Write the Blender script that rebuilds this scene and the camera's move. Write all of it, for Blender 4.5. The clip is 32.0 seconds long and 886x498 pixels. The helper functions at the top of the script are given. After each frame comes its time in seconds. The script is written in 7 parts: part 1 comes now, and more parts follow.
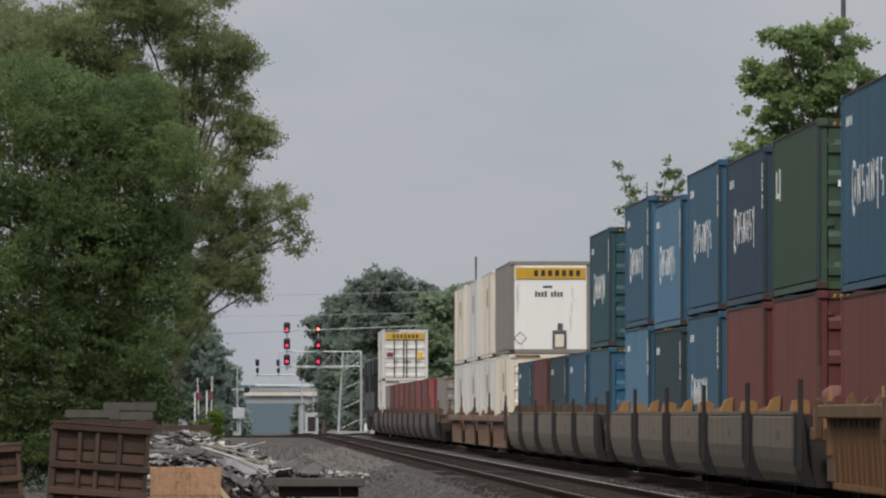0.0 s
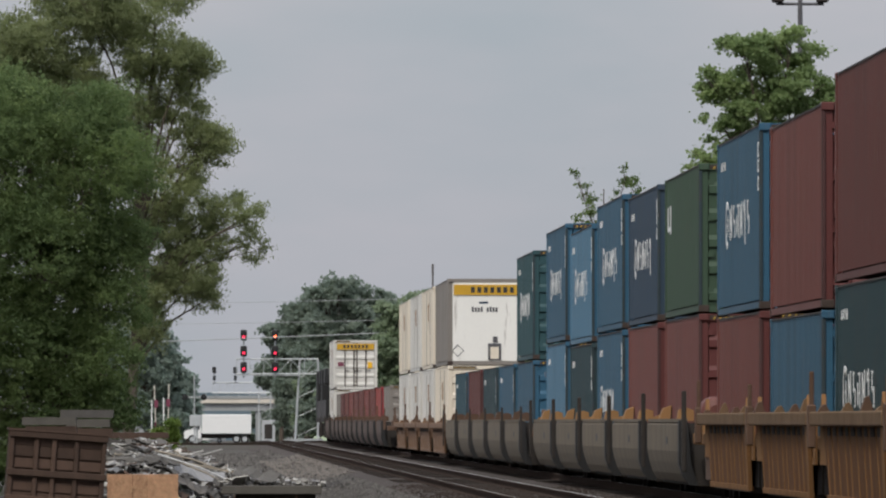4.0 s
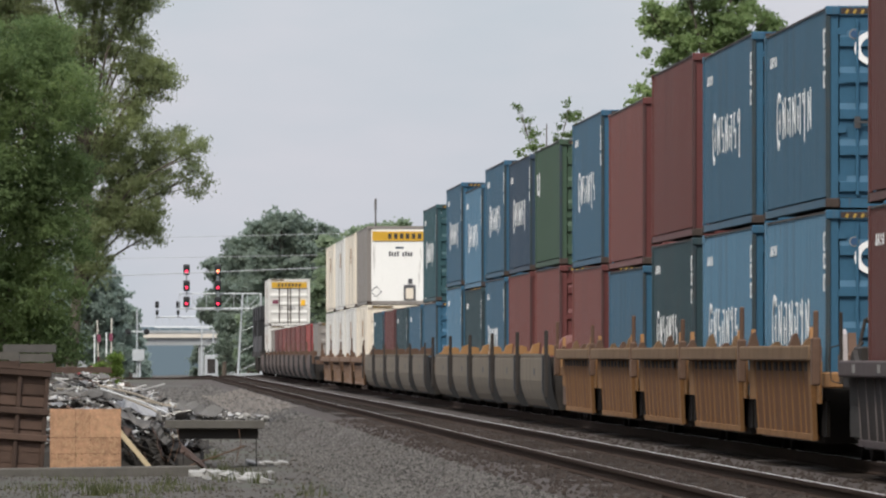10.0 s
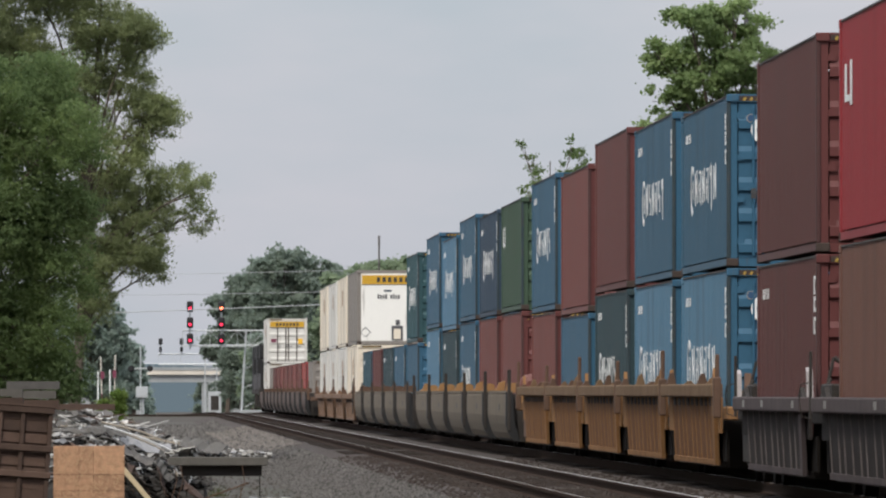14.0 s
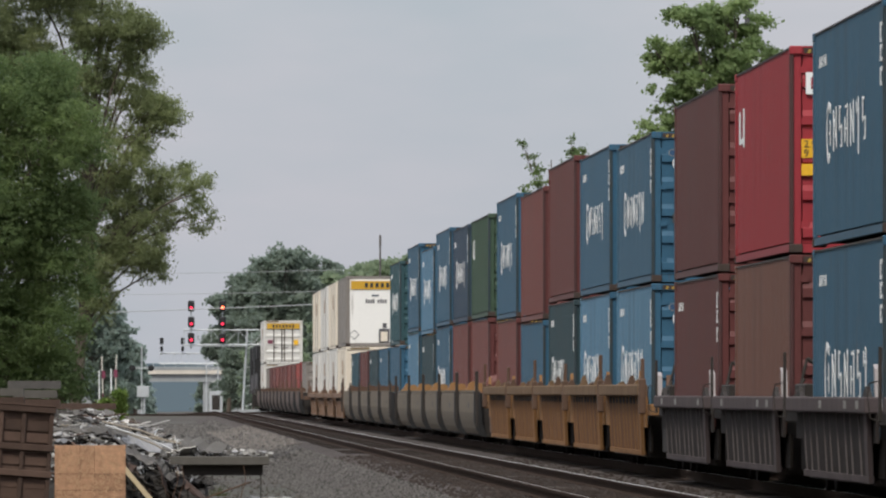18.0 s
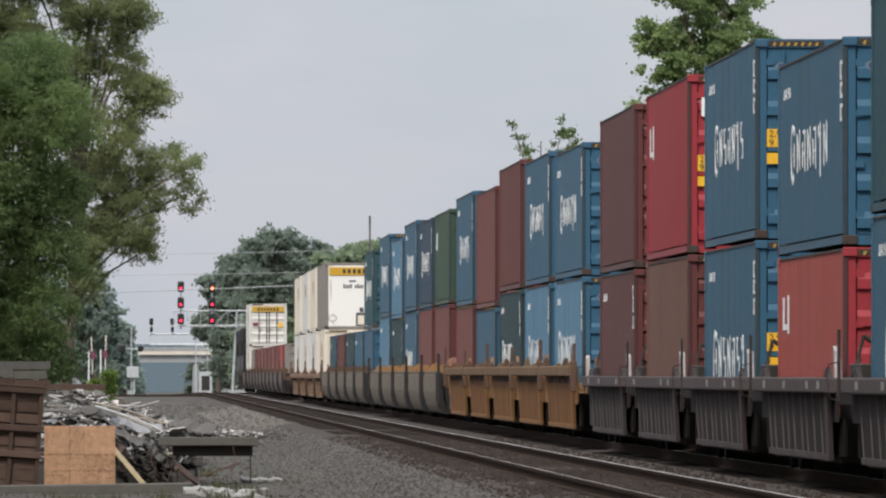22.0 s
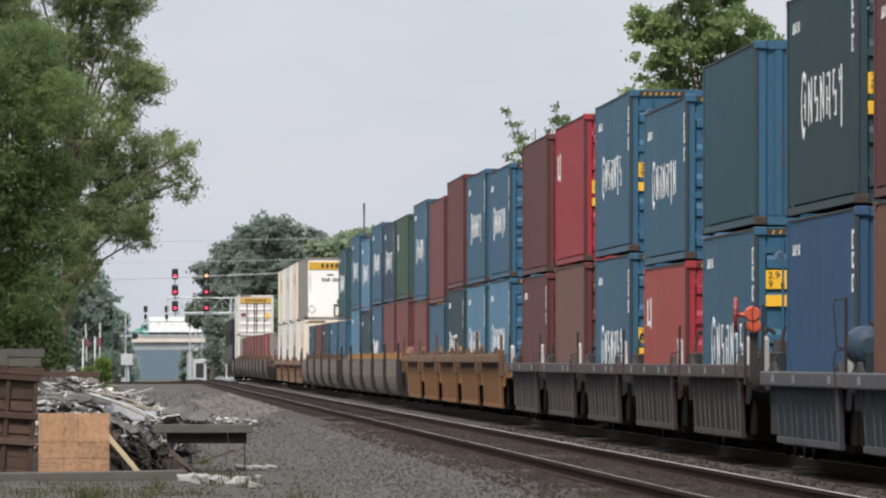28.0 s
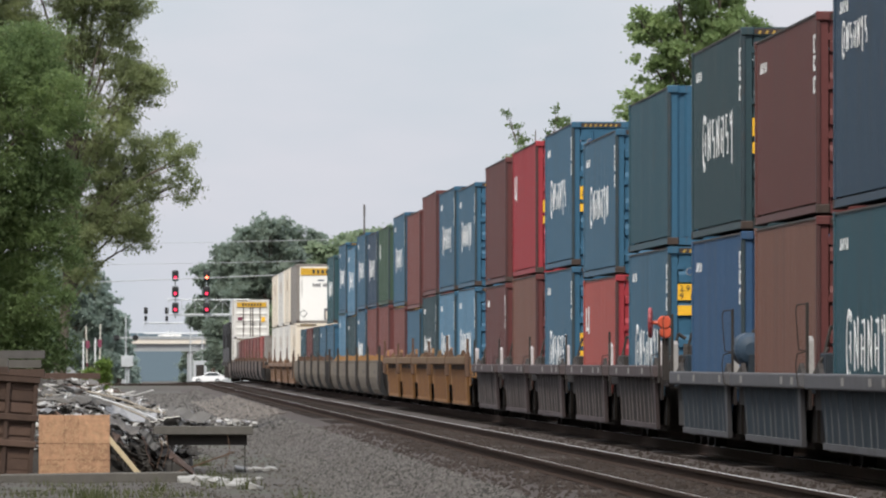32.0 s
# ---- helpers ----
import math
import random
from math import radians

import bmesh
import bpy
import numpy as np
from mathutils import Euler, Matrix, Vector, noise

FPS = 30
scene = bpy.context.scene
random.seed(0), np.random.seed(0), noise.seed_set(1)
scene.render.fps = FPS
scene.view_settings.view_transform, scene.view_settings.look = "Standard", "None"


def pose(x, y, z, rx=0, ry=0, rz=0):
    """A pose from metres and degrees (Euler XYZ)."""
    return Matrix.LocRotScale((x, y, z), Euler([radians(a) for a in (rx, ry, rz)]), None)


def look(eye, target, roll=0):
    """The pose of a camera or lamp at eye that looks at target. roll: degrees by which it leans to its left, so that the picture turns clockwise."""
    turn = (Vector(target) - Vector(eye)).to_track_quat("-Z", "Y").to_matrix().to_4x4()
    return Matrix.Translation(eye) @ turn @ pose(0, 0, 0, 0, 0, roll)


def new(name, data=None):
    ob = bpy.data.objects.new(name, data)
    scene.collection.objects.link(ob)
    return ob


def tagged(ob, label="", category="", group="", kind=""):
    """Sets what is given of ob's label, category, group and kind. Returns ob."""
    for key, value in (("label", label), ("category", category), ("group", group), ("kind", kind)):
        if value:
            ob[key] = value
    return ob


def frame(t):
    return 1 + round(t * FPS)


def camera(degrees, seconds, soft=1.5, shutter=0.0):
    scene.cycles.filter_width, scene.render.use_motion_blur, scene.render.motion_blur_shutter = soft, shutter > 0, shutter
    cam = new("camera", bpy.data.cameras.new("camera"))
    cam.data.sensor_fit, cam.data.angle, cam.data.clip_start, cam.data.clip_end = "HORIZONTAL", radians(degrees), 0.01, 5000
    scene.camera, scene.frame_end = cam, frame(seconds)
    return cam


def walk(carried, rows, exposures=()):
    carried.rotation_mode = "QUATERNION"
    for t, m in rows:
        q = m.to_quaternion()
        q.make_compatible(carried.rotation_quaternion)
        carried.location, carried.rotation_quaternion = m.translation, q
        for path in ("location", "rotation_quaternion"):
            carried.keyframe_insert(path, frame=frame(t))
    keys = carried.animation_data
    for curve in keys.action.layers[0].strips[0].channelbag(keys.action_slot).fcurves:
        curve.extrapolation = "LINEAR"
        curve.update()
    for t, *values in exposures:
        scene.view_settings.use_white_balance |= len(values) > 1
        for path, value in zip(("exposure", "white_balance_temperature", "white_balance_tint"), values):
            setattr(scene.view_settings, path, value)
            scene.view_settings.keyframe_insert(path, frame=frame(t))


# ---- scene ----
cam = camera(5.159, 32.0, soft=2.2, shutter=0.6)

# ---- camera: on a tripod beside the line, panning and tilting by hand ----
EYE = 1.33
walk(cam, [
    (0.0, pose(0, 0, EYE, 90.9588, 0, -1.2570)),
    (0.1, pose(0, 0, EYE, 90.9576, 0, -1.2578)),
    (0.2, pose(0, 0, EYE, 90.9612, 0, -1.2686)),
    (0.3, pose(0, 0, EYE, 90.9540, 0, -1.3193)),
    (0.4, pose(0, 0, EYE, 90.9467, 0, -1.3952)),
    (0.5, pose(0, 0, EYE, 90.9436, 0, -1.4081)),
    (1.0, pose(0, 0, EYE, 90.9334, 0, -1.4130)),
    (1.5, pose(0, 0, EYE, 90.9318, 0, -1.4232)),
    (1.6, pose(0, 0, EYE, 90.9318, 0, -1.4265)),
    (1.7, pose(0, 0, EYE, 90.9451, 0, -1.4365)),
    (1.8, pose(0, 0, EYE, 90.9485, 0, -1.4498)),
    (1.9, pose(0, 0, EYE, 90.9518, 0, -1.6127)),
    (2.0, pose(0, 0, EYE, 90.9677, 0, -1.8496)),
    (2.1, pose(0, 0, EYE, 90.9485, 0, -1.8586)),
    (2.2, pose(0, 0, EYE, 90.9485, 0, -1.8420)),
    (2.3, pose(0, 0, EYE, 90.9518, 0, -1.8253)),
    (2.4, pose(0, 0, EYE, 90.9518, 0, -1.8187)),
    (2.5, pose(0, 0, EYE, 90.9486, 0, -1.8161)),
    (2.6, pose(0, 0, EYE, 90.9352, 0, -1.8087)),
    (2.7, pose(0, 0, EYE, 90.9385, 0, -1.8054)),
    (2.8, pose(0, 0, EYE, 90.9551, 0, -1.6958)),
    (2.9, pose(0, 0, EYE, 90.9684, 0, -1.4897)),
    (3.0, pose(0, 0, EYE, 90.9841, 0, -1.4683)),
    (3.5, pose(0, 0, EYE, 91.0042, 0, -1.5137)),
    (5.5, pose(0, 0, EYE, 90.9789, 0, -1.4785)),
    (6.0, pose(0, 0, EYE, 90.9690, 0, -1.4785)),
    (6.5, pose(0, 0, EYE, 90.9637, 0, -1.4887)),
    (7.0, pose(0, 0, EYE, 90.9486, 0, -1.4788)),
    (7.5, pose(0, 0, EYE, 90.9285, 0, -1.4986)),
    (8.0, pose(0, 0, EYE, 90.9285, 0, -1.5088)),
    (8.5, pose(0, 0, EYE, 90.9236, 0, -1.5088)),
    (8.6, pose(0, 0, EYE, 90.8455, 0, -1.5073)),
    (8.7, pose(0, 0, EYE, 90.7044, 0, -1.5073)),
    (8.8, pose(0, 0, EYE, 90.5958, 0, -1.5109)),
    (8.9, pose(0, 0, EYE, 90.5235, 0, -1.5182)),
    (9.0, pose(0, 0, EYE, 90.4748, 0, -1.5288)),
    (9.1, pose(0, 0, EYE, 90.4475, 0, -1.5579)),
    (9.2, pose(0, 0, EYE, 90.4402, 0, -1.7243)),
    (9.3, pose(0, 0, EYE, 90.4619, 0, -1.8580)),
    (9.4, pose(0, 0, EYE, 90.4909, 0, -1.8616)),
    (9.5, pose(0, 0, EYE, 90.5252, 0, -1.8513)),
    (9.6, pose(0, 0, EYE, 90.5488, 0, -1.8399)),
    (9.7, pose(0, 0, EYE, 90.5669, 0, -1.8363)),
    (9.8, pose(0, 0, EYE, 90.5850, 0, -1.8363)),
    (10.0, pose(0, 0, EYE, 90.6210, 0, -1.8414)),
    (10.5, pose(0, 0, EYE, 90.6580, 0, -1.8514)),
    (11.0, pose(0, 0, EYE, 90.6949, 0, -1.8613)),
    (11.5, pose(0, 0, EYE, 90.7202, 0, -1.8548)),
    (12.0, pose(0, 0, EYE, 90.7421, 0, -1.8475)),
    (12.5, pose(0, 0, EYE, 90.7673, 0, -1.8547)),
    (13.0, pose(0, 0, EYE, 90.7957, 0, -1.8430)),
    (13.5, pose(0, 0, EYE, 90.8159, 0, -1.8312)),
    (14.0, pose(0, 0, EYE, 90.8361, 0, -1.8211)),
    (14.5, pose(0, 0, EYE, 90.8567, 0, -1.8121)),
    (16.5, pose(0, 0, EYE, 90.8920, 0, -1.7985)),
    (17.0, pose(0, 0, EYE, 90.8770, 0, -1.8010)),
    (17.5, pose(0, 0, EYE, 90.8493, 0, -1.8077)),
    (18.0, pose(0, 0, EYE, 90.8327, 0, -1.8144)),
    (18.5, pose(0, 0, EYE, 90.8176, 0, -1.8211)),
    (19.0, pose(0, 0, EYE, 90.8024, 0, -1.8278)),
    (19.5, pose(0, 0, EYE, 90.7873, 0, -1.8346)),
    (20.0, pose(0, 0, EYE, 90.7721, 0, -1.8413)),
    (20.5, pose(0, 0, EYE, 90.7571, 0, -1.8497)),
    (21.0, pose(0, 0, EYE, 90.7437, 0, -1.8581)),
    (21.5, pose(0, 0, EYE, 90.7303, 0, -1.8681)),
    (22.0, pose(0, 0, EYE, 90.7202, 0, -1.8748)),
    (22.5, pose(0, 0, EYE, 90.7085, 0, -1.8799)),
    (23.0, pose(0, 0, EYE, 90.7000, 0, -1.8849)),
    (23.5, pose(0, 0, EYE, 90.6916, 0, -1.8883)),
    (24.0, pose(0, 0, EYE, 90.6898, 0, -1.8934)),
    (24.5, pose(0, 0, EYE, 90.6882, 0, -1.8968)),
    (25.0, pose(0, 0, EYE, 90.6831, 0, -1.9002)),
    (25.5, pose(0, 0, EYE, 90.6724, 0, -1.9019)),
    (27.5, pose(0, 0, EYE, 90.6464, 0, -1.9093)),
    (28.0, pose(0, 0, EYE, 90.6464, 0, -1.9085)),
    (28.5, pose(0, 0, EYE, 90.6464, 0, -1.9068)),
    (29.0, pose(0, 0, EYE, 90.6464, 0, -1.9085)),
    (29.5, pose(0, 0, EYE, 90.6464, 0, -1.9101)),
    (30.0, pose(0, 0, EYE, 90.6480, 0, -1.9118)),
    (30.5, pose(0, 0, EYE, 90.6497, 0, -1.9118)),
    (31.0, pose(0, 0, EYE, 90.6513, 0, -1.9101)),
    (31.5, pose(0, 0, EYE, 90.6529, 0, -1.9085)),
    (32.0, pose(0, 0, EYE, 90.6562, 0, -1.9068)),
], exposures=((0, 0.0), (8.5, 0.05), (9, 0.08), (10, 0.5), (11, 0.42), (12.2, 0.35), (13.5, 0.36), (16, 0.27), (18.5, 0.25), (22, 0.42), (26, 0.55), (29, 0.64), (32, 0.63)))

# ---- world and sun: hazy, thinly overcast summer day ----
SUN_EL, SUN_AZ = radians(50), radians(205)   # azimuth clockwise from the line's direction (+y)
world = bpy.data.worlds.new("hazy_sky")
scene.world = world
world.use_nodes = True
wn, wl = world.node_tree.nodes, world.node_tree.links
bg = wn["Background"]
sky = wn.new("ShaderNodeTexSky")
sky.sky_type, sky.sun_disc = "NISHITA", False
sky.sun_elevation, sky.sun_rotation = SUN_EL, SUN_AZ
sky.dust_density, sky.air_density = 4.0, 1.5
tc = wn.new("ShaderNodeTexCoord")
mp = wn.new("ShaderNodeMapping")
mp.inputs["Scale"].default_value = (9, 9, 26)
cloud = wn.new("ShaderNodeTexNoise")
cloud.inputs["Scale"].default_value, cloud.inputs["Detail"].default_value = 2.2, 5
ramp = wn.new("ShaderNodeValToRGB")
ramp.color_ramp.elements[0].position, ramp.color_ramp.elements[1].position = 0.3, 0.75
ramp.color_ramp.elements[0].color = (4.15, 4.65, 5.2, 1)
ramp.color_ramp.elements[1].color = (5.48, 5.34, 5.83, 1)
mix = wn.new("ShaderNodeMix")
mix.data_type = "RGBA"
mix.inputs["Factor"].default_value = 0.86
wl.new(tc.outputs["Generated"], mp.inputs["Vector"])
wl.new(mp.outputs["Vector"], cloud.inputs["Vector"])
wl.new(cloud.outputs["Fac"], ramp.inputs["Fac"])
wl.new(sky.outputs["Color"], mix.inputs["A"])
sep = wn.new("ShaderNodeSeparateXYZ")
rise = wn.new("ShaderNodeMath")      # an overcast sky brightens from the horizon to the zenith
rise.operation = "MAXIMUM"
rise.inputs[1].default_value = 0.0
lift = wn.new("ShaderNodeMath")
lift.operation = "MULTIPLY_ADD"
lift.inputs[1].default_value, lift.inputs[2].default_value = 1.5, 0.96
veil = wn.new("ShaderNodeVectorMath")
veil.operation = "SCALE"
wl.new(tc.outputs["Generated"], sep.inputs[0])
wl.new(sep.outputs["Z"], rise.inputs[0])
wl.new(rise.outputs[0], lift.inputs[0])
wl.new(ramp.outputs["Color"], veil.inputs[0])
wl.new(lift.outputs[0], veil.inputs["Scale"])
wl.new(veil.outputs[0], mix.inputs["B"])
wl.new(mix.outputs["Result"], bg.inputs["Color"])
bg.inputs["Strength"].default_value = 0.1

sun_data = bpy.data.lights.new("sun", "SUN")
sun_data.energy, sun_data.angle, sun_data.color = 2.0, radians(10), (1.0, 0.94, 0.84)
sun = new("sun", sun_data)
sun.matrix_world = look((0, 0, 60), (-math.sin(SUN_AZ) * 40, -math.cos(SUN_AZ) * 40, 60 - 40 * math.tan(SUN_EL)))


# ---- materials ----
def stuff(name, color, rough=0.7, metal=0.0, vary=0.25, scale=3.0, fine=40.0, bump=0.15, island=0.0, each=0.0,
          dirt=None, dirt_amount=0.35, streak=False, spec=0.4, spots=None):
    """A procedural surface: two scales of tone, optional dirt or rust patches, and fine relief."""
    m = bpy.data.materials.new(name)
    m.use_nodes = True
    n, l = m.node_tree.nodes, m.node_tree.links
    b = n["Principled BSDF"]
    b.inputs["Roughness"].default_value, b.inputs["Metallic"].default_value = rough, metal
    b.inputs["Specular IOR Level"].default_value = spec
    co = n.new("ShaderNodeTexCoord")
    big = n.new("ShaderNodeTexNoise")
    big.inputs["Scale"].default_value, big.inputs["Detail"].default_value = scale, 5
    if streak:
        mpn = n.new("ShaderNodeMapping")
        mpn.inputs["Scale"].default_value = (1.0, 1.0, 0.12)
        l.new(co.outputs["Object"], mpn.inputs["Vector"])
        l.new(mpn.outputs["Vector"], big.inputs["Vector"])
    else:
        l.new(co.outputs["Object"], big.inputs["Vector"])
    small = n.new("ShaderNodeTexNoise")
    small.inputs["Scale"].default_value, small.inputs["Detail"].default_value = fine, 3
    l.new(co.outputs["Object"], small.inputs["Vector"])
    mul = n.new("ShaderNodeMath")
    mul.operation = "MULTIPLY_ADD"
    mul.inputs[1].default_value, mul.inputs[2].default_value = 0.6, 0.2
    l.new(big.outputs["Fac"], mul.inputs[0])
    add = n.new("ShaderNodeMath")
    add.operation = "MULTIPLY_ADD"
    add.inputs[1].default_value = 0.4
    l.new(small.outputs["Fac"], add.inputs[0])
    l.new(mul.outputs[0], add.inputs[2])
    tone = add.outputs[0]
    for amount, node, out in ((island, "ShaderNodeNewGeometry", "Random Per Island"), (each, "ShaderNodeObjectInfo", "Random")):
        if amount:
            g = n.new(node)
            mm = n.new("ShaderNodeMath")
            mm.operation = "MULTIPLY_ADD"
            mm.inputs[1].default_value = amount
            l.new(g.outputs[out], mm.inputs[0])
            l.new(tone, mm.inputs[2])
            sub = n.new("ShaderNodeMath")
            sub.operation = "SUBTRACT"
            sub.inputs[1].default_value = amount / 2
            l.new(mm.outputs[0], sub.inputs[0])
            tone = sub.outputs[0]
    r = n.new("ShaderNodeValToRGB")
    r.color_ramp.elements[0].position, r.color_ramp.elements[1].position = 0.3, 0.95
    r.color_ramp.elements[0].color = (*[c * (1 - vary) for c in color], 1)
    r.color_ramp.elements[1].color = (*[min(1, c * (1 + vary)) for c in color], 1)
    l.new(tone, r.inputs["Fac"])
    out = r.outputs["Color"]
    if dirt:
        d = n.new("ShaderNodeTexNoise")
        d.inputs["Scale"].default_value, d.inputs["Detail"].default_value = scale * 0.7, 8
        d.inputs["Roughness"].default_value = 0.65
        l.new(big.inputs["Vector"].links[0].from_socket, d.inputs["Vector"])
        dr = n.new("ShaderNodeValToRGB")
        dr.color_ramp.elements[0].position, dr.color_ramp.elements[1].position = 0.52, 0.75
        l.new(d.outputs["Fac"], dr.inputs["Fac"])
        dm = n.new("ShaderNodeMath")
        dm.operation = "MULTIPLY"
        dm.inputs[1].default_value = dirt_amount
        l.new(dr.outputs["Color"], dm.inputs[0])
        mx = n.new("ShaderNodeMix")
        mx.data_type = "RGBA"
        mx.inputs["B"].default_value = (*dirt, 1)
        l.new(dm.outputs[0], mx.inputs["Factor"])
        l.new(out, mx.inputs["A"])
        out = mx.outputs["Result"]
    if spots:      # small runs of rust
        sp = n.new("ShaderNodeTexNoise")
        sp.inputs["Scale"].default_value, sp.inputs["Detail"].default_value = 2.6, 4
        sp.inputs["Roughness"].default_value = 0.7
        l.new(big.inputs["Vector"].links[0].from_socket, sp.inputs["Vector"])
        sr = n.new("ShaderNodeValToRGB")
        sr.color_ramp.elements[0].position, sr.color_ramp.elements[1].position = 0.63, 0.72
        l.new(sp.outputs["Fac"], sr.inputs["Fac"])
        sm = n.new("ShaderNodeMath")
        sm.operation = "MULTIPLY"
        sm.inputs[1].default_value = 0.6
        l.new(sr.outputs["Color"], sm.inputs[0])
        sx_ = n.new("ShaderNodeMix")
        sx_.data_type = "RGBA"
        sx_.inputs["B"].default_value = (*spots, 1)
        l.new(sm.outputs[0], sx_.inputs["Factor"])
        l.new(out, sx_.inputs["A"])
        out = sx_.outputs["Result"]
    l.new(out, b.inputs["Base Color"])
    if bump:
        bp = n.new("ShaderNodeBump")
        bp.inputs["Strength"].default_value, bp.inputs["Distance"].default_value = bump, 0.01
        l.new(small.outputs["Fac"], bp.inputs["Height"])
        l.new(bp.outputs["Normal"], b.inputs["Normal"])
    return m


def leafy(name, dark, light, through_light=0.35):
    m = bpy.data.materials.new(name)
    m.use_nodes = True
    n, l = m.node_tree.nodes, m.node_tree.links
    b, o = n["Principled BSDF"], n["Material Output"]
    g = n.new("ShaderNodeNewGeometry")
    co = n.new("ShaderNodeTexCoord")
    no = n.new("ShaderNodeTexNoise")
    no.inputs["Scale"].default_value = 0.7
    l.new(co.outputs["Object"], no.inputs["Vector"])
    ad = n.new("ShaderNodeMath")
    ad.operation = "MULTIPLY_ADD"
    ad.inputs[1].default_value = 0.15
    l.new(g.outputs["Random Per Island"], ad.inputs[0])
    l.new(no.outputs["Fac"], ad.inputs[2])
    r = n.new("ShaderNodeValToRGB")
    r.color_ramp.elements[0].position, r.color_ramp.elements[1].position = 0.42, 0.86
    r.color_ramp.elements[0].color, r.color_ramp.elements[1].color = (*dark, 1), (*light, 1)
    l.new(ad.outputs[0], r.inputs["Fac"])
    l.new(r.outputs["Color"], b.inputs["Base Color"])
    b.inputs["Roughness"].default_value, b.inputs["Specular IOR Level"].default_value = 0.6, 0.25
    t = n.new("ShaderNodeBsdfTranslucent")
    l.new(r.outputs["Color"], t.inputs["Color"])
    ms = n.new("ShaderNodeMixShader")
    ms.inputs[0].default_value = through_light
    l.new(b.outputs[0], ms.inputs[1])
    l.new(t.outputs[0], ms.inputs[2])
    l.new(ms.outputs[0], o.inputs["Surface"])
    return m


def glow(name, color, strength):
    m = bpy.data.materials.new(name)
    m.use_nodes = True
    b = m.node_tree.nodes["Principled BSDF"]
    b.inputs["Base Color"].default_value = (*color, 1)
    b.inputs["Emission Color"].default_value = (*color, 1)
    b.inputs["Emission Strength"].default_value = strength
    return m


RUST = (0.10, 0.05, 0.03)
GRIME = (0.06, 0.055, 0.05)


def paint(name, color, dirt=GRIME, amount=0.45, vary=0.2):
    return stuff(name, color, rough=0.55, vary=vary, scale=1.1, fine=14, bump=0.08, dirt=dirt, dirt_amount=amount, streak=True, spec=0.25, spots=(0.11, 0.065, 0.04))


M_BLUE = paint("blue_paint", (0.046, 0.102, 0.153))
# Clearer copy of the blue for box ends, standing for light on them.
M_BLUEEND = paint("lit_end_blue_paint", (0.033, 0.1, 0.165), amount=0.45)
M_RAILDUST = stuff("dusty_rail_paint", (0.054, 0.055, 0.058), rough=0.85, vary=0.35, scale=2.5, dirt=RUST, dirt_amount=0.5)
M_TOPRAIL = stuff("grimy_top_rail", (0.055, 0.05, 0.048), rough=0.85, vary=0.35, scale=2.5, dirt=RUST, dirt_amount=0.5)
M_POSTDARK = stuff("grimy_post_paint", (0.026, 0.042, 0.05), rough=0.8, vary=0.35, scale=2.5, dirt=RUST, dirt_amount=0.5)
M_POSTRED = stuff("grimy_red_post_paint", (0.062, 0.026, 0.025), rough=0.8, vary=0.35, scale=2.5, dirt=GRIME, dirt_amount=0.5)
M_LIGHTBLUE = paint("pale_blue_paint", (0.088, 0.18, 0.262))
M_DARKBLUE = paint("slate_blue_paint", (0.034, 0.056, 0.085))
M_ROYAL = paint("royal_blue_paint", (0.033, 0.076, 0.15))
M_TEAL = paint("teal_paint", (0.03, 0.07, 0.09))
M_DKTEAL = paint("dark_teal_paint", (0.028, 0.052, 0.06))
M_GREEN = paint("olive_green_paint", (0.045, 0.078, 0.05))
M_DKGREEN = paint("dark_green_paint", (0.03, 0.075, 0.085))
M_BROWN = paint("brown_red_paint", (0.115, 0.043, 0.038))
M_BROWN2 = paint("maroon_paint", (0.098, 0.041, 0.038))
M_OXIDE = paint("oxide_red_paint", (0.15, 0.056, 0.048))
M_TANBROWN = paint("tan_brown_paint", (0.14, 0.072, 0.056))
M_BROWNEND = paint("deep_red_brown_paint", (0.108, 0.035, 0.033), amount=0.3)
# Brighter copy of the red: the light on box ends is in it.
M_REDEND = paint("lit_end_red_paint", (0.29, 0.033, 0.042), amount=0.2)
M_RED = paint("red_paint", (0.25, 0.035, 0.042), amount=0.2)
M_FADEDRED = paint("sun_faded_red_paint", (0.29, 0.07, 0.06), amount=0.25)
M_ORANGERED = paint("faded_red_paint", (0.19, 0.062, 0.054))
M_WHITE = paint("white_paint", (0.80, 0.79, 0.75), amount=0.12, vary=0.06)
M_DULLWHITE = paint("dull_white_paint", (0.62, 0.605, 0.565), amount=0.3, vary=0.12)
M_CREAM = paint("cream_paint", (0.7, 0.63, 0.52), amount=0.2, vary=0.1)
M_TAUPE = paint("taupe_panel", (0.22, 0.20, 0.18), amount=0.2)
M_YELLOW = paint("yellow_paint", (0.75, 0.42, 0.03), amount=0.15)
M_LETTER = stuff("white_lettering", (0.78, 0.79, 0.78), rough=0.6, vary=0.08, bump=0)
M_BLACKLETTER = stuff("dark_lettering", (0.03, 0.03, 0.03), rough=0.6, vary=0.1, bump=0)
M_CARGREY = stuff("grey_car_paint", (0.138, 0.11, 0.076), rough=0.8, vary=0.35, scale=1.2, dirt=(0.06, 0.045, 0.036), dirt_amount=0.75, streak=True)
M_CARORANGE = stuff("ochre_car_paint", (0.215, 0.115, 0.052), rough=0.8, vary=0.45, scale=1.5, dirt=(0.085, 0.043, 0.026), dirt_amount=0.7, streak=True, spec=0.1)
M_CARBLACK = stuff("sooty_car_paint", (0.025, 0.021, 0.020), rough=0.8, vary=0.3, scale=1.4, dirt=(0.10, 0.085, 0.075), dirt_amount=0.5, streak=True, spec=0.1)
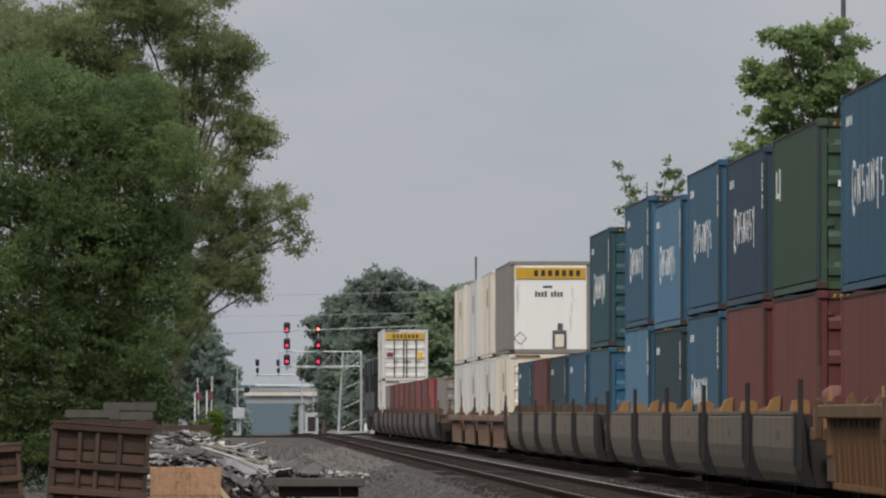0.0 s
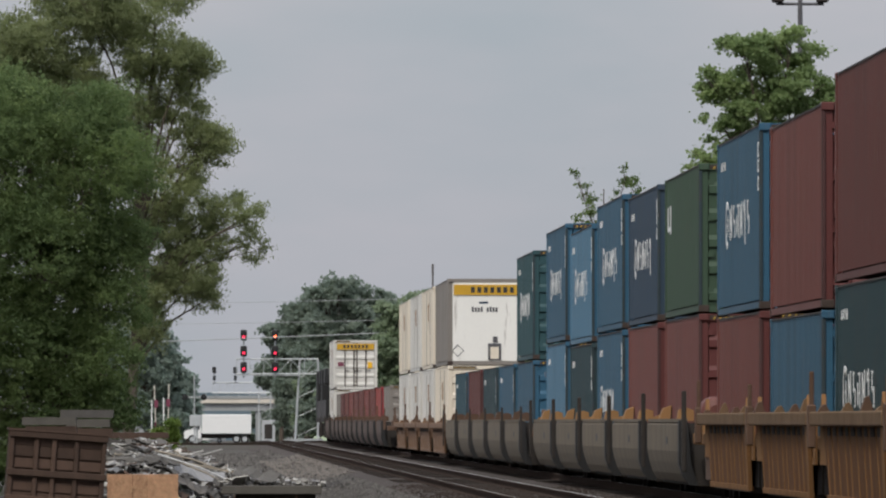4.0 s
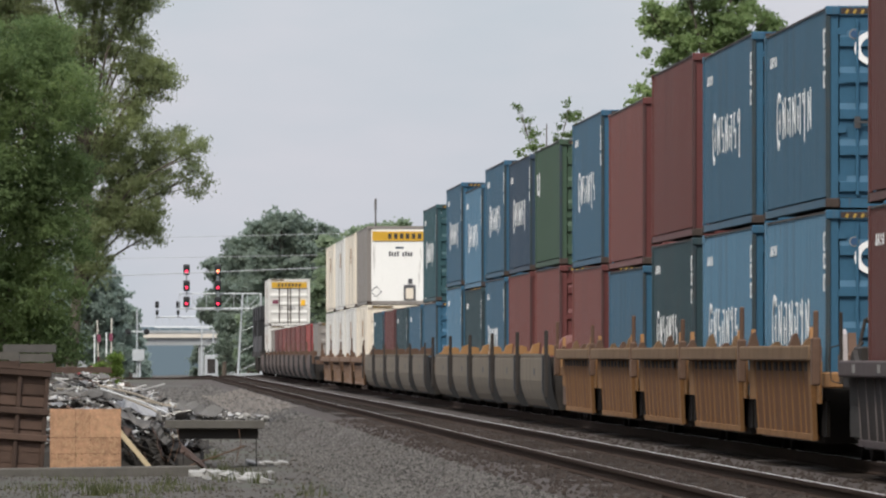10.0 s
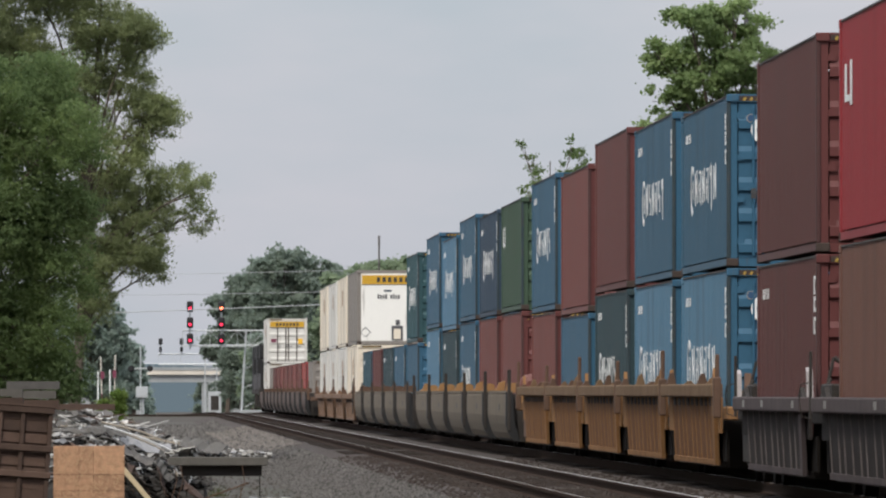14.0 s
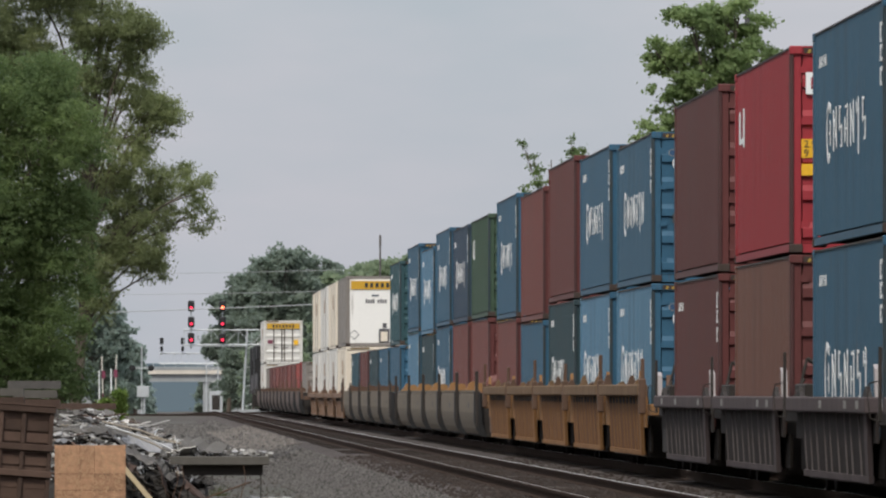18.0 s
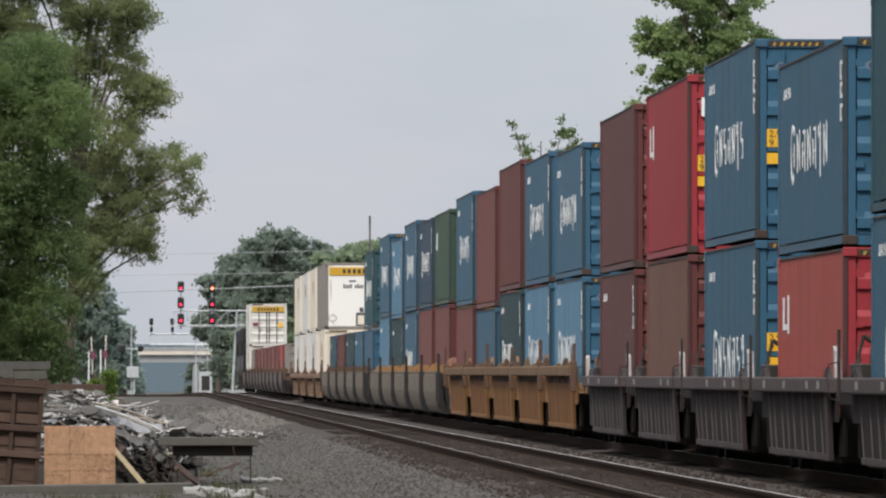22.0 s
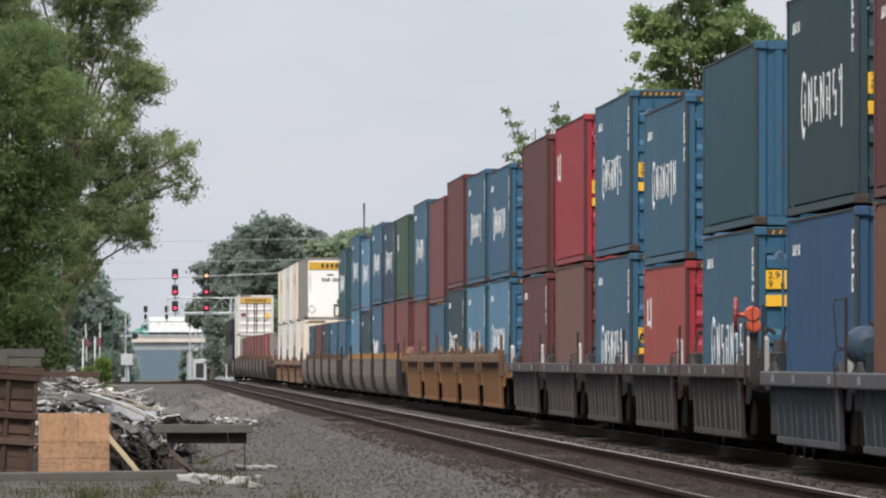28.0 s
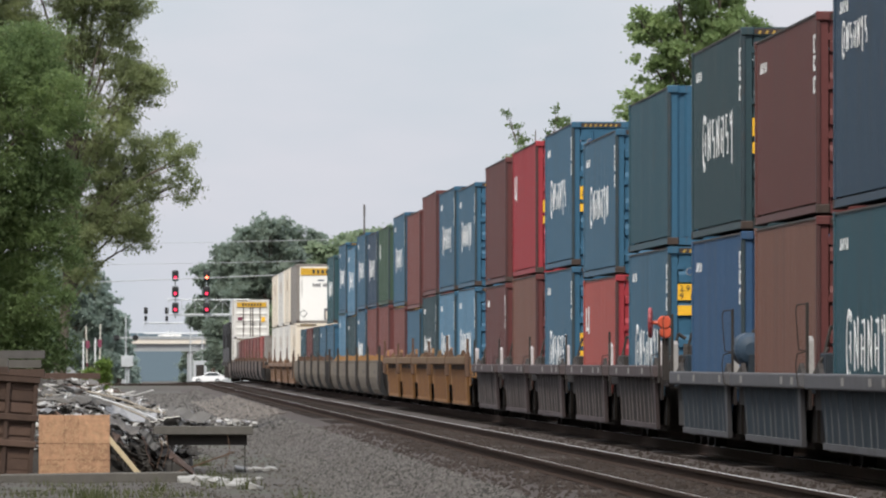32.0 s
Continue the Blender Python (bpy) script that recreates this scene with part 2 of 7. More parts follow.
M_CARSLATE = stuff("slate_car_paint", (0.034, 0.042, 0.052), rough=0.75, vary=0.25, scale=1.4, dirt=(0.10, 0.085, 0.075), dirt_amount=0.5, streak=True, spec=0.1)
# Panels are darkened and ribs lightened so shade between ribs sits in the colours.
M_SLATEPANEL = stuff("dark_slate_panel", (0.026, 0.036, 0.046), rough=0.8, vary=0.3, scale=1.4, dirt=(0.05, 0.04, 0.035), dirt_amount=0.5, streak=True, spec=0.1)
M_SOOTPANEL = stuff("sooty_shaded_panel", (0.03, 0.025, 0.024), rough=0.85, vary=0.35, scale=1.4, dirt=(0.05, 0.04, 0.035), dirt_amount=0.5, streak=True, spec=0.1)
M_DUSTRIB = stuff("dusty_lightened_rib", (0.085, 0.09, 0.097), rough=0.85, vary=0.4, scale=1.6, dirt=(0.03, 0.028, 0.027), dirt_amount=0.6, spec=0.1)
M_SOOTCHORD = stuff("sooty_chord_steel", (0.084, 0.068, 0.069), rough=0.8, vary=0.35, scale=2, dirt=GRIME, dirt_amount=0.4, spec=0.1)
M_PALEMARK = stuff("worn_pale_stencil", (0.22, 0.21, 0.20), rough=0.8, vary=0.3, scale=9)
M_HORN = stuff("bright_ochre_paint", (0.28, 0.15, 0.06), rough=0.75, vary=0.35, scale=2, dirt=RUST, dirt_amount=0.4)
M_BAND = stuff("mustard_yellow_band", (0.52, 0.30, 0.025), rough=0.6, vary=0.15)
# Near-black colour that stands for shade in the hollows of the heap.
M_HOLLOWSHADE = stuff("hollow_shade_rubble", (0.03, 0.027, 0.024), rough=0.95, vary=0.4, scale=6)
M_ENDPLATE = stuff("chalky_white_steel", (0.32, 0.29, 0.285), rough=0.8, vary=0.25, scale=6)
M_SLAB = stuff("weathered_slab", (0.27, 0.265, 0.25), rough=0.9, vary=0.35, scale=7, dirt=(0.12, 0.11, 0.09), dirt_amount=0.5)
M_VANRED = stuff("faded_brick_red_paint", (0.40, 0.17, 0.14), rough=0.5, vary=0.12)
M_CARTAN = stuff("rusty_tan_car_paint", (0.18, 0.105, 0.062), rough=0.8, vary=0.3, scale=1.4, dirt=RUST, dirt_amount=0.5, streak=True)
M_CHORD = stuff("dusty_grey_steel", (0.1, 0.099, 0.106), rough=0.75, vary=0.2, scale=2, dirt=GRIME, dirt_amount=0.4, spec=0.1)
M_DARKSTEEL = stuff("dark_steel", (0.045, 0.04, 0.037), rough=0.7, metal=0.2, vary=0.3, spec=0.1)
M_IRON = stuff("rusty_iron", (0.098, 0.057, 0.038), rough=0.85, vary=0.3, scale=6)
# Near-black: the shade under the cars is put into wheels and bogies.
M_WHEEL = stuff("shade_black_steel", (0.012, 0.010, 0.009), rough=0.9, vary=0.3, spec=0.05)
M_CASTING = stuff("worn_casting", (0.046, 0.032, 0.026), rough=0.8, vary=0.35, scale=9)
M_SAFETY = stuff("orange_red_enamel", (0.52, 0.085, 0.04), rough=0.45, vary=0.12)
M_WHEELRED = stuff("deep_red_enamel", (0.26, 0.045, 0.05), rough=0.5, vary=0.15)
M_RAILTOP = stuff("polished_rail", (0.78, 0.77, 0.76), rough=0.5, metal=0.55, vary=0.15)
M_RAILWEB = stuff("rusted_rail", (0.04, 0.027, 0.021), rough=0.95, vary=0.25, spec=0.05)
M_TIE = stuff("creosoted_tie", (0.03, 0.023, 0.019), rough=0.95, spec=0.1, vary=0.35, scale=4, each=0.5)
M_BALLAST = stuff("ballast_bed", (0.04, 0.03, 0.025), rough=0.95, vary=0.45, scale=0.8, fine=18, bump=0.9, dirt=(0.045, 0.039, 0.035), dirt_amount=0.6)
M_STONE = stuff("ballast_stone", (0.09, 0.084, 0.078), rough=0.9, vary=0.55, scale=2, island=1.0, bump=0.3)
M_EARTHSTONE = stuff("earthy_stone", (0.07, 0.062, 0.052), rough=0.95, vary=0.5, scale=2, island=0.9, bump=0.3)
M_GROUND = stuff("dusty_ground", (0.052, 0.045, 0.038), rough=0.95, vary=0.35, scale=0.35, fine=9, bump=0.8, dirt=(0.05, 0.075, 0.035), dirt_amount=0.7)
M_ASPHALT = stuff("asphalt", (0.06, 0.06, 0.062), rough=0.9, vary=0.25, scale=2, fine=60)
# The blue tint stands for haze over the far bridge.
M_CONCRETE = stuff("concrete", (0.30, 0.315, 0.32), rough=0.85, vary=0.2, scale=0.8, fine=12, dirt=(0.16, 0.15, 0.14), dirt_amount=0.4, streak=True)
M_PALECONCRETE = stuff("pale_concrete", (0.62, 0.57, 0.50), rough=0.85, vary=0.15, scale=0.8, fine=12, streak=True)
# Lightened well above the car's soot, to stand for light on rib edges.
M_SOOTRIB = stuff("sooty_lightened_rib", (0.125, 0.108, 0.106), rough=0.85, vary=0.4, scale=1.6, dirt=(0.02, 0.018, 0.017), dirt_amount=0.6, spec=0.1)
M_OLDWOOD = stuff("weathered_brown_wood", (0.076, 0.047, 0.035), rough=0.85, vary=0.4, scale=5, each=0.5)
M_GREYWOOD = stuff("grey_weathered_wood", (0.105, 0.098, 0.092), rough=0.9, vary=0.35, scale=5, each=0.6)
M_PALEWOOD = stuff("pale_new_timber", (0.52, 0.42, 0.27), rough=0.75, vary=0.2, scale=6, each=0.3)
M_PLY = stuff("oriented_strand_board", (0.36, 0.207, 0.122), rough=0.8, vary=0.7, scale=9, fine=26, bump=0.3, each=0.15)
M_STRAND = stuff("pressed_wood_strand", (0.47, 0.3, 0.175), rough=0.85, vary=0.15, scale=9, island=0.2, bump=0)
M_SCRAP = stuff("dull_sheet_metal", (0.25, 0.245, 0.24), rough=0.45, metal=0.5, vary=0.35, scale=4, dirt=(0.12, 0.10, 0.09), dirt_amount=0.5, each=0.8)
M_SCRAPBRIGHT = stuff("bright_torn_metal", (0.62, 0.62, 0.61), rough=0.4, metal=0.3, vary=0.25, scale=6, each=0.5)
M_SCRAPDARK = stuff("tarred_felt", (0.085, 0.08, 0.074), rough=0.8, vary=0.4, scale=5, each=0.6)
M_PLASTER = stuff("broken_plaster", (0.34, 0.33, 0.31), rough=0.9, vary=0.3, scale=5, each=0.7)
M_GALV = stuff("galvanised_steel", (0.48, 0.50, 0.51), rough=0.5, metal=0.4, vary=0.15)
M_SIGNALBLACK = stuff("black_signal_housing", (0.015, 0.015, 0.016), rough=0.6, vary=0.2)
M_REDLAMP = glow("red_signal_lamp", (1.0, 0.04, 0.10), 1.5)
M_AMBERLAMP = glow("amber_signal_lamp", (1.0, 0.16, 0.06), 5.0)
M_REDSTRIPE = stuff("red_reflective", (0.17, 0.04, 0.07), rough=0.5, vary=0.1)
# Paler than bare wire; the lightness stands for haze.
M_WIRE = stuff("haze_paled_wire", (0.38, 0.39, 0.40), rough=0.6, vary=0.1, bump=0)
M_TYRE = stuff("tyre_rubber", (0.02, 0.02, 0.02), rough=0.85, vary=0.2)
M_CARWHITE = stuff("white_car_paint", (0.80, 0.80, 0.79), rough=0.3, vary=0.04, bump=0)
M_CARGREEN = stuff("pale_green_car_paint", (0.50, 0.62, 0.42), rough=0.3, vary=0.05, bump=0)
M_CARRED = stuff("bright_red_car_paint", (0.62, 0.03, 0.05), rough=0.3, vary=0.06, bump=0)
M_CARSILVER = stuff("silver_car_paint", (0.55, 0.57, 0.60), rough=0.3, metal=0.4, vary=0.05, bump=0)
M_CABGREEN = stuff("green_cab_paint", (0.03, 0.25, 0.17), rough=0.35, vary=0.06, bump=0)
M_GLASS = stuff("tinted_glass", (0.03, 0.04, 0.045), rough=0.08, vary=0.1, bump=0, spec=0.8)
M_BARK = stuff("grey_brown_bark", (0.10, 0.08, 0.065), rough=0.95, vary=0.35, scale=3, bump=0.6)
L_DARK = leafy("dense_dark_leaves", (0.11, 0.162, 0.066), (0.25, 0.33, 0.13), 0.64)
L_WILLOW = leafy("grey_green_willow_leaves", (0.2, 0.235, 0.115), (0.365, 0.41, 0.2), 0.64)
L_MAPLE = leafy("fresh_green_leaves", (0.19, 0.265, 0.11), (0.34, 0.43, 0.19), 0.62)
# Far leaves are paled and blued: haze is put into their colour.
L_FAR = leafy("haze_paled_wood_leaves", (0.255, 0.31, 0.255), (0.31, 0.37, 0.30), 0.68)
L_PALE = leafy("haze_blued_leaves", (0.305, 0.375, 0.33), (0.36, 0.435, 0.375), 0.68)
L_FARLIGHT = leafy("haze_paled_leaves", (0.23, 0.295, 0.19), (0.31, 0.38, 0.235), 0.6)
L_SHRUB = leafy("yellow_green_shrub_leaves", (0.10, 0.16, 0.03), (0.24, 0.32, 0.08), 0.4)
# Glows by itself, in place of haze over the distance.
M_HAZE = glow("haze_glow", (0.085, 0.12, 0.145), 0.3)
# Gravel paled so that sunlight on it is in the colour.
M_SUNPATCH = stuff("sunlit_gravel", (0.165, 0.148, 0.134), rough=0.95, vary=0.3, scale=0.5, fine=9, bump=0.6, dirt=(0.08, 0.07, 0.06), dirt_amount=0.5)
L_GRASS = leafy("dry_grass", (0.05, 0.06, 0.025), (0.13, 0.14, 0.055), 0.3)
M_OCHRECHORD = stuff("dusty_ochre_steel", (0.15, 0.098, 0.06), rough=0.85, vary=0.5, scale=2, dirt=RUST, dirt_amount=0.6, spec=0.1)
# Ochre darkened for the shade between ribs, along with its rust streaks.
M_OCHREPANEL = stuff("rusty_shaded_ochre", (0.125, 0.061, 0.029), rough=0.8, vary=0.45, scale=1.5, dirt=RUST, dirt_amount=0.5, streak=True, spec=0.1)
M_HAZARD = stuff("worn_hazard_yellow", (0.36, 0.24, 0.05), rough=0.6, vary=0.25)
M_CARBROWN = stuff("brown_grey_car_paint", (0.098, 0.067, 0.053), rough=0.8, vary=0.3, scale=1.2, dirt=(0.05, 0.04, 0.035), dirt_amount=0.5, streak=True)
M_DECK = stuff("dark_weathered_timber", (0.095, 0.088, 0.078), rough=0.9, vary=0.35, scale=5)
M_BEIGEPLANK = stuff("bleached_plank", (0.33, 0.29, 0.235), rough=0.85, vary=0.3, scale=6)


# ---- small builders ----
def box(bm, x0, x1, y0, y1, z0, z1, turn=None):
    v = [bm.verts.new((x, y, z)) for x in (x0, x1) for y in (y0, y1) for z in (z0, z1)]
    if turn is not None:
        c = Vector(((x0 + x1) / 2, (y0 + y1) / 2, (z0 + z1) / 2))
        for q in v:
            q.co = c + turn @ (q.co - c)
    for a, b, c, d in ((0, 1, 3, 2), (4, 6, 7, 5), (0, 4, 5, 1), (2, 3, 7, 6), (0, 2, 6, 4), (1, 5, 7, 3)):
        bm.faces.new((v[a], v[b], v[c], v[d]))
    return v


def boxes(*sizes):
    bm = bmesh.new()
    for s in sizes:
        box(bm, *s)
    return bm


def tube(bm, a, b, r0, r1=None, sides=8):
    r1 = r0 if r1 is None else r1
    a, b = Vector(a), Vector(b)
    q = (b - a).to_track_quat("Z", "Y")
    rings = []
    for p, r in ((a, r0), (b, r1)):
        rings.append([bm.verts.new(p + q @ Vector((r * math.cos(t), r * math.sin(t), 0))) for t in (2 * math.pi * i / sides for i in range(sides))])
    for i in range(sides):
        j = (i + 1) % sides
        bm.faces.new((rings[0][i], rings[0][j], rings[1][j], rings[1][i]))
    bm.faces.new(rings[0][::-1])
    bm.faces.new(rings[1])


def tubes(*rows):
    bm = bmesh.new()
    for row in rows:
        tube(bm, *row)
    return bm


def prism(outline, x0, x1, bm=None):
    """Extrudes a closed (y, z) outline from x0 to x1."""
    bm = bm or bmesh.new()
    a = [bm.verts.new((x0, y, z)) for y, z in outline]
    b = [bm.verts.new((x1, y, z)) for y, z in outline]
    k = len(outline)
    bm.faces.new(a)
    bm.faces.new(b[::-1])
    for i in range(k):
        bm.faces.new((a[i], b[i], b[(i + 1) % k], a[(i + 1) % k]))
    bmesh.ops.recalc_face_normals(bm, faces=bm.faces)
    return bm


def soften(bm, width=0.02, segments=2):
    bmesh.ops.bevel(bm, geom=bm.edges[:], offset=width, segments=segments, affect="EDGES", profile=0.5)
    return bm


def as_mesh(name, bm):
    me = bpy.data.meshes.new(name)
    bmesh.ops.recalc_face_normals(bm, faces=bm.faces)
    bm.to_mesh(me)
    bm.free()
    return me


def piece(name, me, material, parent, label="", m=None):
    """One object on a mesh that may be shared; the material sits on the object."""
    ob = new(name, me)
    if not me.materials:
        me.materials.append(material)
    ob.material_slots[0].link = "OBJECT"
    ob.material_slots[0].material = material
    ob.parent = parent
    if m is not None:
        ob.matrix_basis = m
    if label:
        tagged(ob, label)
    return ob


def part(name, bm, material, parent, label="", m=None):
    return piece(name, as_mesh(name, bm), material, parent, label, m)


def thing(name, m, label, category, group="", kind=""):
    ob = new(name)
    ob.empty_display_size = 0.2
    ob.matrix_basis = m
    return tagged(ob, label, category, group, kind)


def solid(name, bm, material, label, category, m=None, kind="", group=""):
    me = as_mesh(name, bm)
    me.materials.append(material)
    ob = new(name, me)
    if m is not None:
        ob.matrix_basis = m
    return tagged(ob, label, category, group, kind)


SHARED = {}


def shared(key, maker):
    if key not in SHARED:
        SHARED[key] = as_mesh(key[0], maker())
    return SHARED[key]


def loose(name, verts, faces, material, parent=None):
    me = bpy.data.meshes.new(name)
    me.from_pydata(verts, [], faces)
    me.materials.append(material)
    ob = new(name, me)
    ob.parent = parent
    return ob


# ---- the lie of the land: level by the camera, then a gentle fall along the line, fitted to the camera's view ----
NEAR_X, TRAIN_X, GAUGE = 6.5, 10.19, 0.75
SPEED = 5.434


def rail_z(d):
    return -max(0.0, min(d, 2200.0) - 676.0) * 0.0026 - max(0.0, min(d, 2200.0) - 1250.0) * 0.0016


def ground_z(x, d):
    base = -0.5 + 0.05 * noise.noise((x * 0.15, d * 0.03, 0)) + 0.03 * noise.noise((x * 0.9, d * 0.3, 5))
    if x > 15:
        base += 0.15
    return base + rail_z(d) + (0.42 if 1188 < d < 1212 else 0.0)


def flat_grid(xs, ys, height):
    verts = [(x, y, height(x, y)) for y in ys for x in xs]
    k = len(xs)
    faces = [(j * k + i, j * k + i + 1, (j + 1) * k + i + 1, (j + 1) * k + i) for j in range(len(ys) - 1) for i in range(k - 1)]
    return verts, faces


xs = [-2500, -1200, -500, -200, -80, -40, -20] + [-12 + 0.5 * i for i in range(61)] + [25, 40, 80, 200, 500, 1200, 2500]
ys = [-300, -100, 0, 40, 70] + [80 + 2.0 * i for i in range(90)] + [260 + 12 * i for i in range(40)] + [740 + 40 * i for i in range(11)] \
    + [1180, 1188, 1189, 1211, 1212, 1230, 1260, 1400, 1700, 2200, 3000, 4600]
ground = loose("ground", *flat_grid(xs, ys, ground_z), M_GROUND)
tagged(ground, "dusty grey-brown railway ground with sparse weeds", "ground", kind="structure")

# ballast: one raised bed under both tracks
profile = [(3.6, -0.62), (4.1, -0.40), (4.7, -0.24), (5.1, -0.17), (5.35, -0.17), (7.6, -0.17), (8.35, -0.24), (9.0, -0.17), (11.4, -0.17), (12.2, -0.26), (13.2, -0.62)]
bys = [-40] + [20 + 2.0 * i for i in range(120)] + [260 + 10 * i for i in range(99)] + [1260, 1600, 2200]
bverts = [(x + 0.06 * noise.noise((x * 2, d * 0.4, 1)), d, z + rail_z(d) + 0.025 * noise.noise((x * 1.7, d * 0.9, 2))) for d in bys for x, z in profile]
k = len(profile)
bfaces = [(j * k + i, j * k + i + 1, (j + 1) * k + i + 1, (j + 1) * k + i) for j in range(len(bys) - 1) for i in range(k - 1)]
tagged(loose("ballast_bed", bverts, bfaces, M_BALLAST), "grey crushed stone bed under two tracks", "ballast", kind="structure")


# rails: head, web and foot follow the line
def rail_strip(x, outline, d_list):
    kk = len(outline)
    v = [(x + u, d, w + rail_z(d)) for d in d_list for u, w in outline]
    f = [(j * kk + i, j * kk + (i + 1) % kk, (j + 1) * kk + (i + 1) % kk, (j + 1) * kk + i) for j in range(len(d_list) - 1) for i in range(kk)]
    return v, f


D_LIST = [-40, 676, 760, 850, 950, 1050, 1150, 1250, 1700, 2200]
for centre, label in ((NEAR_X, "empty railway track with worn bright rails on timber ties"), (TRAIN_X, "railway track on timber ties under the train")):
    track = thing("track", pose(0, 0, 0), label, "track", kind="structure")
    for side in (-GAUGE, GAUGE):
        web = loose("rail_web", *rail_strip(centre + side, [(-0.07, -0.165), (0.07, -0.165), (0.07, -0.15), (0.012, -0.135), (0.012, -0.045), (-0.012, -0.045), (-0.012, -0.135), (-0.07, -0.15)], D_LIST), M_RAILWEB, track)
        loose("rail_head", *rail_strip(centre + side, [(-0.036, -0.044), (0.036, -0.044), (0.036, -0.006), (0.028, -0.002), (-0.028, -0.002), (-0.036, -0.006)], D_LIST), M_RAILWEB, track)
        off, k = (-0.012, 0.011) if side > 0 else (0.008, 0.0032)
        loose("running_band", *rail_strip(centre + side + off, [(-k, -0.003), (k, -0.003), (k * 0.8, 0.0), (-k * 0.8, 0.0)], D_LIST), M_RAILTOP, track)


# ---- shipping containers ----
def corrugated(length, height, pitch=0.28, depth=0.022):
    """A pressed-steel wall in the y-z plane, outer face towards -x."""
    bm = bmesh.new()
    pts, y, n = [], 0.0, max(2, round(length / pitch))
    p = length / n
    for i in range(n):
        pts += [(0.0, y), (0.0, y + p * 0.32), (depth, y + p * 0.5), (depth, y + p * 0.82)]
        y += p
    pts.append((0.0, length))
    lo = [bm.verts.new((x, yy, 0)) for x, yy in pts]
    hi = [bm.verts.new((x, yy, height)) for x, yy in pts]
    inner = [bm.verts.new((0.06, yy, zz)) for yy, zz in ((0, 0), (length, 0), (length, height), (0, height))]
    for i in range(len(pts) - 1):
        bm.faces.new((lo[i], hi[i], hi[i + 1], lo[i + 1]))
    bm.faces.new(inner)
    return bm


def glyph(kind, w, tall):
    """One squeezed, unreadable letter as a few thin strokes with slanted tips; its far edge lies towards +y."""
    s = w * 0.135
    bm = bmesh.new()

    def stroke(y, z0, z1, k=1.0, slant=0.0, out=-0.006):
        t = s * k
        prism([(y, z0 * tall), (y + t, (z0 + 0.07) * tall), (y + t + slant, z1 * tall), (y + slant, (z1 - 0.07) * tall)], out, 0, bm)

    def link(y0, y1, z, k=0.07):
        prism([(y0, z * tall), (y1, z * tall), (y1, (z + k) * tall), (y0, (z + k) * tall)], -0.005, 0, bm)

    if kind == 0:      # tall initial with hooks
        def rim(k):
            return [(w * 0.5 + w * 0.45 * k * math.cos(math.radians(q)), tall * (0.45 + 0.7 * (k + 0.1) * math.sin(math.radians(q)))) for q in range(-125, 126, 25)]
        prism(rim(1.0) + rim(0.74)[::-1], -0.006, 0, bm)
        stroke(0.12 * w, 0.1, 0.75, 0.9)
        stroke(0.05 * w, 0.9, 1.16, 0.8)
        link(0.12 * w, 0.5 * w, 0.4)
    elif kind == 1:
        stroke(0.02 * w, 0.0, 1.04)
        stroke(0.58 * w, -0.05, 0.97)
        stroke(0.16 * w, 0.2, 0.86, 0.8, 0.34 * w, -0.005)
    elif kind == 2:
        stroke(0.04 * w, -0.06, 1.0)
        stroke(0.55 * w, 0.05, 0.7, 1.1)
        link(0.1 * w, 0.6 * w, 0.9)
        link(0.1 * w, 0.6 * w, 0.38, 0.05)
    elif kind == 3:
        stroke(0.2 * w, -0.3, 1.06, 1.1)
        link(0.1 * w, 0.62 * w, 0.72, 0.06)
        stroke(0.6 * w, 0.66, 0.98, 0.8)
    else:
        stroke(0.05 * w, 0.0, 0.56)
        stroke(0.52 * w, 0.4, 1.02)
        link(0.05 * w, 0.64 * w, 0.46)
        link(0.05 * w, 0.4 * w, 0.0)
        link(0.3 * w, 0.66 * w, 0.93)
    return bm


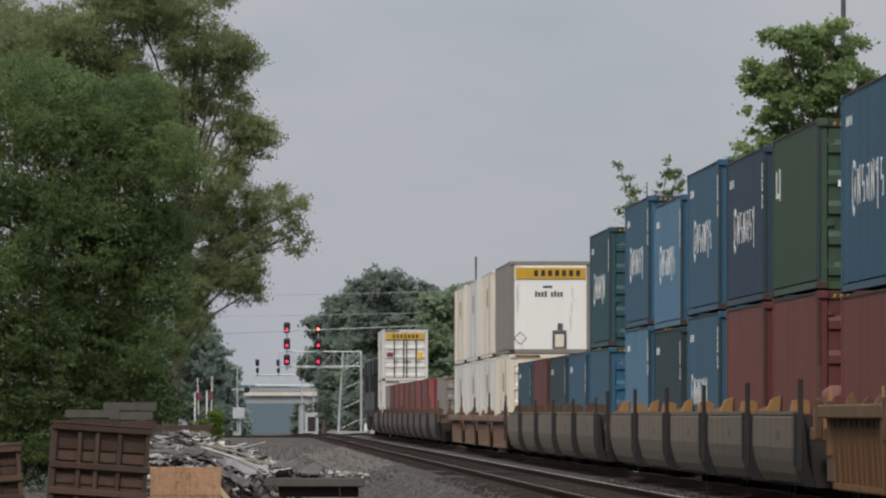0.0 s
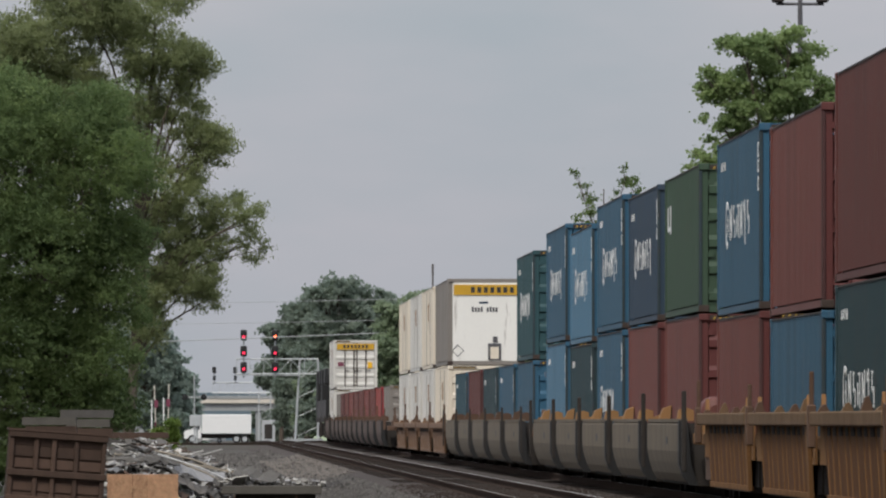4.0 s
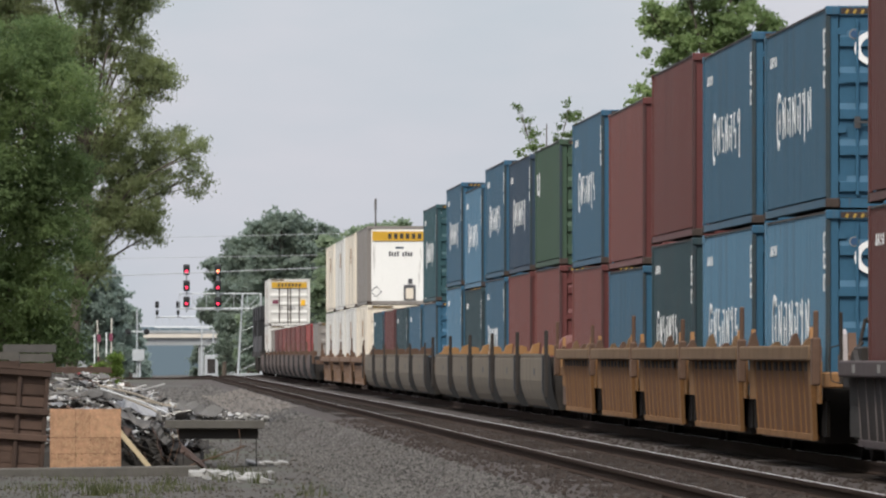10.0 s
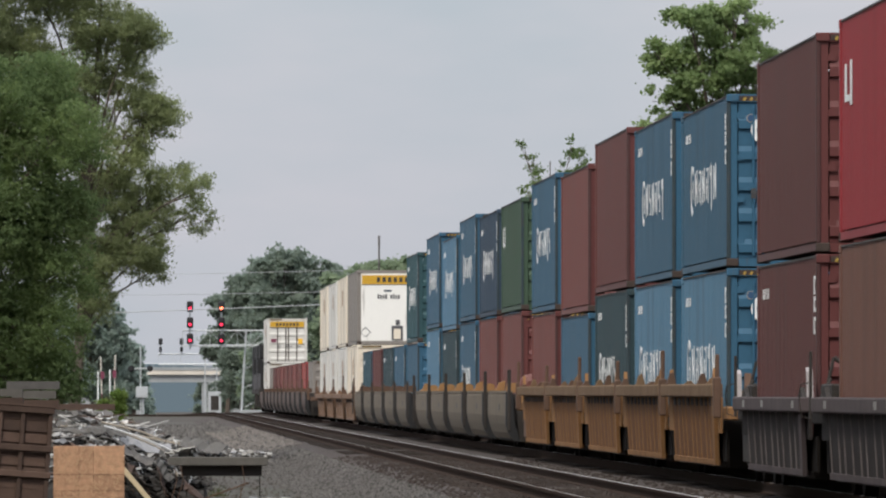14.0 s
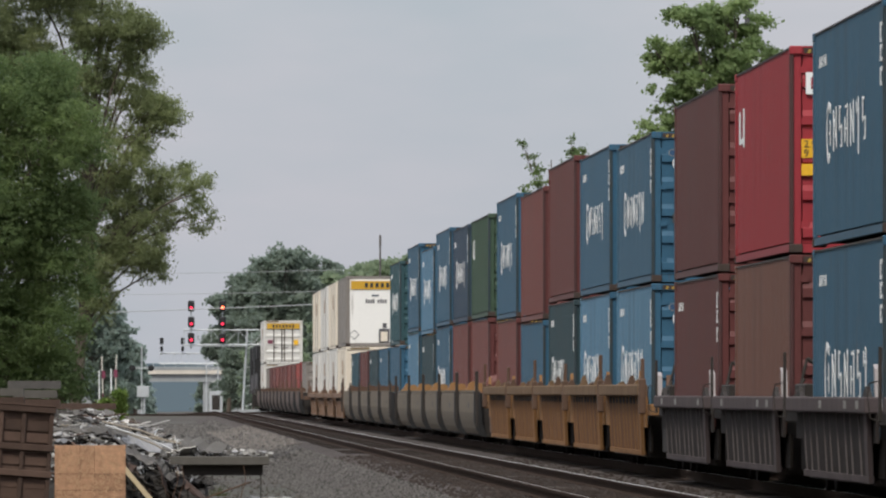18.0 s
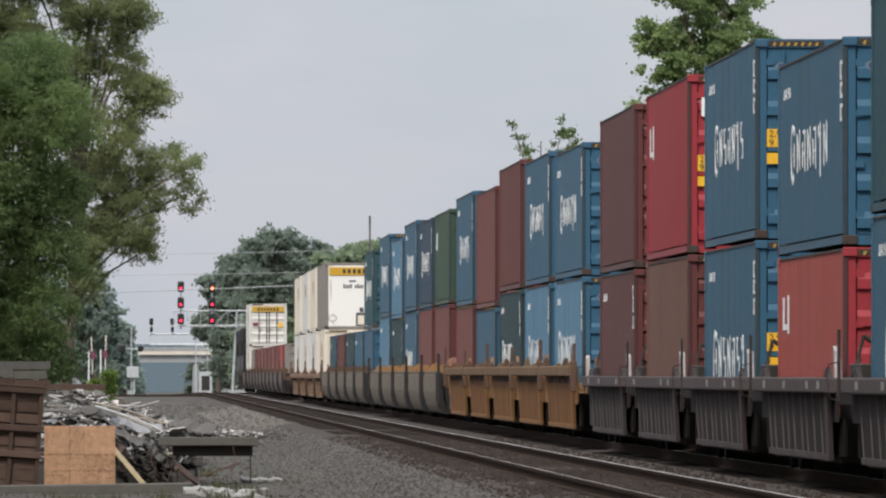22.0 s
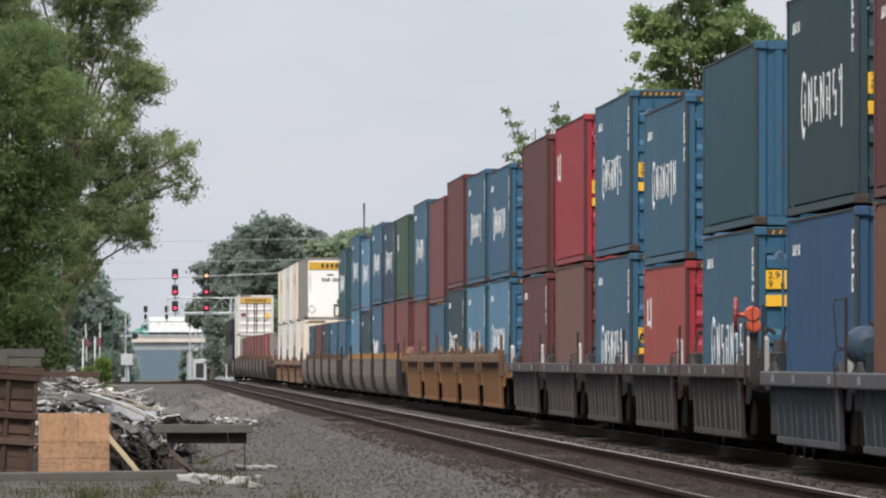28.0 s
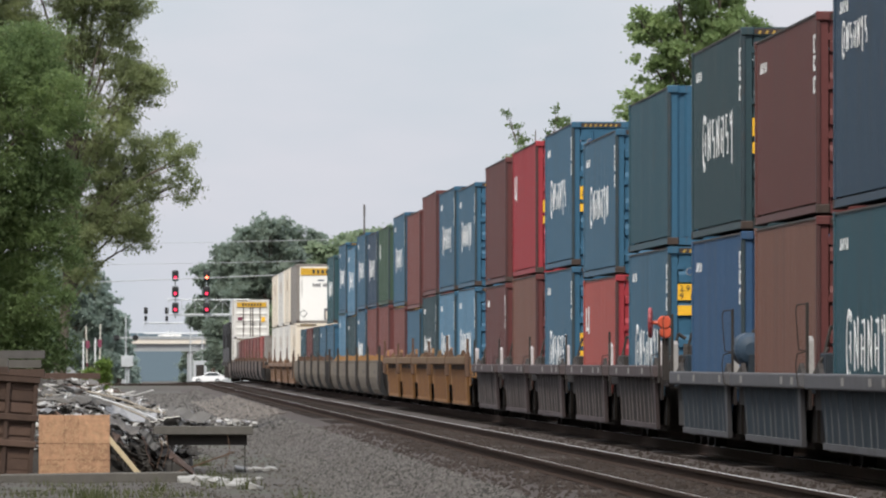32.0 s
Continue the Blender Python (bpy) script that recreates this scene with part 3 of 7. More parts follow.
def container(m, color, label, length=12.19, height=2.9, end="door", marks=None, seed=1, pale_end=None, width=2.44, frame_color=None, letter_at=(0.18, 0.52, 1.0)):
    """A box container whose near end stands at y = 0 and whose length runs along +y."""
    w = width / 2
    fc = frame_color or color
    c = thing("shipping_container", m, label, "container", "containers on the stack train")
    L, H = length, height
    # blue and red ends take copies whose colour holds the light on them
    ec = pale_end or (M_BLUEEND if color in (M_BLUE, M_TEAL, M_LIGHTBLUE) else M_REDEND if color in (M_RED, M_FADEDRED) else M_BROWNEND if color in (M_BROWN, M_BROWN2, M_OXIDE, M_TANBROWN) else color)
    # frame
    post = shared(("corner_post", H), lambda: soften(boxes((-0.028, 0.028, -0.08, 0.08, 0.118, H - 0.118)), 0.01, 1))
    jamb = shared(("door_jamb", H), lambda: boxes((-0.05, 0.05, -0.06, 0.06, 0.118, H - 0.118)))
    dark = frame_color or (M_POSTRED if color in (M_RED, M_FADEDRED, M_BROWN, M_BROWN2, M_OXIDE, M_TANBROWN, M_ORANGERED) else color if color in (M_WHITE, M_DULLWHITE, M_CREAM, M_TAUPE) else M_POSTDARK)
    cast = shared(("corner_casting",), lambda: soften(boxes((-0.09, 0.09, -0.09, 0.09, 0, 0.118)), 0.012, 1))
    for sx in (-1, 1):
        for y in (0.08, L - 0.08):
            piece("corner_post", post, dark if y < 1 else fc, c, m=pose(sx * (w - 0.028), y, 0))
            if y < 1:
                piece("door_jamb", jamb, frame_color or ec, c, m=pose(sx * (w - 0.106), 0.085, 0))
            for z in (0, H - 0.118):
                piece("corner_casting", cast, ((frame_color or ec) if y < 1 else fc) if z else M_CASTING, c, m=pose(sx * (w - 0.09) * 1.004, y + (0.008 if y > 1 else -0.008), z))
        rail = shared(("rail", L), lambda: boxes((-0.05, 0.05, 0.16, L - 0.16, 0, 0.10)))
        piece("bottom_rail", rail, color, c, m=pose(sx * (w - 0.055), 0, 0.02))
        piece("top_rail", shared(("toprail", L), lambda: boxes((-0.04, 0.04, 0.16, L - 0.16, 0, 0.024))), M_TOPRAIL if L < 13 else fc, c, m=pose(sx * (w - 0.05), 0, H - 0.036))
        wall = shared(("side_wall", L, H), lambda: corrugated(L - 0.3, H - 0.18))
        piece("side_wall", wall, color, c, m=pose(sx * (w - 0.02), 0.15 if sx < 0 else L - 0.15, 0.15, 0, 0, 0 if sx < 0 else 180))
    piece("roof", shared(("roof", L, width), lambda: boxes((-w + 0.08, w - 0.08, 0.1, L - 0.1, -0.05, 0))), color, c, m=pose(0, 0, H - 0.03))
    piece("underframe", shared(("underframe", L, width), lambda: boxes((-w + 0.1, w - 0.1, 0.1, L - 0.1, 0.05, 0.16))), M_DARKSTEEL, c)
    # far end is always a pressed wall
    endw = shared(("end_wall", H, width), lambda: corrugated(width - 0.3, H - 0.24, 0.25, 0.04))
    piece("end_wall", endw, color, c, m=pose(-w + 0.15, L - 0.03, 0.13, 0, 0, -90))
    beams = shared(("end_beam", width), lambda: boxes((-w + 0.17, w - 0.17, 0.0, 0.12, 0, 0.12)))
    for z in (0.0, H - 0.12):
        piece("end_beam", beams, frame_color or ec, c, m=pose(0, 0.02, z))
    if end == "wall":
        piece("end_wall", endw, ec, c, m=pose(-w + 0.15, 0.03, 0.13, 0, 0, 90) @ pose(0, -(width - 0.3), 0))
    elif end == "plain":
        piece("end_wall", shared(("plain_end", H, width), lambda: soften(boxes((-w + 0.16, w - 0.16, 0.03, 0.09, 0.12, H - 0.12)), 0.01, 1)), ec, c)
    else:
        dw = w - 0.17

        def door_mesh():
            n = 5
            ph = (H - 0.26) / n
            front = [(0.05, 0.0)]
            for i in range(n):      # pressed ledges, each sloping back to the plain sheet
                front += [(0.05, i * ph + 0.05), (0.005, i * ph + 0.08), (0.005, i * ph + 0.2), (0.05, i * ph + 0.28)]
            bm = prism(front + [(0.05, H - 0.26), (0.09, H - 0.26), (0.09, 0.0)], 0.004, dw - 0.004)
            return bm
        dm = shared(("door", H, width), door_mesh)
        rodm = shared(("lock_rod", H, width), lambda: tubes(((0, 0, 0.03), (0, 0, H - 0.3), 0.034 if width > 2.5 else 0.021)))
        keepm = shared(("rod_handle",), lambda: boxes((-0.02, 0.26, -0.02, 0.01, 0, 0.03), (-0.04, 0.04, -0.01, 0.02, -0.06, 0.09)))
        hinge = shared(("hinge",), lambda: boxes((-0.05, 0.06, -0.03, 0.02, 0, 0.09)))
        for sx in (0, 1):
            dr = piece("door", dm, ec, c, m=pose(-dw if sx == 0 else 0, 0, 0.13))
            for rx in (((0.45, 0.92), (0.08, 0.55))[sx] if "rodplates" in (marks or ()) else (0.22, 0.72)):
                piece("lock_rod", rodm, M_CASTING if "rodplates" in (marks or ()) else ec, dr, m=pose(dw * rx, 0.01, 0))
                piece("rod_handle", keepm, M_RAILDUST, dr, m=pose(dw * rx, -0.01, 0.95))
            for i in range(4):
                piece("hinge", hinge, ec, dr, m=pose(0.03 if sx == 0 else dw - 0.03, 0.04, 0.2 + i * (H - 0.7) / 3))
        # hazard stripe on the header of the door end
        piece("header_band", shared(("header_band",), lambda: boxes((0, 0.78, 0.012, 0.03, 0, 0.075))), M_CASTING, c, m=pose(-w + 0.19, 0, H - 0.1))
        bar = shared(("hazard_bar",), lambda: boxes((0, 0.034, 0.006, 0.02, 0, 0.055)))
        for i in range(7):
            piece("hazard_bar", bar, M_HAZARD, c, m=pose(-w + 0.24 + i * 0.1, 0, H - 0.09, 0, 30, 0))
        if color in (M_BLUE, M_LIGHTBLUE, M_DARKBLUE):
            badge = piece("round_badge", shared(("round_badge",), lambda: tubes(((0, -0.004, 0), (0, 0.04, 0), 0.065, 0.065, 16))), M_PALEMARK, c, "small pale ringed badge", m=pose(-w + 0.36, 0, H * 0.86))
            piece("badge_face", shared(("badge_face",), lambda: tubes(((0, -0.008, 0), (0, 0, 0), 0.052, 0.052, 14))), M_ROYAL, badge)
    if L > 13 and color is not M_TAUPE:
        for q, yy in enumerate((0.3, 0.62)):      # tall ochre label and seams of the long smooth boxes
            piece("side_seam", shared(("side_seam", H), lambda: boxes((-0.012, 0, 0, 0.09, 0.16, H - 0.12))), M_TAUPE, c, m=pose(-w + 0.02, L * yy, 0))
        piece("side_label", shared(("side_label",), lambda: boxes((-0.012, 0, 0, 0.9, 0, 0.62))), M_HORN, c, m=pose(-w + 0.016, L * 0.42, H * 0.6))
    if marks:
        at, z, sc = letter_at
        sx = -w + 0.018
        if "name" in marks:
            span, tall = min(L * 0.57 * sc, L * 0.62), 0.53 * sc
            order = ((3, 4, 2, 1, 4, 1, 0), (1, 3, 2, 1, 2, 1, 0), (4, 3, 1, 2, 4, 1, 0))[seed % 3]
            for i, kind in enumerate(order):
                wg = span / 7
                piece("letter_bar", shared(("letter_bar", kind, wg, tall), lambda: glyph(kind, wg * 0.86, tall)), M_LETTER, c, m=pose(sx, L * (1 - at) - span + i * wg, H * z - tall / 2))
        if "code" in marks:
            for i in range(4):
                piece("code_mark", shared(("code_mark", i), lambda: boxes((-0.006, 0, 0, 0.13, -0.07 + 0.03 * (i % 3), 0.07), (-0.005, 0, 0.12, 0.24, -0.07, -0.03 + 0.03 * (i % 2)))), M_LETTER, c, m=pose(sx, L - 1.2 - i * 0.36, H - 0.42))
            for i, hh in enumerate((0.24, 0.2, 0.22)):
                piece("code_mark", shared(("code_stroke", i), lambda: boxes((-0.006, 0, 0.22, 0.36, -hh, 0), (-0.005, 0, 0.02, 0.23, -0.05, 0), (-0.005, 0, 0.0 if i % 2 else 0.12, 0.23, -hh, -hh + 0.05))), M_LETTER, c, m=pose(sx, 0.38, H - 0.28 - i * 0.27))
        if "bar" in marks:
            piece("white_mark", shared(("white_mark", L, H), lambda: boxes((-0.006, 0, L - 1.1, L - 0.8, H * 0.62, H * 0.79), (-0.006, 0, L - 2.0, L - 1.72, H * 0.6, H * 0.8), (-0.005, 0, L - 1.75, L - 1.05, H * 0.62, H * 0.65))), M_LETTER, c, m=pose(sx, 0, 0))
        if "plate" in marks or "plate_high" in marks:
            pz = 0.24 * H if "plate_high" in marks else 0.0
            yp = part("height_plate", boxes((0.0, 0.64, -0.004, 0.05, H * 0.515, H * 0.605), (0.0, 0.64, -0.004, 0.05, H * 0.43, H * 0.485)), M_YELLOW, c, "yellow height plate", m=pose(-w + 0.16, 0, pz - 0.16))
            for txt, xx, zz, size in (("2.9", 0.03, H * 0.565, 0.14), ("9", 0.03, H * 0.521, 0.14), ("6", 0.2, H * 0.521, 0.14)):
                cu = bpy.data.curves.new("height_figures", "FONT")
                cu.body, cu.size, cu.extrude = txt, size, 0.002
                to = new("height_figures", cu)
                cu.materials.append(M_BLACKLETTER)
                to.parent = yp
                to.matrix_basis = pose(xx, -0.008, zz, 90)
        if "endname" in marks:
            ex = -w + 0.22
            part("end_mark", boxes((ex, ex + 0.07, 0.0, 0.03, H - 0.66, H - 0.36), (ex, ex + 0.24, 0.001, 0.03, H - 0.43, H - 0.36), (ex, ex + 0.24, 0.001, 0.03, H - 0.66, H - 0.59)), M_LETTER, c, "white end lettering")
            part("end_mark", prism([(0.0, H - 0.66), (0.07, H - 0.66), (0.2, H - 0.36), (0.13, H - 0.36)], -0.03, 0.0), M_LETTER, c, m=pose(ex + 0.3, 0, 0, 0, 0, -90))
        if "endbars" in marks:
            for q in range(3):
                part("end_bar", boxes((-w + 0.32 + q * 0.13, -w + 0.41 + q * 0.13, 0.0, 0.03, H * 0.6, H * 0.6 + 0.1)), M_LETTER, c)
        if "band" in marks:
            bd = part("yellow_band", boxes((-w + 0.2, w - 0.2, -0.006 if end == "plain" else -0.03, 0.028, H - 0.55, H - 0.2)), M_BAND, c, "yellow band across the end")
            for i in range(7):
                x = (-0.52 if end == "plain" else -0.72) + i * 0.22
                part("dark_bar", boxes((x, x + 0.13, -0.012 if end == "plain" else -0.036, 0.0, H - 0.47, H - 0.28)), M_BLACKLETTER, bd)
        if "panelmarks" in marks:
            for q in range(9):      # unreadable number line
                if q != 4:
                    part("number_bar", boxes((-0.49 + q * 0.1, -0.42 + q * 0.1, 0.022, 0.032, H - 1.12, H - (0.97 if q % 3 else 0.94))), M_CHORD, c)
            part("number_bar", boxes((-0.24, 0.06, 0.022, 0.032, H - 0.84, H - 0.77)), M_DARKBLUE, c)
            part("placard", boxes((-0.15, 0.15, 0.022, 0.03, -0.15, -0.125), (-0.15, 0.15, 0.022, 0.03, 0.125, 0.15), (-0.15, -0.125, 0.022, 0.03, -0.125, 0.125), (0.125, 0.15, 0.022, 0.03, -0.125, 0.125)), M_CHORD, c, "thin grey diamond outline", m=pose(-0.96, 0, 0.47, 0, 45, 0))
            vent = part("end_vent", soften(boxes((0.06, 0.5, -0.01, 0.03, 0.16, 0.72)), 0.01, 1), M_CHORD, c, "grey vent box on the end")
            part("vent_plate", boxes((0.14, 0.42, -0.02, -0.008, 0.2, 0.6)), M_CREAM, vent)
            part("small_hatch", boxes((0.22, 0.38, 0.0, 0.03, 0.76, 0.95)), M_CHORD, c)
        if "rodplates" in marks:
            part("red_plate", boxes((-1.05, -0.7, -0.02, 0.03, 1.35, 1.6)), M_REDSTRIPE, c)
            part("yellow_plate", boxes((0.72, 1.0, -0.02, 0.03, 1.25, 1.6)), M_YELLOW, c)
        if "roundel" in marks:
            bm = bmesh.new()
            for i in range(20):
                a, b = 2 * math.pi * i / 20, 2 * math.pi * (i + 1) / 20
                va = [bm.verts.new((math.cos(q) * r, 0, math.sin(q) * r)) for q, r in ((a, 0.10), (b, 0.10), (b, 0.065), (a, 0.065))]
                bm.faces.new(va)
            part("roundel", bm, M_LETTER, c, "pale round mark", m=pose(-w + 0.6, 0.0, H * 0.79) @ Matrix.Diagonal((2.4, 1, 2.2, 1)))
    return c


# ---- the stack train ----
MOVES = []   # (thing, its place along the line at the start, its x, its height)


def on_train(ob, s, z):
    ob.matrix_basis = pose(TRAIN_X, s, z)
    MOVES.append((ob, s, TRAIN_X, z))
    return ob


FLOOR = 0.30


def stack(s, lower, upper, length=12.19):
    """Boxes of one well: each row is colour, words, height and options."""
    top = FLOOR
    for row in (lower, upper):
        if row:
            color, words, h, opt = row
            on_train(container(pose(0, 0, 0), color, words, length=opt.pop("length", length), height=h, **opt), s, top)
            top += h + 0.03


def bogie(parent, y):
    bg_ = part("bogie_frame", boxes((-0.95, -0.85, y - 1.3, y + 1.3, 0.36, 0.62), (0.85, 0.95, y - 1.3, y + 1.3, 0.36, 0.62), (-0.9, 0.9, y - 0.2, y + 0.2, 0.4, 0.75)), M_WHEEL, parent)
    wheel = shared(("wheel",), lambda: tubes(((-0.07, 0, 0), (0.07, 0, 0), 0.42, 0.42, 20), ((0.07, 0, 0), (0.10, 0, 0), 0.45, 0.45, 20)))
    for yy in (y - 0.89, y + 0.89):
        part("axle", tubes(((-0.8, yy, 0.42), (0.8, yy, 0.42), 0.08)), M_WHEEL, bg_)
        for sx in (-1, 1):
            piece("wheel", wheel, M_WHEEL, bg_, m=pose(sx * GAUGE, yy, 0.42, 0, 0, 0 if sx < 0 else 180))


def lean_in(sx, x, y, z):
    """The sides of a ribbed well slope inwards below the chord."""
    return pose(x, y, z, 0, 3.5 * sx, 0) @ pose(0, 0, -z)


def well_car(s_list, length, style, paint_, label, stakes="short", chord=None, top=1.27, tank=None, tank_at=-1, inset=None, accent=None):
    """An articulated well car; s_list holds the near end of each box, rearmost first."""
    accent = accent or M_CARORANGE
    base = s_list[0] - 1.0
    car = thing("well_car", pose(0, 0, 0), label, "freight car", "well cars of the train")
    HW = 1.5
    ends = []
    for n, s in enumerate(s_list):
        y0, y1 = s - base - 0.55, s - base + length + 0.55     # the well itself
        L = y1 - y0
        if style == "ribbed":
            web = top - 0.2
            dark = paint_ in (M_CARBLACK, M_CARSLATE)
            # ribs take the lightened copies, the inset panels the shade-dark ones
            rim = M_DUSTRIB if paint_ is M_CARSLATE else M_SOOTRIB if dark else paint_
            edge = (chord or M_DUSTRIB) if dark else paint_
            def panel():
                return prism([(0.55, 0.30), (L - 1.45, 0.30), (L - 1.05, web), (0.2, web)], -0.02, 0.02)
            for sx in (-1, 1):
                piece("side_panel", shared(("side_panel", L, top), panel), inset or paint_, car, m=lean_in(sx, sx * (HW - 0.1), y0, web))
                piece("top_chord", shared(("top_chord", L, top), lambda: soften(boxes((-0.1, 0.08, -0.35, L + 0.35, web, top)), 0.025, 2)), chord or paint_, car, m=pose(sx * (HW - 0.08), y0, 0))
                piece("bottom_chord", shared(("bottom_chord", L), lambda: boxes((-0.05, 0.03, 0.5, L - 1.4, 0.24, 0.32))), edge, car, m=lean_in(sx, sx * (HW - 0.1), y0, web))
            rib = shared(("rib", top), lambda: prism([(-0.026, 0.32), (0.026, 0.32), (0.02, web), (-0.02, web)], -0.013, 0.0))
            # dark strips laid on the panel for the shade of slots below the chord
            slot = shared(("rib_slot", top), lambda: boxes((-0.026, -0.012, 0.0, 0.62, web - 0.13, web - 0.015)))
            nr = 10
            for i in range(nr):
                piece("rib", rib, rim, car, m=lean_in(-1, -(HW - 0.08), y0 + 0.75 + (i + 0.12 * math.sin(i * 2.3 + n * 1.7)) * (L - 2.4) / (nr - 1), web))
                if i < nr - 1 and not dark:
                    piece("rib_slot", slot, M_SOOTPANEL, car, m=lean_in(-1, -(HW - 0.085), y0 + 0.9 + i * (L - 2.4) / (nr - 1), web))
            piece("end_leg", shared(("end_leg", top), lambda: prism([(0.2, 0.24), (0.6, 0.24), (0.4, web), (-0.1, web)], -0.06, 0.0)), edge, car, m=lean_in(-1, -(HW - 0.09), y0 + 0.1, web))
            for q, yy in enumerate((0.6, 2.6, L * 0.52, L - 2.4)):
                if dark and (n + q) % 5:
                    piece("stencil_mark", shared(("stencil_mark",), lambda: boxes((-0.106, -0.1, 0, 0.42, -0.055, 0.045))), M_PALEMARK, car, m=pose(-(HW - 0.08), y0 + yy, top - 0.09))
            for yy in (y0 - 0.4, y1 - 1.1):
                piece("end_web", shared(("end_web", top), lambda: boxes((-0.02, 0.02, 0, 1.4, 0.72, web))), M_SOOTPANEL if dark else paint_, car, m=pose(-(HW - 0.14), yy, 0))
                # added near-black plate that paints the shaded gap between wells
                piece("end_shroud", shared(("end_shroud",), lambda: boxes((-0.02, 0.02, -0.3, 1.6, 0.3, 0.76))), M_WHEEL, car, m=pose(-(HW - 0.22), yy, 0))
            piece("well_end", shared(("well_end",), lambda: boxes((-1.28, 1.28, 0, 0.06, 0.24, 1.05))), M_DARKSTEEL, car, m=pose(0, y0 + 0.25, 0))
            piece("well_end", shared(("well_end",), lambda: None), M_DARKSTEEL, car, m=pose(0, y1 - 0.3, 0))
            if n == len(s_list) - 1:
                piece("end_plate", shared(("end_plate", top), lambda: boxes((-0.02, 0.02, 0, 1.7, 0.34, web - 0.02))), M_IRON if not dark else M_DARKSTEEL, car, m=pose(-(HW - 0.16), y1 - 1.2, 0))
            if not dark:      # small upright lugs along the chord
                for q, yy in enumerate((0.06, 0.3, 0.62, 0.9)):
                    hq = (0.1, 0.17, 0.06, 0.2, 0.12)[(q + n) % 5]
                    piece("chord_lug", shared(("chord_lug", hq, top), lambda: prism([(-0.08, top - 0.01), (0.09, top - 0.01), (0.03, top + hq), (-0.02, top + hq * 0.85)], -0.16, 0.14)), M_IRON if q % 2 else (chord or paint_), car, m=pose(-(HW - 0.06 - 0.04 * (q % 3)), y0 + yy * L, 0, 0, 0, -90))
            piece("far_wall", shared(("far_wall", L), lambda: boxes((0.0, 0.06, 0.5, L - 0.7, 0.3, 1.0))), paint_, car, m=pose(HW - 0.1, y0, 0))
        else:
            def shell():
                bm = bmesh.new()
                pts = [(0.0, 1.31), (-0.05, 1.27), (-0.05, 0.80), (-0.01, 0.6), (0.05, 0.4), (0.14, 0.26), (0.22, 0.26), (0.12, 0.42), (0.05, 0.64), (0.02, 0.8), (0.02, 1.27)]
                a = [bm.verts.new((x, 0.55, z)) for x, z in pts]
                b = [bm.verts.new((x, L - 0.55, z)) for x, z in pts]
                for i in range(len(pts)):
                    bm.faces.new((a[i], b[i], b[(i + 1) % len(pts)], a[(i + 1) % len(pts)]))
                bm.faces.new(a)
                bm.faces.new(b[::-1])
                return bm
            for sx in (-1, 1):
                sh = piece("side_shell", shared(("side_shell", L), shell), paint_, car, m=pose(sx * HW, y0 if sx < 0 else y1, 0, 0, 0, 0 if sx < 0 else 180))
            piece("top_chord", shared(("slim_chord", L), lambda: boxes((-0.04, 0.08, 0.6, L - 0.6, 1.31, 1.37))), paint_, car, m=pose(-HW, y0, 0))
            piece("end_bulkhead", shared(("shell_bulkhead",), lambda: boxes((-1.44, 1.44, 0, 0.06, 0.26, 1.3))), M_DARKSTEEL, car, m=pose(0, y0 + 0.46, 0))
            # stake foot, widened and blackened to paint the dark gap between shells
            post = shared(("shell_post",), lambda: prism([(-0.09, 1.34), (-0.09, 0.6), (-0.02, 0.38), (0.1, 0.22), (0.24, 0.22), (0.12, 0.6), (0.06, 1.34)], -0.22, 0.22))
            piece("end_post", post, M_SIGNALBLACK, car, m=pose(-HW, y0 + 0.47, 0, 0, 0, -90))
            piece("side_mark", shared(("side_mark",), lambda: boxes((-0.058, -0.05, -0.25, 0.25, 0.92, 1.06))), M_CHORD, car, m=pose(-HW, y0 + L * 0.4, 0))
        # well floor
        piece("well_floor", shared(("well_floor", L), lambda: boxes((-1.25, 1.25, 0.4, L - 0.4, 0.2, 0.28))), M_DARKSTEEL, car, m=pose(0, y0, 0))
        # locating castings that stand up beside the box
        horn_top = 0.13 if style == 'ribbed' and paint_ in (M_CARBLACK, M_CARSLATE) else 0.24
        hz0 = top if style == "ribbed" else 1.36
        horn = shared(("guide_horn", hz0), lambda: prism([(-0.5, hz0 - 0.02), (0.55, hz0 - 0.02), (0.2, hz0 + 0.08), (-0.05, hz0 + horn_top), (-0.2, hz0 + 0.06)], -0.03, 0.03))
        for yy in ((y0 + 0.7, y1 - 0.8) if style == "ribbed" else (y0 + L * 0.22, y0 + L * 0.8)):
            if style == "shell":
                piece("guide_horn", shared(("broad_horn", hz0, yy < y0 + L / 2), lambda: prism([(-0.14, hz0 - 0.03), (0.2, hz0 - 0.03), (0.2, hz0 + 0.14), (0.06, hz0 + 0.2), (-0.1, hz0 + 0.17)] if yy < y0 + L / 2 else [(-0.1, hz0 - 0.03), (0.12, hz0 - 0.03), (0.15, hz0 + 0.26), (0.0, hz0 + 0.2), (-0.06, hz0 + 0.05)], -0.25, 0.2)), M_HORN if accent is M_CARORANGE else accent, car, m=pose(-HW + 0.14, yy, 0, 0, 0, -90))
                continue
            piece("guide_horn", horn, (M_HORN if accent is M_CARORANGE else accent) if style == "shell" else (M_DARKSTEEL if paint_ in (M_CARBLACK, M_CARSLATE) else paint_), car, m=pose(-HW + 0.1, yy, 0))
        ends += [y0, y1]
    # platforms over the bogies
    spots = [ends[0] - 0.9] + [(ends[2 * i + 1] + ends[2 * i + 2]) / 2 for i in range(len(s_list) - 1)] + [ends[-1] + 0.9]
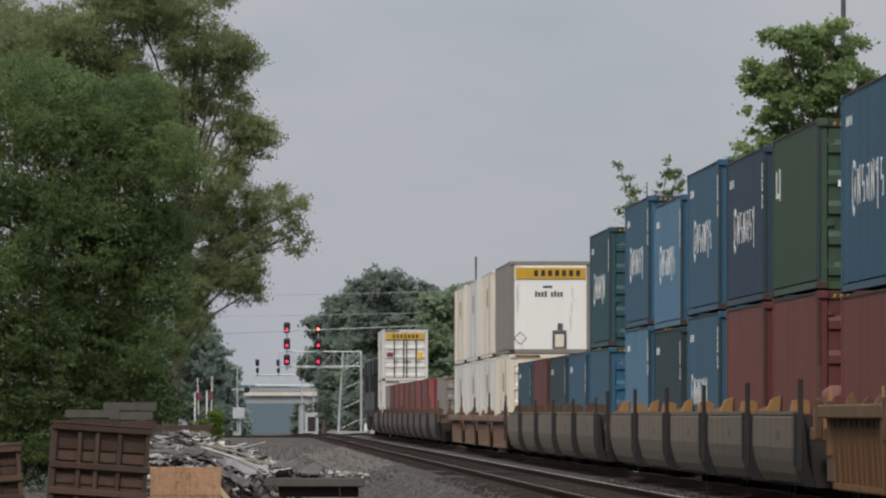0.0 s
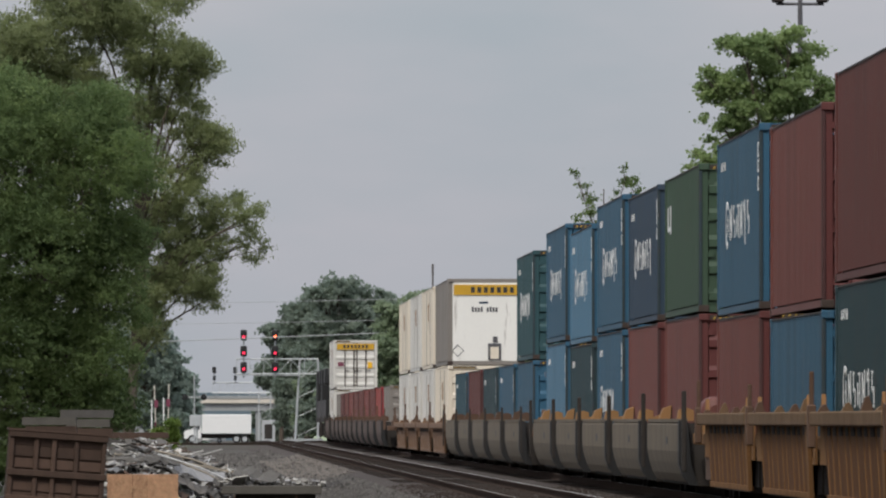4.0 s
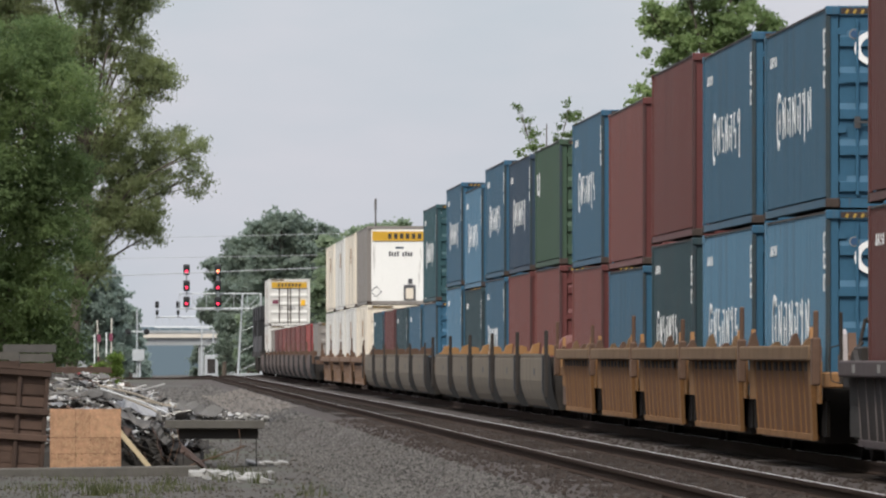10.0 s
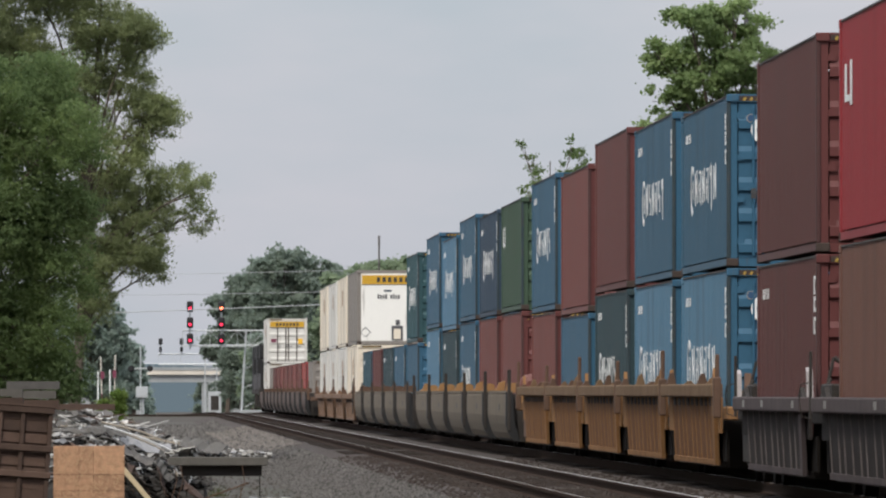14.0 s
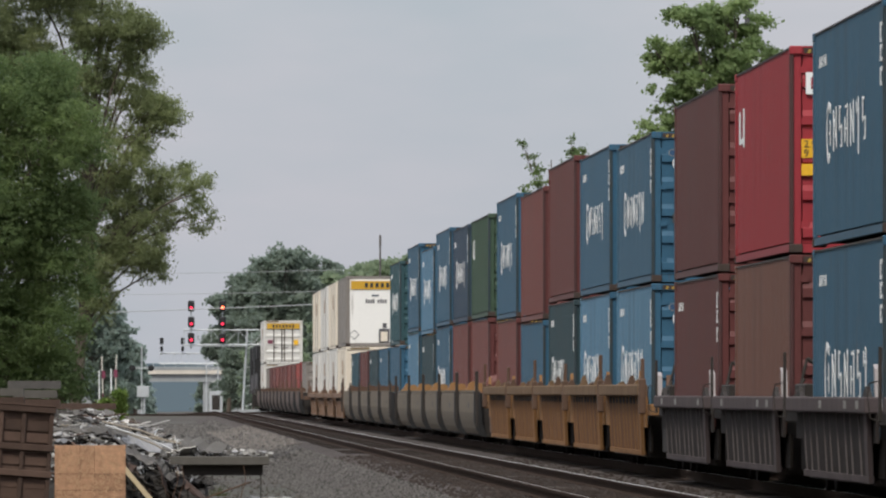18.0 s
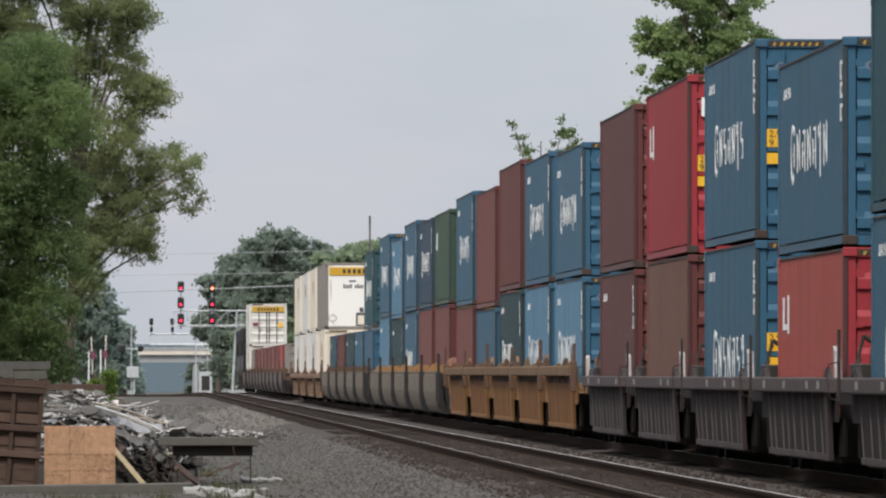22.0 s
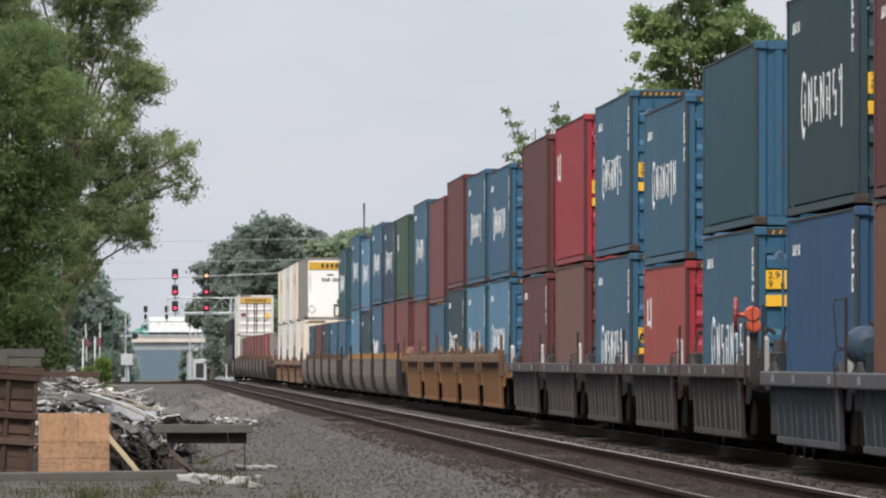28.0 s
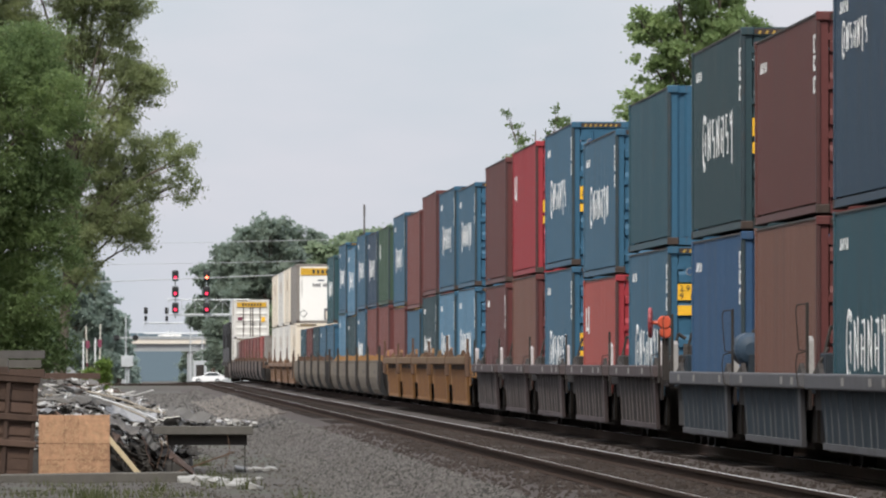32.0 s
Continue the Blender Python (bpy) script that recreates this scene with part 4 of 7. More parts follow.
    for i, y in enumerate(spots):
        outer = i in (0, len(spots) - 1)
        half = 1.0 if outer else max(0.5, (ends[2] - ends[1]) / 2 if len(s_list) > 1 else 0.9)
        plat = part("end_platform", soften(boxes((-1.35, 1.35, y - half, y + half, 0.92, 1.12)), 0.02, 1), paint_ if style == "ribbed" else accent, car)
        gear = M_DARKSTEEL if paint_ in (M_CARBLACK, M_CARSLATE) else (M_IRON if style == "ribbed" else accent)
        part("valve_box", soften(boxes((-1.15, -0.6, y - half * 0.6, y + half * 0.4, 1.12, 1.36)), 0.03, 1), gear, car)
        part("lever_stand", soften(boxes((0.2, 0.9, y - 0.3, y + 0.3, 1.12, 1.5)), 0.05, 1), gear, car)
        part("handle_post", prism([(y - 0.2, 1.3), (y + 0.25, 1.3), (y + 0.05, 1.62), (y - 0.05, 1.62)], -1.05, -0.95), gear, car)
        if tank and i == tank_at % len(spots):
            part("air_reservoir", tubes(((-1.2, y - 0.62, 1.5), (-1.2, y - 0.57, 1.5), 0.1, 0.19, 20), ((-1.2, y - 0.57, 1.5), (-1.2, y - 0.5, 1.5), 0.19, 0.24, 20), ((-1.2, y - 0.5, 1.5), (-1.2, y + 0.5, 1.5), 0.24, 0.24, 20)), tank, car, "rounded air reservoir")
        bogie(car, y)
        if stakes == "tall":
            part("stake", soften(boxes((-1.6, -1.52, y - 0.07, y + 0.07, 0.45, 1.85)), 0.015, 1), M_DARKSTEEL, car, "tall dark stake")
            part("end_bulkhead", prism([(-1.42, 1.1), (1.42, 1.1), (1.42, 1.3), (0.4, 1.7), (-0.95, 1.72), (-1.2, 1.48), (-1.42, 1.4)], -0.08, 0.08), M_HORN, car, "ochre end bulkhead", m=pose(0, y - half, 0, 0, 0, -90))
        elif stakes == "ochre":
            part("stake", soften(boxes((-1.49, -1.425, y - 0.05, y + 0.05, 1.2, 2.02 if i % 2 else 1.9)), 0.012, 1), M_IRON, car, "rust-brown stake")
            part("stake_socket", soften(boxes((-1.52, -1.4, y - 0.12, y + 0.12, 0.95, 1.56)), 0.02, 1), M_IRON, car)
        elif stakes == "rail":
            gx = -1.45
            part("grab_rail", tubes(*[((gx + a, y, b), (gx + c_, y, d_), 0.008) for a, b, c_, d_ in
                                      (((0.0, 2.06, -0.12, 2.05), (-0.12, 2.05, -0.14, 1.97), (-0.14, 1.97, -0.1, 1.48), (-0.1, 1.48, 0.0, 1.46)) if paint_ is M_CARSLATE else ()) + ((0.0, 1.46, -0.12, 1.43), (-0.12, 1.43, -0.14, 1.28), (-0.14, 1.28, -0.11, 1.02), (-0.11, 1.02, -0.02, 0.99))]), M_DARKSTEEL, car, "bent grab rail")
            part("rail_post", soften(boxes((gx - 0.012, gx + 0.024, y - 0.1, y + 0.05, 0.98, 2.08 if paint_ is M_CARSLATE else 1.86)), 0.008, 1), M_DARKSTEEL, car, "dark upright post")
            part("equipment_box", soften(boxes((-1.25, -0.7, y - half * 0.7, y + half * 0.5, 1.12, 1.44), (-0.95, -0.5, y - half * 0.4, y + half * 0.3, 1.12, 1.6), (-0.5, 0.2, y - 0.2, y + 0.3, 1.12, 1.3)), 0.02, 1), M_SLATEPANEL if paint_ is M_CARSLATE else M_DARKSTEEL, car, "dark equipment box")
            part("lever", tubes(((-1.28, y + 0.2, 1.12), (-1.12, y + 0.3, 1.78), 0.022), ((-1.12, y + 0.3, 1.78), (-1.0, y + 0.3, 1.7), 0.03), ((-1.38, y - 0.2, 1.16), (-1.18, y, 1.5), 0.02)), M_DARKSTEEL, car)
            part("white_end_plate", prism([(y + half - 0.1, 1.12), (y + half + 0.1, 1.12), (y + half + 0.3, 1.66), (y + half + 0.05, 1.6)], -1.37, -1.29), M_PALEMARK if paint_ is M_CARSLATE else M_ENDPLATE, car, "whitish upright plate")
        else:
            ladder_rail = shared(("ladder_rail",), lambda: boxes((-0.02, 0.02, -0.025, 0.025, 0.5, 1.7)))
            rung = shared(("rung",), lambda: boxes((-0.012, 0.012, -0.25, 0.25, -0.02, 0.02)))
            for yy in (y - 0.28, y + 0.28):
                piece("ladder_rail", ladder_rail, M_DARKSTEEL, car, m=pose(-1.58, yy, 0))
            for q in range(4):
                piece("rung", rung, M_DARKSTEEL, car, m=pose(-1.58, y, 0.62 + 0.3 * q))
        if outer:
            part("coupler", boxes((-0.15, 0.15, y - 1.7 if i == 0 else y, y if i == 0 else y + 1.7, 0.72, 0.95)), M_IRON, car)
    on_train(car, base, 0)
    return car, base, spots


def W(color, words, h=2.9, **opt):
    return (color, words, h, opt)


blue_words = "blue steel box container with white squeezed lettering"
# rearmost car: slate blue-grey ribbed sides
s5 = [-93.5, -78.4, -63.3, -48.2, -33.1]
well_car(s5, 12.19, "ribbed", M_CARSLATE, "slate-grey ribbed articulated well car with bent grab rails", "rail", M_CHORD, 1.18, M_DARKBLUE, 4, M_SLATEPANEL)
stack(s5[4], W(M_ROYAL, "plain royal blue box container with small white mark", end="wall", marks=("code",), seed=2),
      W(M_DKTEAL, "dark grey-teal box container with white lettering", marks=("name", "code", "plate"), seed=3, letter_at=(0.2, 0.5, 1.1)))
stack(s5[3], W(M_TANBROWN, "faded brown box container without lettering"), W(M_BROWN2, "dull brown-red steel box container", 2.59, marks=("code",)))
stack(s5[2], W(M_TEAL, "green-teal box container with white lettering", marks=("name", "code"), seed=1, letter_at=(0.15, 0.43, 1.15)),
      W(M_DARKBLUE, "dark slate-blue box container with white lettering", marks=("name", "code"), seed=2, letter_at=(0.1, 0.72, 0.6)))
stack(s5[1], W(M_BLUE, blue_words, marks=("name", "code")), W(M_BROWN, "brown-red painted steel box container"))
stack(s5[0], W(M_OXIDE, "oxide red painted steel box container"), W(M_BLUE, blue_words, marks=("name", "code")))
# sooty black ribbed car
s4 = [-14.3, 2.4, 19.3, 36.0, 52.3]
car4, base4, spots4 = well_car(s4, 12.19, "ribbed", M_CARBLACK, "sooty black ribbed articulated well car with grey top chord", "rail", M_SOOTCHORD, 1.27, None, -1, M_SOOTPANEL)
stack(s4[0], W(M_BLUE, "blue box container with white lettering and yellow plate", marks=("name", "code", "plate_high"), seed=2, letter_at=(0.15, 0.43, 1.15)),
      W(M_TEAL, "plain dark teal box container with pressed end wall", 2.59, end="wall", pale_end=M_BLUEEND))
stack(s4[1], W(M_FADEDRED, "faded red box container with white mark", 2.59, marks=("bar",)),
      W(M_BLUE, blue_words, 2.59, marks=("name", "code"), seed=1))
stack(s4[2], W(M_BLUE, "blue box container with white lettering and yellow plate", marks=("name", "code", "plate"), seed=3, letter_at=(0.15, 0.43, 1.15)),
      W(M_BLUE, "blue box container with yellow plate and hazard bars", 2.82, marks=("name", "code", "plate"), seed=2))
stack(s4[3], W(M_TANBROWN, "tan-brown painted steel box container"), W(M_RED, "bright red box container with white end lettering", 2.82, marks=("bar", "endname", "plate")))
stack(s4[4], W(M_BROWN2, "dull maroon box container with small white marks", 2.84, marks=("code",)), W(M_BROWN2, "weathered maroon box container", 2.87))
# ochre ribbed car
s3 = [71.6, 86.5, 101.4, 116.4, 131.4]
well_car(s3, 12.19, "ribbed", M_CARORANGE, "weathered ochre ribbed articulated well car with stakes", "ochre", M_OCHRECHORD, 1.46, M_OXIDE, -1, M_OCHREPANEL)
stack(s3[0], W(M_LIGHTBLUE, "pale blue box container with white lettering", marks=("name", "code", "roundel"), seed=1, letter_at=(0.1, 0.5, 1.15)),
      W(M_BLUE, "dull blue box container with white lettering and roundel", 2.59, marks=("name", "code", "roundel"), seed=1))
stack(s3[1], W(M_LIGHTBLUE, "pale blue box container with white lettering", marks=("name", "code"), seed=2, letter_at=(0.1, 0.5, 1.05)),
      W(M_BLUE, blue_words, 2.75, marks=("name", "code"), seed=3))
stack(s3[2], W(M_DKTEAL, "dark teal box container with white lettering", marks=("name", "code"), seed=2, letter_at=(0.1, 0.5, 0.9)), W(M_BROWN, "brown-red box container without lettering", end="wall", pale_end=M_BROWNEND))
stack(s3[3], W(M_BLUE, "plain blue painted steel box container", 2.59), W(M_OXIDE, "oxide-brown painted steel box container"))
stack(s3[4], W(M_OXIDE, "faded pinkish-red box container", 2.75), W(M_BLUE, blue_words, marks=("name", "code"), seed=2))
# grey smooth-sided car
s2 = [149.4, 164.4, 179.4, 194.4, 209.4]
well_car(s2, 12.19, "shell", M_CARGREY, "tan-grey smooth-sided articulated well car with dark stakes", "tall")
stack(s2[0], W(M_OXIDE, "dull red painted steel box container"), W(M_GREEN, "olive green box container with white mark", 2.59, marks=("bar", "endbars")))
stack(s2[1], W(M_OXIDE, "dull red painted steel box container"), W(M_DARKBLUE, "dark slate-blue box container with white lettering", 2.59, marks=("name", "code"), seed=3))
stack(s2[2], W(M_BLUE, blue_words, marks=("name", "code"), seed=1, letter_at=(0.1, 0.5, 0.9)), W(M_BLUE, blue_words, 2.75, marks=("name", "code"), seed=2))
stack(s2[3], W(M_DKTEAL, "dark teal box container with white marks", 2.75, marks=("code",)), W(M_LIGHTBLUE, "pale blue box container with white lettering", 2.59, marks=("name", "code"), seed=2))
stack(s2[4], W(M_LIGHTBLUE, "pale blue painted steel box container", marks=("code",)), W(M_BLUE, blue_words, 2.75, marks=("name", "code"), seed=3))
# grey car with ladders, low boxes
s1 = [231.0, 246.0, 261.0, 276.0, 291.0]
well_car(s1, 12.19, "shell", M_CARGREY, "dusty grey articulated well car with ladders", "short", accent=M_IRON)
stack(s1[0], W(M_BLUE, "plain blue painted steel box container", 2.59), W(M_DKGREEN, "dark blue-green box container with white lettering", 2.8, marks=("name", "code"), seed=1))
for s, row in zip(s1[1:], (W(M_BLUE, "blue box container with white marks", 2.59, marks=("code",)), W(M_DKTEAL, "dark teal box container with white marks", 2.59, marks=("code",)), W(M_BROWN, "brown painted steel box container", 2.59), W(M_TEAL, "teal box container with white marks", 2.59, marks=("code",)))):
    stack(s, row, None)
# tan car with long white boxes
s0 = [309.8, 329.3, 348.8, 368.3]
well_car(s0, 16.15, "ribbed", M_CARTAN, "rusty tan articulated well car with stakes", "ochre")
for i, s in enumerate(s0):
    upper_opt = dict(width=2.6, end="plain", pale_end=M_WHITE, frame_color=M_TAUPE, marks=("band", "panelmarks")) if i == 0 else dict(width=2.6)
    stack(s, W(M_DULLWHITE if i else M_CREAM, "long white domestic container", 2.9, width=2.6),
          W(M_TAUPE if i == 0 else (M_CREAM if i % 2 else M_DULLWHITE), "long white domestic container with yellow band on its end" if i == 0 else "long cream-white domestic container", 2.9, **upper_opt), 16.15)
# leading cars with low red boxes, then the tall white box next to the engines
sa = [408.0, 426.0, 441.0, 456.0, 471.0]
well_car(sa, 12.19, "shell", M_CARBROWN, "grey-brown smooth-sided articulated well car", "ochre", accent=M_IRON)
for s, row in zip(sa, (W(M_TAUPE, "small dark grey box container", 2.59), W(M_FADEDRED, "faded orange-red box container with pale end lettering", 2.59, marks=("endname",)), W(M_OXIDE, "dull red painted steel box container", 2.59), W(M_ORANGERED, "faded red box container", 2.59), W(M_OXIDE, "dull red painted steel box container", 2.59))):
    stack(s, row, None)
sb = [486.0, 500.5, 515.0, 529.5, 544.0]
well_car(sb, 12.19, "shell", M_CARBROWN, "grey-brown smooth-sided articulated well car", "short", accent=M_IRON)
for s, c_ in zip(sb, (M_OXIDE, M_ORANGERED, M_OXIDE, M_BROWN, M_TAUPE)):
    stack(s, W(c_, "dull red painted steel box container" if c_ is not M_TAUPE else "grey painted steel box container", 2.59), None)
sc = [563.0]
well_car(sc, 16.15, "shell", M_CARBROWN, "dark grey-brown steel well car", "short", accent=M_IRON)
stack(563.0, W(M_DULLWHITE, "long white domestic container", 2.9, width=2.6), W(M_DULLWHITE, "tall white domestic container with yellow band and door rods", 2.9, width=2.6, pale_end=M_DULLWHITE, marks=("band", "rodplates")), 16.15)


def locomotive(s, label):
    e = thing("locomotive", pose(0, 0, 0), label, "locomotive", "engines of the train")
    L = 21.5
    part("frame_deck", boxes((-1.5, 1.5, 0.5, L - 0.5, 1.25, 1.55)), M_DARKSTEEL, e)
    part("fuel_tank", soften(boxes((-1.4, 1.4, 7.5, 13.5, 0.35, 1.2)), 0.12, 2), M_DARKSTEEL, e)
    part("long_hood", soften(boxes((-0.95, 0.95, 1.4, 15.0, 1.55, 4.35)), 0.06, 2), M_SIGNALBLACK, e)
    part("radiator_housing", soften(boxes((-1.5, 1.5, 2.0, 6.0, 3.6, 4.6)), 0.08, 2), M_SIGNALBLACK, e)
    part("cab", soften(boxes((-1.5, 1.5, 15.2, 18.6, 1.55, 4.6)), 0.1, 2), M_SIGNALBLACK, e)
    part("nose", soften(boxes((-1.1, 1.1, 18.6, 20.6, 1.55, 3.1)), 0.12, 2), M_SIGNALBLACK, e)
    part("rear_stripes", boxes(*[(-0.9, -0.35, 1.38, 1.4, 1.7 + 0.34 * i, 1.8 + 0.34 * i) for i in range(7)]), M_LETTER, e, "white warning bars")
    for sx in (-1, 1):
        part("handrail", tubes(*[((sx * 1.45, 1.0 + i * 2.0, 1.55), (sx * 1.45, 1.0 + i * 2.0, 2.6), 0.025) for i in range(8)], ((sx * 1.45, 1.0, 2.6), (sx * 1.45, 15.0, 2.6), 0.025)), M_CHORD, e)
        part("end_step", boxes((sx * 1.45 - 0.1, sx * 1.45 + 0.1, 0.3, 0.9, 0.3, 1.3)), M_DARKSTEEL, e)
    for y in (4.0, 17.5):
        bogie(e, y)
    on_train(e, s, 0)


locomotive(584.0, "black diesel locomotive with white end bars")
locomotive(606.5, "black diesel locomotive coupled ahead of another")

# orange brake fixture on the coupling behind the black car
bw = thing("brake_wheel", pose(0, 0, 0), "orange-red enamelled handbrake wheel and housing", "brake wheel")
bmw = bmesh.new()
for i in range(20):
    a, b = 2 * math.pi * i / 20, 2 * math.pi * (i + 1) / 20
    tube(bmw, (0.26 * math.cos(a), 0, 0.26 * math.sin(a)), (0.26 * math.cos(b), 0, 0.26 * math.sin(b)), 0.03, sides=6)
for i in range(4):
    tube(bmw, (0, 0, 0), (0.26 * math.cos(i * math.pi / 2), 0, 0.26 * math.sin(i * math.pi / 2)), 0.025, sides=6)
part("rim", bmw, M_WHEELRED, bw, "deep red wheel rim", m=pose(-0.24, 0.1, 0.05, 0, 0, 84) @ Matrix.Diagonal((0.82, 1, 0.86, 1)))
part("housing", soften(tubes(((-0.02, -0.12, 0.06), (-0.02, 0.14, 0.06), 0.11, 0.11, 18), ((0.0, -0.1, -0.1), (0.0, 0.12, -0.1), 0.1, 0.1, 18)), 0.02, 1), M_SAFETY, bw)
part("spindle", tubes(((-0.24, 0.1, 0.05), (-0.05, 0.05, 0.05), 0.03)), M_SAFETY, bw)
part("bracket", boxes((-0.05, 0.05, 0.02, 0.14, -0.8, -0.2), (-0.05, 0.5, 0.0, 0.16, -0.86, -0.74)), M_DARKSTEEL, bw)
MOVES.append((bw, -17.2, TRAIN_X - 1.42, 1.90))


# ---- signals, crossing and bridge far down the line ----
def truss(parent, x0, x1, y, z0, z1, depth=0.9, bay=1.6, material=M_GALV, thick=1.0):
    rows = []
    for yy in (y, y + depth):
        rows += [((x0, yy, z0), (x1, yy, z0), 0.075 * thick), ((x0, yy, z1), (x1, yy, z1), 0.075 * thick)]
    n = max(2, round((x1 - x0) / bay))
    for name, bm in (("truss_chord", tubes(*rows)),):
        part(name, bm, material, parent)
    lat = []
    for i in range(n + 1):
        x = x0 + (x1 - x0) * i / n
        lat.append(((x, y, z0), (x, y, z1), 0.03))
        if i < n:
            xb = x0 + (x1 - x0) * (i + 1) / n
            lat.append(((x, y, z0 if i % 2 else z1), (xb, y, z1 if i % 2 else z0), 0.028))
            lat.append(((x, y, z0), (xb, y + depth, z0), 0.025))
    for row in lat:
        part("truss_strut", tubes(row), material, parent)


def signal_head(parent, x, y, z, lit, size=1.0):
    h = part("signal_head", soften(boxes((x - 0.38 * size, x + 0.38 * size, y - 0.1, y + 0.5, z - 0.62 * size, z + 0.62 * size)), 0.16 * size, 2), M_SIGNALBLACK, parent)
    if lit:
        bm = bmesh.new()
        tube(bm, (x, y - 0.16, z - 0.2), (x, y - 0.12, z - 0.2), 0.17, 0.17, 16)
        part("lamp", bm, lit, h, "lit signal lamp")
        hood = bmesh.new()
        n = 10
        for i in range(n):
            a, b = math.pi * i / n, math.pi * (i + 1) / n
            v = [hood.verts.new((x + 0.26 * math.cos(q), yy, z - 0.2 + 0.26 * math.sin(q))) for q, yy in ((a, y - 0.12), (b, y - 0.12), (b, y - 0.5), (a, y - 0.5))]
            hood.faces.new(v)
        part("visor", hood, M_SIGNALBLACK, h)


GY = 1130
gz = -1.2
gantry = thing("signal_gantry", pose(0, GY, 0), "galvanised lattice cantilever signal gantry with lit red signals", "signal gantry")
truss(gantry, 6.0, 15.4, 0, 6.75, 8.45)
for x, foot in ((13.0, 12.75), (15.4, 15.4)):
    for yy in (0, 0.9):
        part("tower_leg", tubes(((foot, yy, gz), (x if x > 14 else 13.3, yy, 8.45), 0.13, 0.1)), M_GALV, gantry)
for i in range(4):
    z = gz + 0.8 + i * 2.2
    part("tower_brace", tubes(((13.0, 0, z), (15.4, 0, z + 1.1), 0.035)), M_GALV, gantry)
part("footing", soften(boxes((12.2, 16.0, -0.6, 1.5, gz - 0.5, gz + 0.5)), 0.05, 1), M_CONCRETE, gantry, "pale concrete footing")
for x, lamps in ((6.85, (M_REDLAMP, M_REDLAMP, M_REDLAMP)), (10.45, (M_AMBERLAMP, M_REDLAMP, M_REDLAMP))):
    mast = part("signal_mast", tubes(((x, -0.1, 6.3), (x, -0.1, 11.6), 0.09)), M_GALV, gantry)
    for z, lit in zip((11.2, 9.35, 7.5), lamps):
        signal_head(gantry, x, -0.6, z, lit)
part("walkway", boxes((6.0, 13.2, -0.9, -0.1, 6.55, 6.62)), M_GALV, gantry)

g2z = rail_z(1500) - 0.4
g2 = thing("signal_bridge", pose(0, 1500, 0), "far grey lattice signal bridge with two dark signals", "signal gantry")
truss(g2, 4.3, 13.2, 0, 5.6, 7.2, bay=1.1, thick=1.5)
for yy in (0, 0.9):
    for x in (11.4, 13.2):
        part("tower_leg", tubes(((x, yy, g2z), (x, yy, 7.2), 0.1)), M_GALV, g2)
for i in range(10):
    z = g2z + 0.4 + i * 0.98
    part("tower_brace", tubes(((11.4, 0, z), (13.2, 0, z + 0.95), 0.03)), M_GALV, g2)
for x in (4.6, 7.8):
    part("signal_mast", tubes(((x, -0.1, 7.0), (x, -0.1, 9.6), 0.08)), M_GALV, g2)
    signal_head(g2, x, -0.5, 9.1, None, 0.8)
    signal_head(g2, x, -0.5, 7.9, None, 0.6)
cab2 = thing("relay_cabinet", pose(12.7, 1480, rail_z(1480) - 0.5), "pale grey trackside relay cabinet", "cabinet")
part("body", soften(boxes((-1.0, 1.0, 0, 1.2, 0, 4.4)), 0.05, 1), M_GALV, cab2)
part("door", boxes((-0.6, 0.6, -0.03, 0.0, 1.6, 3.8)), M_DARKSTEEL, cab2, "dark door")

# overpass
BY = 1800
ov = thing("overpass", pose(0, BY, 0), "concrete road bridge over the tracks with dark girders", "bridge", kind="structure")
# the deck edge's paler cream colour stands for sunlight on it
part("deck", boxes((-420, 520, 0, 12, 4.6, 5.4)), M_PALECONCRETE, ov, "concrete deck edge in a cream that stands for sunlight")
part("parapet", boxes((-420, 520, -0.1, 0.25, 5.4, 5.95)), M_CONCRETE, ov)
part("girder", boxes((-3, 24, 0.6, 11.4, 3.2, 4.6)), M_CONCRETE, ov, "girders in the bluish grey that stands for haze")
for x in (1.5, 13.6):
    for yy in (1.5, 6, 10.5):
        part("pier", boxes((x - 0.5, x + 0.5, yy - 0.5, yy + 0.5, -6.0, 3.2)), M_CONCRETE, ov)
part("abutment", boxes((-420, -1.2, 0.3, 11.7, -6.0, 4.6)), M_CONCRETE, ov)
part("abutment", boxes((17.5, 520, 0.3, 11.7, -6.0, 4.6)), M_CONCRETE, ov)
part("guard_rail", tubes(((-60, -0.02, 6.6), (60, -0.02, 6.6), 0.06), *[((x, -0.02, 5.95), (x, -0.02, 6.6), 0.05) for x in range(-20, 40, 2)]), M_GALV, ov)

# road over the tracks
RY, RZ = 1200, rail_z(1200) + 0.0
rv, rf = flat_grid([-300, -60, -20, 0, 4, 13, 20, 60, 300], [RY - 6, RY + 6], lambda x, y: RZ + (0.02 if 3 < x < 14 else 0.0) - 0.01)
road = loose("road", rv, rf, M_ASPHALT)
tagged(road, "worn asphalt road over the level crossing", "road", kind="structure")


